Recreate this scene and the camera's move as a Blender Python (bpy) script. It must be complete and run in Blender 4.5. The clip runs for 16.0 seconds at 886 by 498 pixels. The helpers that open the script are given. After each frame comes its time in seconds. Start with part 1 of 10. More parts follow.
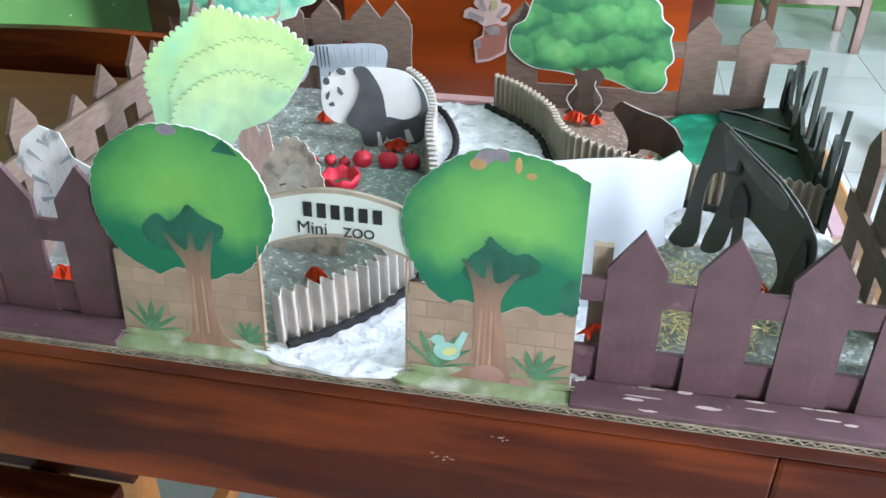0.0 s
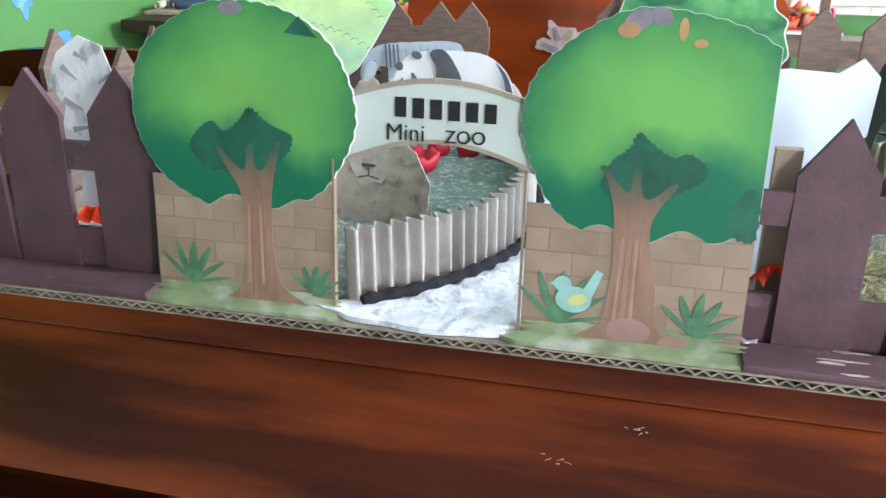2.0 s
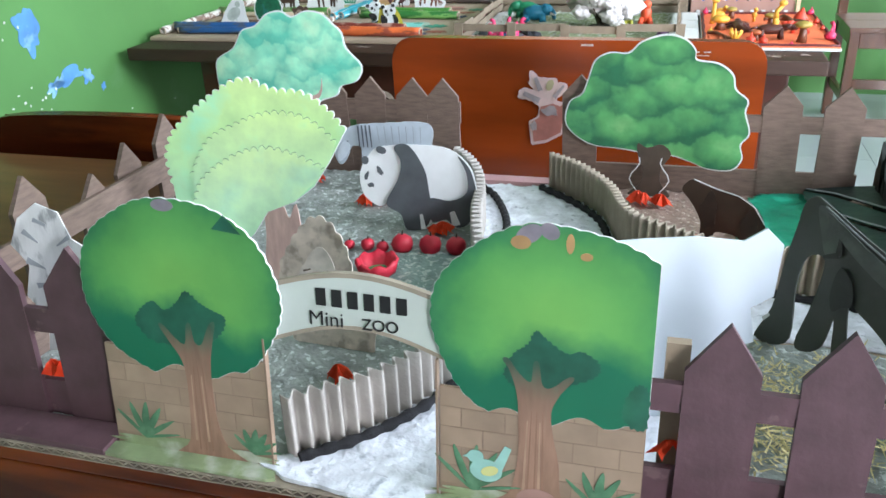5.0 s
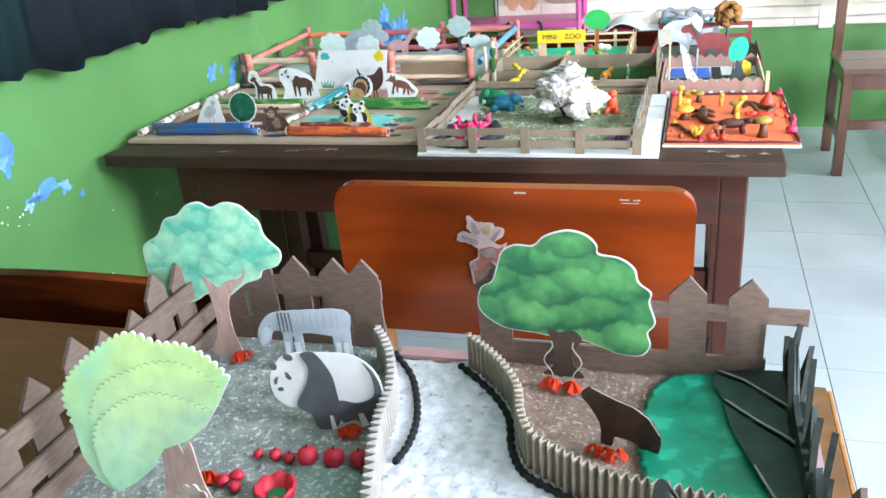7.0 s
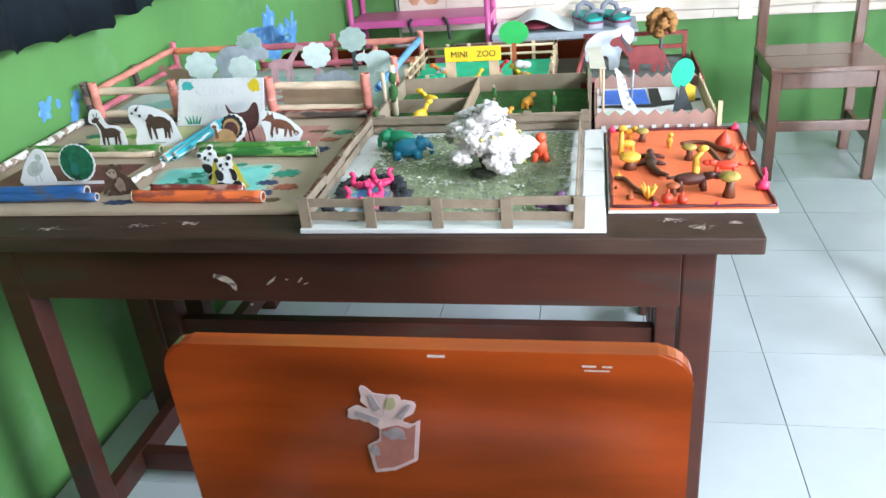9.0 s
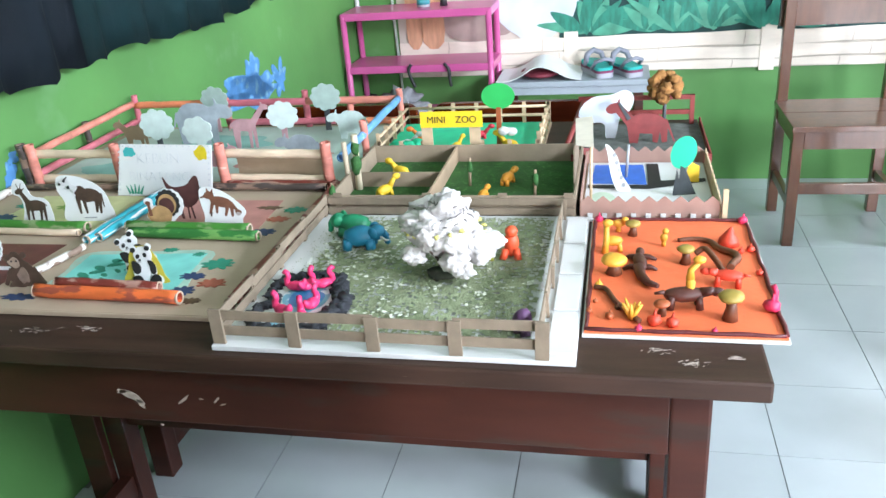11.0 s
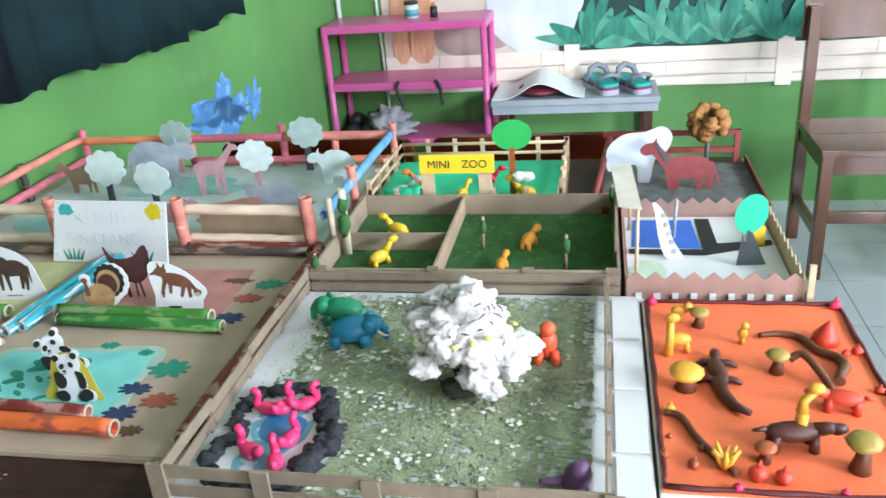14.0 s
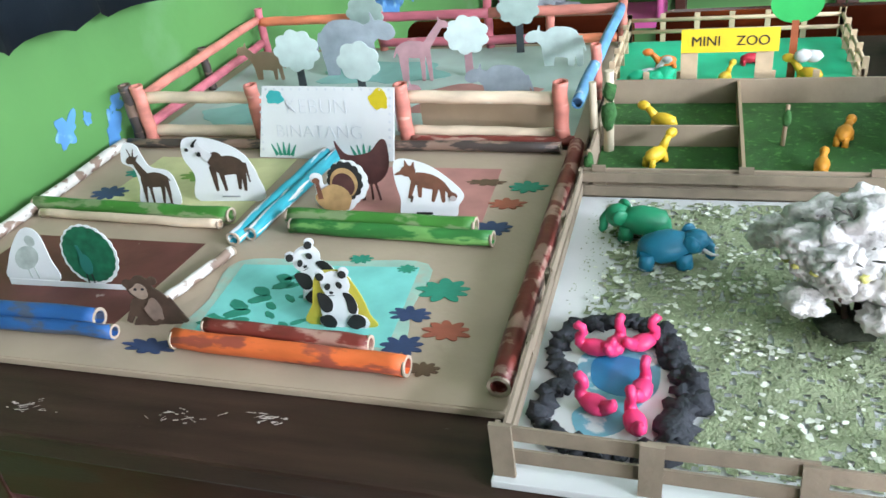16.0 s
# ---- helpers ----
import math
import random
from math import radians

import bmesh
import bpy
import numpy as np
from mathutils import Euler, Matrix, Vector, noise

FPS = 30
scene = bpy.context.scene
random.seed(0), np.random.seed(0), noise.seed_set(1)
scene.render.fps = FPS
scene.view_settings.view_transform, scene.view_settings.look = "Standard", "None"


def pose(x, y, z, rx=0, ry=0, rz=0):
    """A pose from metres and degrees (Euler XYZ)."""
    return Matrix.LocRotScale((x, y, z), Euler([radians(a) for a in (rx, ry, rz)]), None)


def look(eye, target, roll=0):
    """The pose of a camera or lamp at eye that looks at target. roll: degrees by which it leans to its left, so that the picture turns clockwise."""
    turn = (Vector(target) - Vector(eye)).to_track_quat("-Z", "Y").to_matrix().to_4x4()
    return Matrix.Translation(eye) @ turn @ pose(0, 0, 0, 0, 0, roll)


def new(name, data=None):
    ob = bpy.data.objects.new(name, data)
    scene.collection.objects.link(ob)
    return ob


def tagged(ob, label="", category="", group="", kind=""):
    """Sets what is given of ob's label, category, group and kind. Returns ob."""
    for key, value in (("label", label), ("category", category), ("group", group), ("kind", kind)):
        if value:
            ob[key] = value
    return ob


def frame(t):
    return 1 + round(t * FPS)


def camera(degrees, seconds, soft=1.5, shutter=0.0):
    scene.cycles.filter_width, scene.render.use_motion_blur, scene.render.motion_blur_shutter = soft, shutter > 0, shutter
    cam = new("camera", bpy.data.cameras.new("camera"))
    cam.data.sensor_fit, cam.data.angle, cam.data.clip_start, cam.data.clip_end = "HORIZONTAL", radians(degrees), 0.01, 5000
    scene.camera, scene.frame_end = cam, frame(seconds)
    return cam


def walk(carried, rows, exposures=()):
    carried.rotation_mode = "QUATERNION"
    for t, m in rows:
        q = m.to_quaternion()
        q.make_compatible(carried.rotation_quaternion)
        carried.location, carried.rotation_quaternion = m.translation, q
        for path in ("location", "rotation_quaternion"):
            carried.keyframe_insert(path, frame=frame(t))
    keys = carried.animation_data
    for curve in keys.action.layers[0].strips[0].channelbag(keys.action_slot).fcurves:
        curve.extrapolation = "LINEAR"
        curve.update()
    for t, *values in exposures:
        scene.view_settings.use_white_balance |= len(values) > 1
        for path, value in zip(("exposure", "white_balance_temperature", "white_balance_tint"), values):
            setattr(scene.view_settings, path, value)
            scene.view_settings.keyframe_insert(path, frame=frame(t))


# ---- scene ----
cam = camera(57.7, 16.0, soft=1.5, shutter=0.15)
PATH = [
    (0, (0.287, 0.288, 1.129), (-0.052, 1.953, 0.074), -0.2),
    (0.5, (0.27, 0.293, 1.082), (-0.107, 1.975, 0.066), -0.3),
    (1, (0.252, 0.311, 1.045), (-0.118, 2.021, 0.078), -0.1),
    (1.5, (0.241, 0.317, 1.009), (-0.157, 2.058, 0.109), 0.3),
    (2, (0.23, 0.327, 0.972), (-0.214, 2.116, 0.196), -0.1),
    (2.5, (0.225, 0.327, 0.96), (-0.27, 2.148, 0.295), 0.1),
    (3, (0.227, 0.33, 0.952), (-0.276, 2.174, 0.362), 0.1),
    (3.2, (0.229, 0.332, 0.945), (-0.273, 2.185, 0.387), 0.3),
    (5.3, (0.303, 0.379, 1.115), (-0.213, 2.029, 0.11), -3.7),
    (5.5, (0.317, 0.393, 1.133), (-0.211, 1.986, 0.045), -4.3),
    (6, (0.372, 0.413, 1.195), (-0.202, 1.998, 0.118), -6.0),
    (6.5, (0.401, 0.426, 1.239), (-0.23, 2.117, 0.378), -6.6),
    (7, (0.389, 0.459, 1.25), (-0.187, 2.19, 0.43), -5.2),
    (7.5, (0.349, 0.548, 1.259), (-0.091, 2.303, 0.407), -3.7),
    (8, (0.317, 0.63, 1.257), (0.051, 2.406, 0.377), -2.3),
    (8.5, (0.301, 0.714, 1.268), (0.003, 2.496, 0.411), -3.2),
    (9, (0.316, 0.851, 1.279), (-0.053, 2.605, 0.392), -5.2),
    (9.5, (0.34, 0.993, 1.28), (-0.042, 2.752, 0.408), -4.3),
    (10, (0.334, 1.032, 1.278), (-0.031, 2.813, 0.445), -4.1),
    (10.2, (0.335, 1.026, 1.292), (0.007, 2.837, 0.508), -3.7),
    (12.3, (0.477, 1.323, 1.28), (-0.139, 3.009, 0.398), -6.8),
    (12.5, (0.48, 1.327, 1.282), (-0.106, 3.033, 0.418), -5.7),
    (13, (0.445, 1.334, 1.275), (0.053, 3.094, 0.411), -3.3),
    (13.5, (0.376, 1.345, 1.289), (0.08, 3.153, 0.487), -3.8),
    (14, (0.281, 1.405, 1.286), (-0.1, 3.191, 0.47), -4.7),
    (14.5, (0.187, 1.474, 1.259), (-0.293, 3.208, 0.386), -4.3),
    (15, (0.11, 1.517, 1.24), (-0.405, 3.213, 0.312), -5.3),
    (15.5, (0.041, 1.53, 1.227), (-0.504, 3.182, 0.24), -6.5),
    (16, (-0.005, 1.534, 1.225), (-0.595, 3.148, 0.203), -7.7),
]
EXPOSURES = [(0.0, 0.0), (1.0, -0.03), (2.0, -0.05), (3.0, -0.14), (5.5, -0.2), (6.5, -0.06), (7.5, -0.10), (8.5, -0.14), (10.0, -0.09), (12.5, -0.24), (13.5, -0.31), (14.5, -0.22), (15.3, -0.14), (16.0, -0.11)]
walk(cam, [(t, look(eye, target, roll)) for t, eye, target, roll in PATH], EXPOSURES)

import collections

# ---- light ----
world = bpy.data.worlds.new("sky")
scene.world = world
world.use_nodes = True
wn = world.node_tree
sky = wn.nodes.new("ShaderNodeTexSky")
sky.sky_type, sky.sun_disc = 'NISHITA', False
sky.sun_elevation, sky.sun_rotation = radians(48), radians(100)
wn.nodes["Background"].inputs[1].default_value = 0.12
wn.links.new(sky.outputs[0], wn.nodes["Background"].inputs[0])
scene.view_settings.exposure = 0.0


def lamp(name, m, w, h, watts, colour=(1, 1, 1)):
    data = bpy.data.lights.new(name, 'AREA')
    data.shape, data.size, data.size_y, data.energy, data.color = 'RECTANGLE', w, h, watts, colour
    ob = new(name, data)
    ob.matrix_basis = m
    return ob


# daylight from right windows; added fill light in an assumed doorway behind the camera
DAY = (0.775, 0.86, 1.0)
lamp("window_light", look((3.42, 0.85, 2.15), (0.3, 2.0, 0.5)), 1.4, 0.7, 282, DAY)
lamp("window_light", look((3.42, 3.3, 2.05), (0.5, 3.1, 0.2)), 1.3, 0.8, 92, DAY)
# fill lamp added to brighten the faces that look south
lamp("rear_fill_light", look((2.85, -2.42, 1.35), (2.0, 1.5, 0.9)), 1.0, 1.8, 360, (0.89, 0.91, 1.0))

# ---- materials ----


def mat(name, base, rough=0.6, var=0.18, scale=30.0, bump=0.15, bscale=220.0, metal=0.0, spots=None, ramp=None, axis=2, stretch=(1, 1, 1), island=0.0, coat=0.0, rand=0.0):
    """A painted, printed or natural surface: two scales of variation and a fine relief.
    spots: (colour, cover, scale) for wear or tone with a shape of its own; ramp: (from, to, colours) a printed blend
    along an axis, in metres."""
    m = bpy.data.materials.new(name)
    m.use_nodes = True
    t, nodes, link = m.node_tree, m.node_tree.nodes, m.node_tree.links.new
    bsdf = nodes["Principled BSDF"]
    bsdf.inputs["Roughness"].default_value, bsdf.inputs["Metallic"].default_value = rough, metal
    if coat:
        bsdf.inputs["Coat Weight"].default_value, bsdf.inputs["Coat Roughness"].default_value = coat, 0.12
    tc = nodes.new("ShaderNodeTexCoord")
    mp = nodes.new("ShaderNodeMapping")
    mp.inputs["Scale"].default_value = stretch
    link(tc.outputs["Object"], mp.inputs[0])
    if rand:
        info, add = nodes.new("ShaderNodeObjectInfo"), nodes.new("ShaderNodeVectorMath")
        mul = nodes.new("ShaderNodeMath")
        mul.operation, mul.inputs[1].default_value = 'MULTIPLY', 37.0
        link(info.outputs["Random"], mul.inputs[0])
        link(mp.outputs[0], add.inputs[0])
        link(mul.outputs[0], add.inputs[1])
        where = add.outputs[0]
    else:
        where = mp.outputs[0]
    n1, n2 = nodes.new("ShaderNodeTexNoise"), nodes.new("ShaderNodeTexNoise")
    n1.inputs["Scale"].default_value, n1.inputs["Detail"].default_value = scale, 5
    n2.inputs["Scale"].default_value, n2.inputs["Detail"].default_value = bscale, 3
    link(where, n1.inputs["Vector"])
    link(where, n2.inputs["Vector"])
    if ramp:
        sep, rng, cr = nodes.new("ShaderNodeSeparateXYZ"), nodes.new("ShaderNodeMapRange"), nodes.new("ShaderNodeValToRGB")
        link(tc.outputs["Object"], sep.inputs[0])
        jit = nodes.new("ShaderNodeMath")
        jit.operation, jit.inputs[1].default_value, jit.inputs[2].default_value = 'MULTIPLY_ADD', (ramp[1] - ramp[0]) * 0.5, -(ramp[1] - ramp[0]) * 0.25
        link(n1.outputs[0], jit.inputs[0])
        tot = nodes.new("ShaderNodeMath")
        link(sep.outputs[axis], tot.inputs[0])
        link(jit.outputs[0], tot.inputs[1])
        link(tot.outputs[0], rng.inputs[0])
        rng.inputs[1].default_value, rng.inputs[2].default_value = ramp[0], ramp[1]
        link(rng.outputs[0], cr.inputs[0])
        cols = ramp[2]
        for k, c in enumerate(cols):
            e = cr.color_ramp.elements[k] if k < 2 else cr.color_ramp.elements.new(0.5)
            e.position = k / (len(cols) - 1)
        for k, c in enumerate(cols):
            cr.color_ramp.elements[k].position = k / (len(cols) - 1)
            cr.color_ramp.elements[k].color = (*c, 1)
        colour = cr.outputs[0]
    else:
        rgb = nodes.new("ShaderNodeRGB")
        rgb.outputs[0].default_value = (*base, 1)
        colour = rgb.outputs[0]
    if spots:
        n3, st, mx = nodes.new("ShaderNodeTexNoise"), nodes.new("ShaderNodeValToRGB"), nodes.new("ShaderNodeMix")
        n3.inputs["Scale"].default_value, n3.inputs["Detail"].default_value = spots[2], 6
        link(where, n3.inputs["Vector"])
        st.color_ramp.elements[0].position, st.color_ramp.elements[1].position = 1 - spots[1], 1 - spots[1] + (spots[3] if len(spots) > 3 else 0.035)
        link(n3.outputs[0], st.inputs[0])
        mx.data_type = 'RGBA'
        link(st.outputs[0], mx.inputs["Factor"])
        link(colour, mx.inputs[6])
        mx.inputs[7].default_value = (*spots[0], 1)
        colour = mx.outputs[2]
    hsv, val = nodes.new("ShaderNodeHueSaturation"), nodes.new("ShaderNodeMapRange")
    val.inputs[1].default_value, val.inputs[2].default_value = 0.25, 0.75
    val.inputs[3].default_value, val.inputs[4].default_value = 1 - var, 1 + var
    link(n1.outputs[0], val.inputs[0])
    last = val.outputs[0]
    if island or rand:
        src = nodes.new("ShaderNodeNewGeometry").outputs["Random Per Island"] if island else info.outputs["Random"]
        amount = island or rand
        v2, ml = nodes.new("ShaderNodeMapRange"), nodes.new("ShaderNodeMath")
        v2.inputs[3].default_value, v2.inputs[4].default_value = 1 - amount, 1 + amount
        link(src, v2.inputs[0])
        ml.operation = 'MULTIPLY'
        link(last, ml.inputs[0])
        link(v2.outputs[0], ml.inputs[1])
        last = ml.outputs[0]
    link(last, hsv.inputs["Value"])
    link(colour, hsv.inputs["Color"])
    link(hsv.outputs[0], bsdf.inputs["Base Color"])
    if bump:
        bp = nodes.new("ShaderNodeBump")
        bp.inputs["Strength"].default_value, bp.inputs["Distance"].default_value = bump, 0.002
        link(n2.outputs[0], bp.inputs["Height"])
        link(bp.outputs[0], bsdf.inputs["Normal"])
    return m


def paint(name, colour, rough=0.55, var=0.12):
    return mat(name, colour, rough, var, 60, 0.08, 300)


WALL_GREEN = mat("green_wall_paint", (0.094, 0.258, 0.069), 0.6, 0.2, 2.2, 0.25, 60, spots=((0.130, 0.298, 0.112), 0.38, 5.0, 0.1))
WALL_PLAIN = mat("white_wall_paint", (0.50, 0.50, 0.50), 0.7, 0.05, 3, 0.1, 60)
WALL_DULL = mat("brown_grey_wall_paint", (0.16, 0.14, 0.125), 0.7, 0.08, 3, 0.1, 60)
WALL_CREAM = mat("cream_wall_paint", (0.62, 0.55, 0.47), 0.6, 0.06, 3, 0.1, 60)
PEEL_BLUE = mat("old_blue_paint", (0.09, 0.27, 0.56), 0.6, 0.25, 20, 0.3, 90, spots=((0.22, 0.44, 0.60), 0.46, 30, 0.12))
TILE = mat("white_floor_tile", (0.46, 0.51, 0.527), 0.22, 0.06, 5, 0.02, 30, rand=0.04)
GROUT = mat("dark_grout", (0.16, 0.16, 0.16), 0.9, 0.2, 30)
CEIL = mat("ceiling_white", (0.60, 0.60, 0.59), 0.8, 0.05, 3, 0.05)
WOOD_DARK = mat("dark_stained_wood", (0.056, 0.018, 0.012), 0.36, 0.25, 5, 0.12, 120, stretch=(1, 5, 5), spots=((0.046, 0.024, 0.018), 0.42, 3))
WOOD_TOP = mat("worn_tabletop", (0.042, 0.022, 0.015), 0.5, 0.4, 8, 0.15, 150, stretch=(1, 7, 7), spots=((0.24, 0.19, 0.16), 0.25, 26))
for wood in (WOOD_TOP, WOOD_DARK):
    wood.node_tree.nodes["Principled BSDF"].inputs["Specular IOR Level"].default_value = 0.3
WOOD_BROWN = mat("olive_brown_varnish", (0.17, 0.080, 0.03), 0.35, 0.3, 6, 0.05, 90, stretch=(1, 7, 7), coat=0.2)
# orange spots paint the lit streaks of the dark red varnish into its colour
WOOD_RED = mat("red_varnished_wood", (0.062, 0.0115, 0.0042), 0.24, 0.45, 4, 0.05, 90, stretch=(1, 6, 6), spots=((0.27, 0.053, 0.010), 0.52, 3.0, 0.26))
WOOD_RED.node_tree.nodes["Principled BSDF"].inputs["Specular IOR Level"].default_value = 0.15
WOOD_ORANGE = mat("orange_varnished_board", (0.275, 0.046, 0.007), 0.25, 0.35, 3, 0.04, 90, stretch=(1, 8, 5), coat=0.4, spots=((0.165, 0.027, 0.006), 0.52, 2.2, 0.25))
WOOD_EDGE = mat("light_wood_edge", (0.42, 0.18, 0.05), 0.35, 0.3, 10, 0.08, 120, stretch=(1, 4, 4))
WOOD_CHAIR = mat("brown_chair_wood", (0.105, 0.040, 0.018), 0.3, 0.3, 8, 0.06, 100, stretch=(4, 4, 1), coat=0.4)
SCRATCH = mat("scratched_pale_marks", (0.46, 0.39, 0.34), 0.7, 0.3, 60)
CARD = mat("brown_cardboard", (0.36, 0.26, 0.17), 0.85, 0.12, 25, 0.2, 160, stretch=(1, 1, 1))
CARD_GREY = mat("greyish_cardboard", (0.30, 0.235, 0.165), 0.85, 0.16, 25, 0.25, 160)
FENCE_BROWN = mat("brown_crayoned_card", (0.165, 0.114, 0.090), 0.8, 0.28, 60, 0.3, 200, stretch=(1, 1, 5))
FENCE_PURPLE = mat("purple_brown_painted_card", (0.098, 0.050, 0.060), 0.65, 0.3, 45, 0.16, 200, spots=((0.165, 0.10, 0.105), 0.36, 70, 0.08))
FENCE_DARK = mat("black_green_painted_twigs", (0.025, 0.035, 0.03), 0.75, 0.4, 80, 0.4, 260)
PAPER = mat("white_paper", (0.71, 0.73, 0.73), 0.7, 0.04, 20, 0.08, 120)
PAPER_GREY = mat("bluish_white_paper_back", (0.66, 0.74, 0.82), 0.7, 0.05, 14, 0.06, 120)
CORRU = mat("bare_corrugated_card", (0.345, 0.295, 0.228), 0.85, 0.14, 50, 0.2, 300)
CORRU_PALE = mat("pale_corrugated_card", (0.37, 0.345, 0.315), 0.85, 0.14, 50, 0.2, 300)
CORRU_EDGE = mat("cut_corrugated_edge", (0.27, 0.225, 0.17), 0.9, 0.4, 70, 0.3, 300, spots=((0.10, 0.08, 0.06), 0.42, 60, 0.15))
CORRU_IN = mat("fluting_shadow_card", (0.05, 0.04, 0.03), 0.95, 0.2, 80)
STRING = mat("black_yarn", (0.012, 0.012, 0.014), 0.95, 0.3, 300, 0.6, 900)
GRAVEL_WHITE = mat("white_plaster_gravel", (0.70, 0.725, 0.78), 0.9, 0.26, 80, 1.0, 150, spots=((0.36, 0.39, 0.44), 0.40, 100, 0.1))
GRAVEL_GREY = mat("grey_green_sawdust", (0.25, 0.275, 0.255), 0.95, 0.35, 60, 1.0, 260, spots=((0.48, 0.52, 0.51), 0.42, 170))
GRAVEL_TEAL = mat("teal_grey_sawdust", (0.23, 0.33, 0.30), 0.95, 0.3, 60, 1.0, 260, spots=((0.45, 0.54, 0.50), 0.45, 170))
GRAVEL_BROWN = mat("brown_sawdust", (0.25, 0.17, 0.135), 0.95, 0.3, 60, 1.0, 260, spots=((0.42, 0.33, 0.28), 0.42, 170))
GREEN_PAINT = mat("glossy_green_poster_paint", (0.007, 0.255, 0.150), 0.35, 0.3, 30, 0.3, 120, spots=((0.02, 0.34, 0.215), 0.42, 30))
DARK_GREEN = mat("dark_green_leaf_paper", (0.018, 0.055, 0.042), 0.5, 0.45, 40, 0.25, 160)
HAY = mat("yellow_straw", (0.62, 0.54, 0.27), 0.9, 0.3, 60, 0.7, 300, island=0.35)
INK = mat("black_marker_ink", (0.012, 0.012, 0.013), 0.6, 0.2, 100)
RED_CLAY = mat("crimson_plasticine", (0.55, 0.02, 0.045), 0.5, 0.14, 60, 0.3, 160)
ORANGE_FLOWER = mat("orange_red_paper", (0.88, 0.075, 0.015), 0.7, 0.2, 80, 0.4, 300)

# ---- shapes ----
ORIGIN = {}


def pile():
    return bmesh.new()


def box(bm, x0, x1, y0, y1, z0, z1, bevel=0.0):
    m = Matrix.LocRotScale(((x0 + x1) / 2, (y0 + y1) / 2, (z0 + z1) / 2), None, (abs(x1 - x0), abs(y1 - y0), abs(z1 - z0)))
    made = bmesh.ops.create_cube(bm, size=1, matrix=m)
    if bevel:
        edges = list({e for v in made["verts"] for e in v.link_edges})
        bmesh.ops.bevel(bm, geom=edges, offset=bevel, segments=2, affect='EDGES', profile=0.6)
    return bm


def tube(bm, a, b, r0, r1=None, n=12, hollow=0.0):
    """A round stick or rolled paper from a to b; hollow: the inner radius of its open ends."""
    a, b = Vector(a), Vector(b)
    r1 = r0 if r1 is None else r1
    q = (b - a).to_track_quat('Z', 'Y')
    rings = []
    for p, r in ((a, r0), (b, r1)):
        rings.append([bm.verts.new(p + q @ Vector((r * math.cos(math.tau * k / n), r * math.sin(math.tau * k / n), 0))) for k in range(n)])
    faces = []
    for k in range(n):
        faces.append(bm.faces.new((rings[0][k], rings[0][(k + 1) % n], rings[1][(k + 1) % n], rings[1][k])))
    if hollow:
        inner = []
        for p, r in ((a, hollow), (b, hollow)):
            inner.append([bm.verts.new(p + q @ Vector((r * math.cos(math.tau * k / n), r * math.sin(math.tau * k / n), 0))) for k in range(n)])
        for k in range(n):
            j = (k + 1) % n
            bm.faces.new((inner[1][k], inner[1][j], inner[0][j], inner[0][k]))
            bm.faces.new((rings[0][j], rings[0][k], inner[0][k], inner[0][j]))
            bm.faces.new((rings[1][k], rings[1][j], inner[1][j], inner[1][k]))
    else:
        bm.faces.new(rings[0][::-1])
        bm.faces.new(rings[1])
    for f in faces:
        f.smooth = True
    return bm


def ball(bm, c, r, s=(1, 1, 1), turn=(0, 0, 0), rough=0.0, detail=2, seed=0):
    made = bmesh.ops.create_icosphere(bm, subdivisions=detail, radius=1)
    m = Matrix.LocRotScale(c, Euler([radians(a) for a in turn]), (r * s[0], r * s[1], r * s[2]))
    for v in made["verts"]:
        if rough:
            v.co *= 1 + rough * noise.noise(v.co * 2.2 + Vector((seed * 7.1, seed * 3.3, seed)))
        v.co = m @ v.co
        for f in v.link_faces:
            f.smooth = True
    return bm


def bent(bm, pts, radii, n=8):
    """A limb of clay or a cord through points."""
    pts = [Vector(p) for p in pts]
    rings = []
    for k, p in enumerate(pts):
        d = (pts[min(k + 1, len(pts) - 1)] - pts[max(k - 1, 0)]).normalized()
        q = d.to_track_quat('Z', 'Y')
        r = radii[k] if hasattr(radii, "__len__") else radii
        rings.append([bm.verts.new(p + q @ Vector((r * math.cos(math.tau * j / n), r * math.sin(math.tau * j / n), 0))) for j in range(n)])
    for k in range(len(rings) - 1):
        best = min(range(n), key=lambda s: sum((rings[k][j].co - rings[k + 1][(j + s) % n].co).length for j in range(n)))
        rings[k + 1] = rings[k + 1][best:] + rings[k + 1][:best]
        for j in range(n):
            bm.faces.new((rings[k][j], rings[k][(j + 1) % n], rings[k + 1][(j + 1) % n], rings[k + 1][j])).smooth = True
    bm.faces.new(rings[0][::-1])
    bm.faces.new(rings[-1])
    return bm


def curve_through(pts, k=8, closed=False):
    """Points on a smooth line through the given ones."""
    out, n = [], len(pts)
    dim = len(pts[0])
    for i in range(n if closed else n - 1):
        g = [pts[(i + d) % n] if closed else pts[min(max(i + d, 0), n - 1)] for d in (-1, 0, 1, 2)]
        for s in range(k):
            t = s / k
            out.append(tuple(0.5 * (2 * g[1][c] + (g[2][c] - g[0][c]) * t + (2 * g[0][c] - 5 * g[1][c] + 4 * g[2][c] - g[3][c]) * t * t + (3 * g[1][c] - g[0][c] - 3 * g[2][c] + g[3][c]) * t ** 3) for c in range(dim)))
    if not closed:
        out.append(tuple(pts[-1]))
    return out


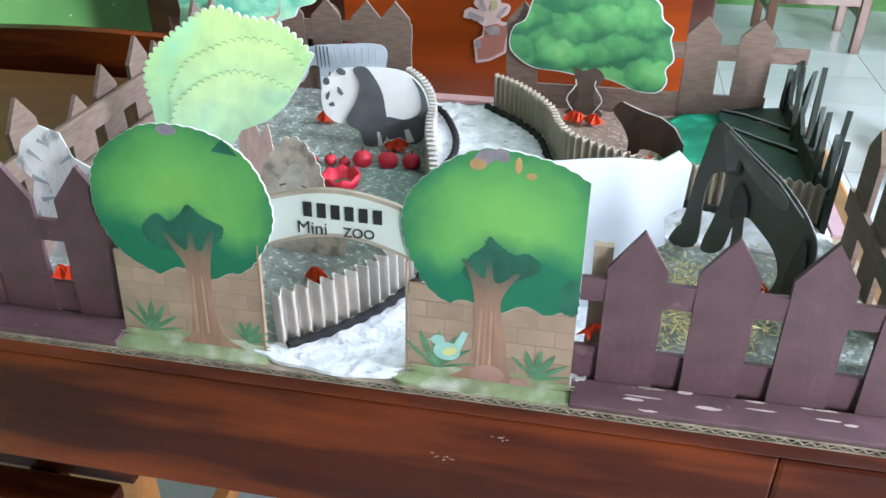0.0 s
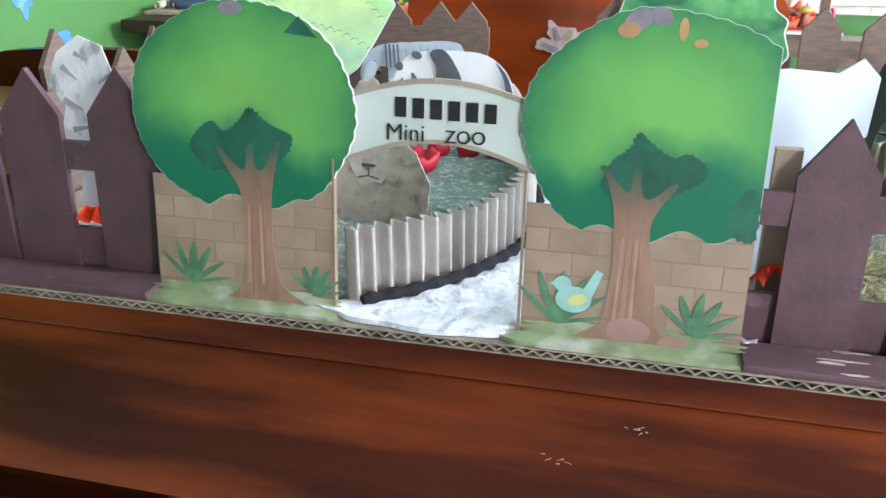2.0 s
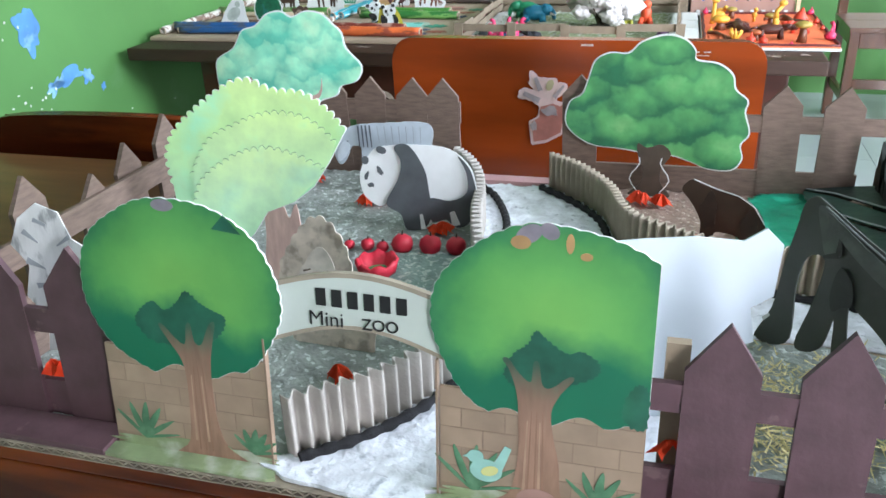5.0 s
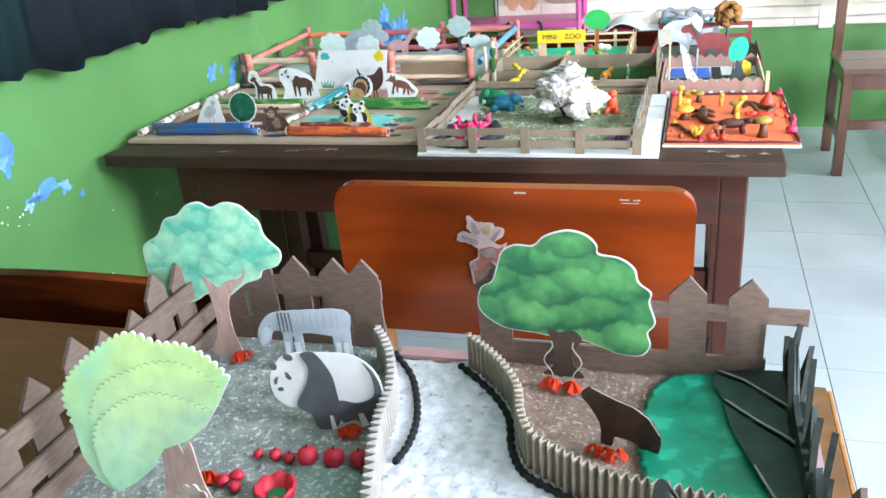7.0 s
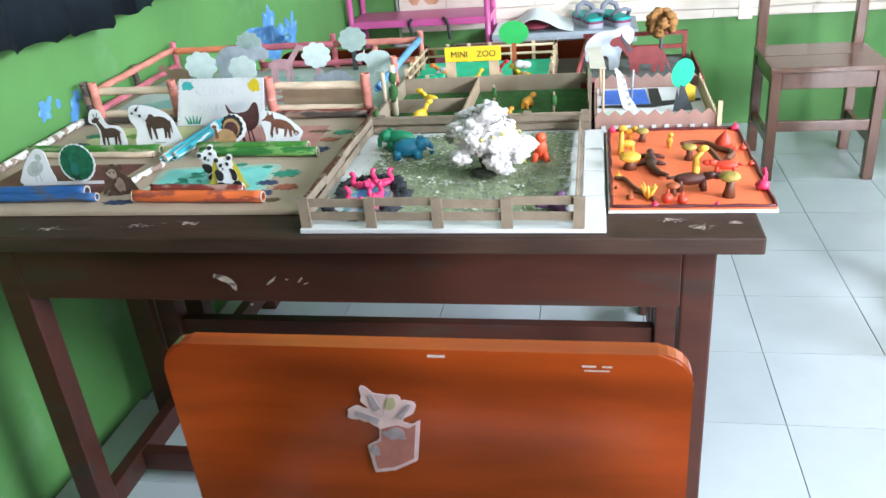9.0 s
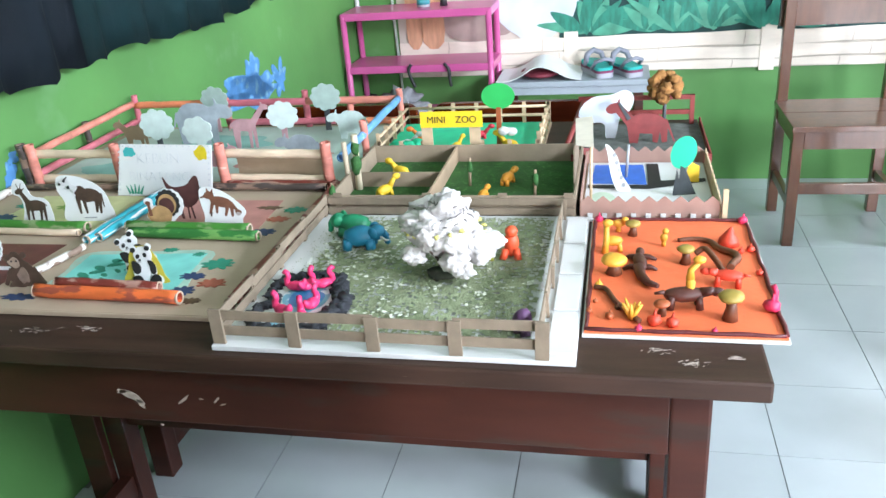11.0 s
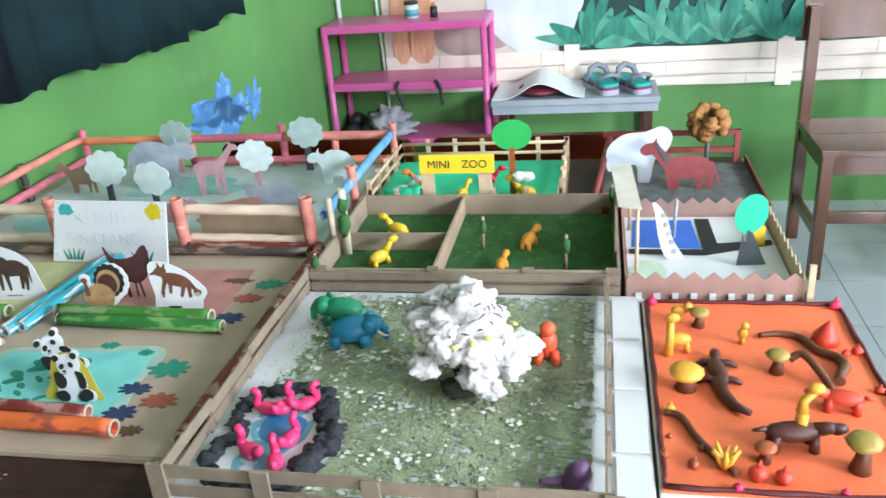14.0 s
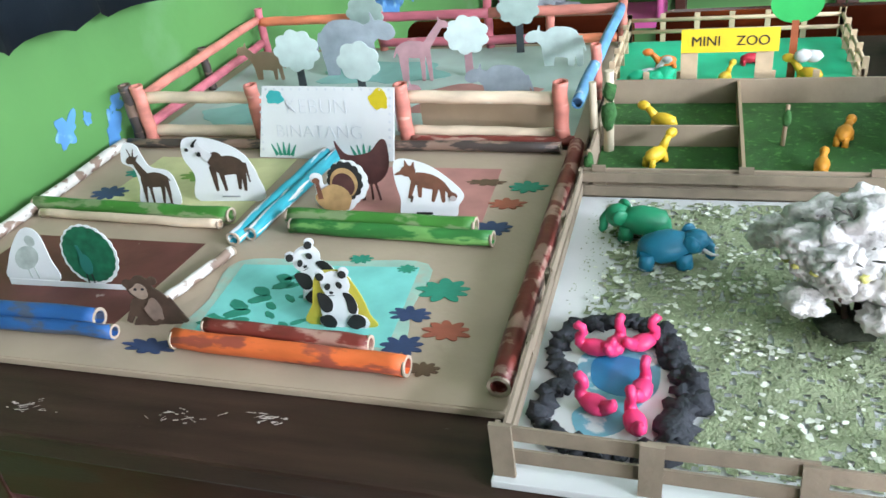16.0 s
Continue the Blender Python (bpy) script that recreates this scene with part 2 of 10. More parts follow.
def ell(cx, cy, rx, ry, n=28, lobes=0, amp=0.0, wob=0.0, seed=0, tilt=0.0):
    """An oval outline, scalloped (lobes, amp) or hand-cut (wob)."""
    out = []
    for k in range(n if not lobes else max(n, lobes * 6)):
        a = math.tau * k / (n if not lobes else max(n, lobes * 6))
        f = 1 + amp * (abs(math.sin(a * lobes / 2)) - 0.6) if lobes else 1
        f += wob * noise.noise(Vector((math.cos(a) * 1.6 + seed * 5.3, math.sin(a) * 1.6, seed)))
        x, y = rx * f * math.cos(a), ry * f * math.sin(a)
        c, s = math.cos(radians(tilt)), math.sin(radians(tilt))
        out.append((cx + x * c - y * s, cy + x * s + y * c))
    return out


def prism(bm, outline, m, depth):
    """A flat cut-out: the outline in the local x, z plane of m, thick towards local +y."""
    area = sum(outline[k - 1][0] * outline[k][1] - outline[k][0] * outline[k - 1][1] for k in range(len(outline)))
    if area < 0:
        outline = outline[::-1]
    f = [bm.verts.new(m @ Vector((u, 0, v))) for u, v in outline]
    b = [bm.verts.new(m @ Vector((u, depth, v))) for u, v in outline]
    bm.faces.new(f)
    bm.faces.new(b[::-1])
    n = len(outline)
    for k in range(n):
        bm.faces.new((f[k], b[k], b[(k + 1) % n], f[(k + 1) % n]))
    return bm


def slab(bm, outline, z0, z1):
    area = sum(outline[k - 1][0] * outline[k][1] - outline[k][0] * outline[k - 1][1] for k in range(len(outline)))
    if area < 0:
        outline = outline[::-1]
    lo = [bm.verts.new((x, y, z0)) for x, y in outline]
    hi = [bm.verts.new((x, y, z1)) for x, y in outline]
    bm.faces.new(hi)
    bm.faces.new(lo[::-1])
    n = len(outline)
    for k in range(n):
        bm.faces.new((lo[k], lo[(k + 1) % n], hi[(k + 1) % n], hi[k]))
    return bm


def mesh_of(bm, name, material, origin):
    if origin is not None:
        bmesh.ops.translate(bm, verts=bm.verts, vec=-Vector(origin))
    me = bpy.data.meshes.new(name)
    bm.to_mesh(me)
    bm.free()
    me.materials.append(material)
    return me


def thing(name, at, label, category, group="", kind=""):
    ob = new(name)
    ob.empty_display_size = 0.02
    ob.matrix_basis = Matrix.Translation(at)
    ORIGIN[ob] = Vector(at)
    return tagged(ob, label, category, group, kind)


def part(name, bm, material, parent, label=""):
    """One mesh under a thing or a part, its vertices given in the world."""
    ob = new(name, mesh_of(bm, name, material, ORIGIN[parent]))
    ob.parent = parent
    ORIGIN[ob] = ORIGIN[parent]
    return tagged(ob, label)


def solo(name, bm, material, at, label, category, group="", kind=""):
    """A thing that is one mesh, its vertices given in the world."""
    ob = new(name, mesh_of(bm, name, material, at))
    ob.matrix_basis = Matrix.Translation(at)
    ORIGIN[ob] = Vector(at)
    return tagged(ob, label, category, group, kind)


def cutout(name, at, turn, lean, layers, label, category, group="", thick=0.0016):
    """A standing paper figure: layers of (part name, outline, material), the first is the card, the others lie on its face."""
    th = thing(name, at, label, category, group)
    m = Matrix.Translation(at) @ pose(0, 0, 0, 0, 0, turn) @ pose(0, 0, 0, -lean)
    for k, (pn, outline, material) in enumerate(layers):
        d = thick if k == 0 else 0.0004
        off = 0 if k == 0 else -0.0004 * k - 0.0001
        part(pn, prism(pile(), outline, m @ Matrix.Translation((0, off, 0)), d), material, th)
    return th


def letters(text, m, size, material, parent, name="lettering", depth=0.0003, thin=0.0):
    cu = bpy.data.curves.new(name, 'FONT')
    cu.body, cu.size, cu.extrude, cu.offset = text, size, depth, -thin
    tmp = bpy.data.objects.new(name, cu)
    scene.collection.objects.link(tmp)
    bpy.context.view_layer.update()
    me = bpy.data.meshes.new_from_object(tmp.evaluated_get(bpy.context.evaluated_depsgraph_get()))
    bpy.data.objects.remove(tmp)
    bm = bmesh.new()
    bm.from_mesh(me)
    bmesh.ops.transform(bm, matrix=m, verts=bm.verts)
    return part(name, bm, material, parent)


def fused(outlines, n=120):
    """One outline round several overlapping ones, its corners slightly rounded as scissors leave them."""
    pts = np.array([q for o in outlines for q in o])
    lo, hi = pts.min(axis=0), pts.max(axis=0)
    cell = max(hi - lo) / n
    nx, ny = int((hi[0] - lo[0]) / cell) + 4, int((hi[1] - lo[1]) / cell) + 4
    gx, gy = np.meshgrid(lo[0] + (np.arange(nx) - 1.5) * cell, lo[1] + (np.arange(ny) - 1.5) * cell, indexing='ij')
    full = np.zeros(gx.shape, bool)
    for o in outlines:
        ins = np.zeros(gx.shape, bool)
        for k in range(len(o)):
            (xa, ya), (xb, yb) = o[k - 1], o[k]
            if ya != yb:
                ins ^= ((ya > gy) != (yb > gy)) & (gx < (xb - xa) * (gy - ya) / (yb - ya) + xa)
        full |= ins
    step = collections.defaultdict(list)
    for i, j in zip(*np.nonzero(full)):
        i, j = int(i), int(j)
        if j == 0 or not full[i, j - 1]:
            step[i, j].append((i + 1, j))
        if i == nx - 1 or not full[i + 1, j]:
            step[i + 1, j].append((i + 1, j + 1))
        if j == ny - 1 or not full[i, j + 1]:
            step[i + 1, j + 1].append((i, j + 1))
        if i == 0 or not full[i - 1, j]:
            step[i, j + 1].append((i, j))
    best = []
    while step:
        start = next(iter(step))
        loop, at = [], start
        while at in step:
            loop.append(at)
            nxt = step[at].pop()
            if not step[at]:
                del step[at]
            at = nxt
        if len(loop) > len(best):
            best = loop
    q = np.array(best, float)
    for k in range(5):
        q = (np.roll(q, 1, 0) + 2 * q + np.roll(q, -1, 0)) / 4
    q = q[::3]
    return [(lo[0] + (a - 2.0) * cell, lo[1] + (b - 2.0) * cell) for a, b in q]

# ---- room ----
def wall_x(y):
    return -0.94 + (y - 1.8) * 0.05


Y_BACK = 4.72
ob = solo("floor", box(pile(), -1.6, 3.5, -2.5, Y_BACK, -0.1, -0.004), GROUT, (0, 0, 0), "white glazed tile floor with dark joints", "floor", kind="structure")
FLOOR = ob
bm = pile()
a0, a1 = -2.6, Y_BACK + 0.12
for p, q in (((wall_x(a0), a0), (wall_x(a1), a1)),):
    slab(bm, [p, q, (q[0] - 0.15, q[1]), (p[0] - 0.15, p[1])], -0.1, 3.0)
WALL_L = solo("wall_west", bm, WALL_GREEN, (-0.9, 1.8, 0), "light green painted wall with peeling blue patches", "wall", kind="structure")
bm = pile()
box(bm, -0.95, 3.6, Y_BACK, Y_BACK + 0.15, -0.1, 3.0)
solo("wall_north", bm, WALL_GREEN, (0, Y_BACK, 0), "green painted wall below a printed mural", "wall", kind="structure")
# unseen right wall with two window openings, unseen rear wall with an assumed doorway
bm = pile()
box(bm, 3.5, 3.65, -2.6, 0.05, 0, 3)
box(bm, 3.5, 3.65, 1.65, 2.5, 0, 3)
box(bm, 3.5, 3.65, 4.1, Y_BACK, 0, 3)
for y0, y1 in ((0.05, 1.65), (2.5, 4.1)):
    box(bm, 3.5, 3.65, y0, y1, 0, 1.0)
    box(bm, 3.5, 3.65, y0, y1, 2.45, 3)
solo("wall_east", bm, WALL_PLAIN, (3.5, 1, 0), "white painted wall with two window openings", "wall", kind="structure")
# step added to block the rear lamp on the left; dull paint bounces little
bm = pile()
box(bm, -1.3, 1.74, -1.35, -1.2, 0, 3)
box(bm, 1.74, 1.86, -2.65, -1.2, 0, 3)
box(bm, 1.86, 2.25, -2.65, -2.5, 0, 3)
box(bm, 3.4, 3.65, -2.65, -2.5, 0, 3)
box(bm, 2.25, 3.4, -2.65, -2.5, 2.25, 3)
solo("wall_south", bm, WALL_DULL, (0, -1.2, 0), "unseen brown-grey wall with a doorway, stepped to shade the left of the zoo desk", "wall", kind="structure")
solo("ceiling", box(pile(), -1.6, 3.65, -2.65, Y_BACK + 0.15, 3.0, 3.1), CEIL, (0, 0, 3), "plain white ceiling", "ceiling", kind="structure")

# peeled patches on the left wall
for k, (y, z, ry, rz, tl) in enumerate(((1.785, 0.725, 0.050, 0.013, 12), (1.735, 0.712, 0.024, 0.012, 30), (1.835, 0.712, 0.014, 0.016, 0), (1.875, 0.680, 0.007, 0.008, 0), (1.70, 0.835, 0.030, 0.046, 0), (2.445, 0.825, 0.026, 0.022, 30), (2.490, 0.826, 0.008, 0.010, 0), (2.535, 0.785, 0.018, 0.030, -20), (2.555, 0.822, 0.016, 0.010, 30), (2.335, 0.752, 0.004, 0.006, 0),
                                        (3.60, 0.735, 0.10, 0.040, 0), (3.675, 0.755, 0.045, 0.075, 8), (3.74, 0.70, 0.09, 0.04, 0), (3.87, 0.70, 0.045, 0.055, -10), (3.64, 0.69, 0.2, 0.05, -8))):
    n = Vector((1, -0.05, 0)).normalized()
    m = Matrix.Translation(Vector((wall_x(y), y, z)) + n * 0.0005) @ Vector((0, 0, 1)).rotation_difference(n).to_matrix().to_4x4()
    bm = pile()
    m2 = Matrix.Translation(Vector((wall_x(y) + 0.0014, y, z))) @ pose(0, 0, 0, 0, 0, 90 - math.degrees(math.atan(0.05)))
    prism(bm, ell(0, 0, ry, rz, 44, wob=0.9, seed=k, tilt=tl), m2, 0.0012)
    part("peeled_patch", bm, PEEL_BLUE, WALL_L, "old blue paint laid bare")

PEEL_WHITE = mat("bare_white_plaster", (0.62, 0.66, 0.62), 0.8, 0.2, 60)
rnd = random.Random(17)
for k in range(36):
    y, z = (rnd.gauss(1.68, 0.035), rnd.gauss(0.70, 0.014)) if k < 14 else (rnd.gauss(1.64, 0.05), rnd.gauss(0.86, 0.04)) if k < 22 else (rnd.uniform(1.75, 2.2), rnd.uniform(0.25, 0.62))
    m2 = Matrix.Translation(Vector((wall_x(y) + 0.0024, y, z))) @ pose(0, 0, 0, 0, 0, 90 - math.degrees(math.atan(0.05)))
    part("paint_chip", prism(pile(), ell(0, 0, rnd.uniform(0.0012, 0.0038), rnd.uniform(0.001, 0.003), 12, wob=0.5, seed=k), m2, 0.0008), PEEL_WHITE, WALL_L, "chipped paint showing white plaster")

# back wall: printed mural with bamboo rails and big leaves
MURAL_DARK = mat("mural_dark_teal", (0.008, 0.050, 0.046), 0.7, 0.4, 5, 0.02, 50)
MURAL_LEAF = mat("mural_leaf_green", (0.018, 0.19, 0.13), 0.6, 0.45, 14, 0.02, 50, stretch=(3, 1, 1))
MURAL_STONE = mat("mural_pale_stone", (0.60, 0.64, 0.70), 0.5, 0.2, 6, 0.02, 50)
BAMBOO = mat("mural_cream_bamboo", (0.80, 0.70, 0.60), 0.5, 0.08, 8, 0.02, 50, stretch=(1, 1, 5))
MURAL_TRUNK = mat("mural_orange_trunk", (0.66, 0.36, 0.22), 0.5, 0.2, 10, 0.02, 50, stretch=(5, 1, 1))
MURAL_BROWN = mat("mural_brown_earth", (0.42, 0.31, 0.28), 0.5, 0.3, 9, 0.02, 50)
y = Y_BACK - 0.004
MURAL = thing("mural", (0.9, y, 0.5), "printed wall mural with bamboo rails, stones and dark leaves", "mural", kind="structure")
part("backing", box(pile(), -0.60, 3.4, y, y + 0.004, 0.50, 2.0), WALL_CREAM, MURAL)
part("dark_jungle", box(pile(), 0.12, 1.45, y - 0.004, y, 0.655, 2.0), MURAL_DARK, MURAL, "dark teal painted jungle")
part("stone", prism(pile(), ell(0.02, 0.88, 0.20, 0.24, wob=0.25, seed=4), Matrix.Translation((0.0, y - 0.006, 0)), 0.003), MURAL_STONE, MURAL)
part("earth", prism(pile(), ell(-0.24, 0.74, 0.17, 0.10, wob=0.3, seed=9), Matrix.Translation((0.0, y - 0.005, 0)), 0.003), MURAL_BROWN, MURAL)
for x0, x1 in ((-0.56, -0.49), (-0.49, -0.39)):
    part("trunk", prism(pile(), curve_through([(x0 + 0.004, 0.655), (x1 - 0.004, 0.655), (x1 - 0.001, 0.9), (x1 - 0.004, 1.6), (x0 + 0.006, 1.6), (x0 + 0.001, 0.9)], 3, True), Matrix.Translation((0.0, y - 0.009, 0)), 0.002), MURAL_TRUNK, MURAL)
BAMBOO_JOINT = mat("mural_bamboo_joint", (0.56, 0.46, 0.38), 0.5, 0.2, 20, 0.02, 50)
for z, h in ((0.628, 0.033), (0.569, 0.029), (0.521, 0.021)):
    n = 60
    top = [(-0.60 + 4.0 * k / n, z + h - 0.005 + 0.003 * math.sin(k * 0.9 + z * 40)) for k in range(n + 1)]
    low = [(-0.60 + 4.0 * k / n, z - h + 0.004 + 0.003 * math.sin(k * 0.7 + z * 90)) for k in range(n + 1)]
    part("bamboo_rail", prism(pile(), low + top[::-1], Matrix.Translation((0, y - 0.0085, 0)), 0.003), BAMBOO, MURAL)
    for k in range(9):
        x = -0.37 + k * 0.42 + 0.1 * math.sin(z * 200)
        part("bamboo_joint", prism(pile(), [(x - 0.002, z - h * 0.8), (x + 0.002, z - h * 0.8), (x + 0.006, z), (x + 0.005, z + h * 0.8), (x + 0.002, z + h * 0.8), (x + 0.002, z)], Matrix.Translation((0, y - 0.0088, 0)), 0.0002), BAMBOO_JOINT, MURAL)
for x in (0.17, 0.98):
    part("bamboo_post", box(pile(), x - 0.03, x + 0.03, y - 0.012, y - 0.009, 0.49, 0.68), BAMBOO, MURAL)
MURAL_PALE = mat("mural_pale_leaf", (0.065, 0.29, 0.19), 0.5, 0.35, 14, 0.02, 50)
rnd = random.Random(3)
for k in range(60):
    tuft = k // 10
    x = (0.25, 0.50, 0.63, 0.78, 0.97, 1.22)[tuft] + rnd.uniform(-0.03, 0.03)
    z, a = 0.662 + 0.02 * rnd.random(), -72 + 16 * (k % 10) + rnd.uniform(-6, 6)
    ln, w = rnd.uniform(0.13, 0.27), rnd.uniform(0.014, 0.030)
    bow = rnd.uniform(-0.03, 0.03)
    leaf = [(0, 0), (w, ln * 0.35), (w * 0.8 + bow * 0.5, ln * 0.7), (0.004 + bow, ln), (-w * 0.7 + bow * 0.4, ln * 0.7), (-w, ln * 0.3)]
    part("leaf", prism(pile(), curve_through(leaf, 4, True), Matrix.Translation((x, y - 0.0062 - 0.0002 * k, z)) @ pose(0, 0, 0, 0, a), 0.00015), MURAL_PALE if k % 3 == 0 else MURAL_LEAF, MURAL)

WHITE_PVC = mat("white_plastic_pipe", (0.70, 0.74, 0.74), 0.4, 0.06, 20, 0.03)
cp = thing("corner_pipe", (-0.785, 4.70, 0), "white plastic conduit pipe running up the wall corner", "pipe", kind="structure")
part("pipe", tube(pile(), (-0.778, 4.700, 0.02), (-0.778, 4.700, 2.95), 0.010, n=12), WHITE_PVC, cp)
for z in (0.5, 1.0, 1.6):
    part("clip", tube(pile(), (-0.778, 4.700, z), (-0.778, 4.700, z + 0.012), 0.013, n=12), WHITE_PVC, cp)
st = thing("broom_stick", (-0.61, 4.60, 0), "pale green broom stick leaning on the wall behind the rack", "broom")
part("handle", tube(pile(), (-0.612, 4.712, 0.60), (-0.632, 4.713, 1.30), 0.0065, n=10), mat("pale_green_plastic", (0.48, 0.62, 0.52), 0.4), st)
part("lower_handle", tube(pile(), (-0.595, 4.711, 0.0), (-0.612, 4.712, 0.599), 0.0065, n=10), mat("pale_green_plastic_two", (0.46, 0.60, 0.50), 0.4), st)

# hanging cloth on the left wall
NAVY = mat("dark_navy_cloth", (0.006, 0.014, 0.024), 0.85, 0.35, 6, 0.2, 200)
TEAL_CLOTH = mat("dark_teal_cloth", (0.005, 0.034, 0.040), 0.85, 0.4, 6, 0.2, 200)
HANG = thing("wall_hanging", (wall_x(2.2), 2.2, 1.4), "dark navy and teal pleated cloth hanging on the wall", "cloth")
# first panel runs on unseen below y 0.6 to cut light bounced off the wall
for ya, yb, cl in ((-1.0, 1.80, TEAL_CLOTH), (1.80, 2.77, NAVY), (2.77, 3.79, TEAL_CLOTH)):
    bm = pile()
    cols, rows = int((yb - ya) * 60), 10
    grid = []
    for i in range(cols + 1):
        yy = ya + (yb - ya) * i / cols
        low = 0.960 + 0.008 * math.sin(yy * 9) + 0.012 * abs(math.sin(yy * 13 + 0.6)) + 0.014 * abs(math.sin(yy * 27 + 0.9 * math.sin(yy * 5))) + 0.008 * max(0, yy - 2.9)
        col = []
        for j in range(rows + 1):
            z = low + (1.9 - low) * j / rows
            d = 0.065 + 0.016 * math.sin(yy * 34 + 0.7 * math.sin(yy * 7)) + 0.006 * math.sin(yy * 71)
            col.append(bm.verts.new((wall_x(yy) + d, yy, z)))
        grid.append(col)
    for i in range(cols):
        for j in range(rows):
            bm.faces.new((grid[i][j], grid[i + 1][j], grid[i + 1][j + 1], grid[i][j + 1])).smooth = True
    bmesh.ops.solidify(bm, geom=bm.faces[:], thickness=0.003)
    part("panel", bm, cl, HANG)


# ---- desks and chairs ----
def desk(name, x0, x1, y0, y1, top, apron, top_mat, side_mat, label, overhang=0.035, leg=0.05, inset=0.06, lip=0.0, left=None):
    th = thing(name, ((x0 + x1) / 2, (y0 + y1) / 2, 0), label, "desk", "classroom desks")
    part("tabletop", box(pile(), x0, x1, y0 + lip, y1, top - 0.028, top, 0.004 if not lip else 0.001), top_mat, th)
    if lip:
        part("front_edge", box(pile(), x0, x1, y0, y0 + lip - 0.0004, top - 0.028, top, 0.002), side_mat, th)
    ax0, ax1, ay0, ay1 = x0 + (left or inset), x1 - inset, y0 + overhang, y1 - overhang
    z1 = top - 0.0285
    part("front_apron", box(pile(), ax0 + leg, ax1 - leg, ay0 + (0.0004 if lip else 0.0012), ay0 + 0.026, z1 - apron, z1, 0.002), side_mat, th)
    part("back_apron", box(pile(), ax0 + leg, ax1 - leg, ay1 - 0.026, ay1 - 0.004, z1 - apron, z1, 0.002), side_mat, th)
    for x in (ax0 + 0.02, ax1 - 0.042):
        part("side_apron", box(pile(), x, x + 0.022, ay0 + leg, ay1 - leg, z1 - apron, z1, 0.002), side_mat, th)
    for x in (ax0, ax1 - leg):
        for yy in (ay0, ay1 - leg):
            part("leg", box(pile(), x, x + leg, yy, yy + leg, 0, z1, 0.004), side_mat, th)
        part("side_stretcher", box(pile(), x + 0.01, x + 0.04, ay0 + leg, ay1 - leg, 0.052, 0.108, 0.002), side_mat, th)
    part("stretcher", box(pile(), ax0 + leg + 0.0005, ax1 - leg - 0.0005, ay1 - 0.034, ay1 - 0.006, 0.241, 0.292, 0.002), side_mat, th)
    part("foot_rail", box(pile(), ax0 + 0.0405, ax1 - leg + 0.0095, ay0 + 0.175, ay0 + 0.203, 0.054, 0.106, 0.002), side_mat, th)
    return th


D2 = desk("desk", -0.90, 0.557, 1.93, 2.485, 0.752, 0.11, WOOD_TOP, WOOD_DARK, "dark brown worn wooden desk carrying school projects", left=0.16)
part("leg_board", box(pile(), -0.800, -0.7405, 2.378, 2.400, 0, 0.7230, 0.002), WOOD_DARK, D2, "dark board beside the rear leg")
desk("desk", -0.88, 0.560, 2.489, 3.03, 0.752, 0.11, WOOD_TOP, WOOD_DARK, "dark brown worn wooden desk pushed behind another one", left=0.14)
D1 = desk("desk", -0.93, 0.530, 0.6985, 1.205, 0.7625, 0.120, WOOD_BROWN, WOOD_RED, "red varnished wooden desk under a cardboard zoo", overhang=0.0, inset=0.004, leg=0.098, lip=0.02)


part("side_edge", box(pile(), 0.5304, 0.5344, 0.70, 1.2, 0.7345, 0.7622, 0.001), WOOD_EDGE, D1, "bare light wood along the end")


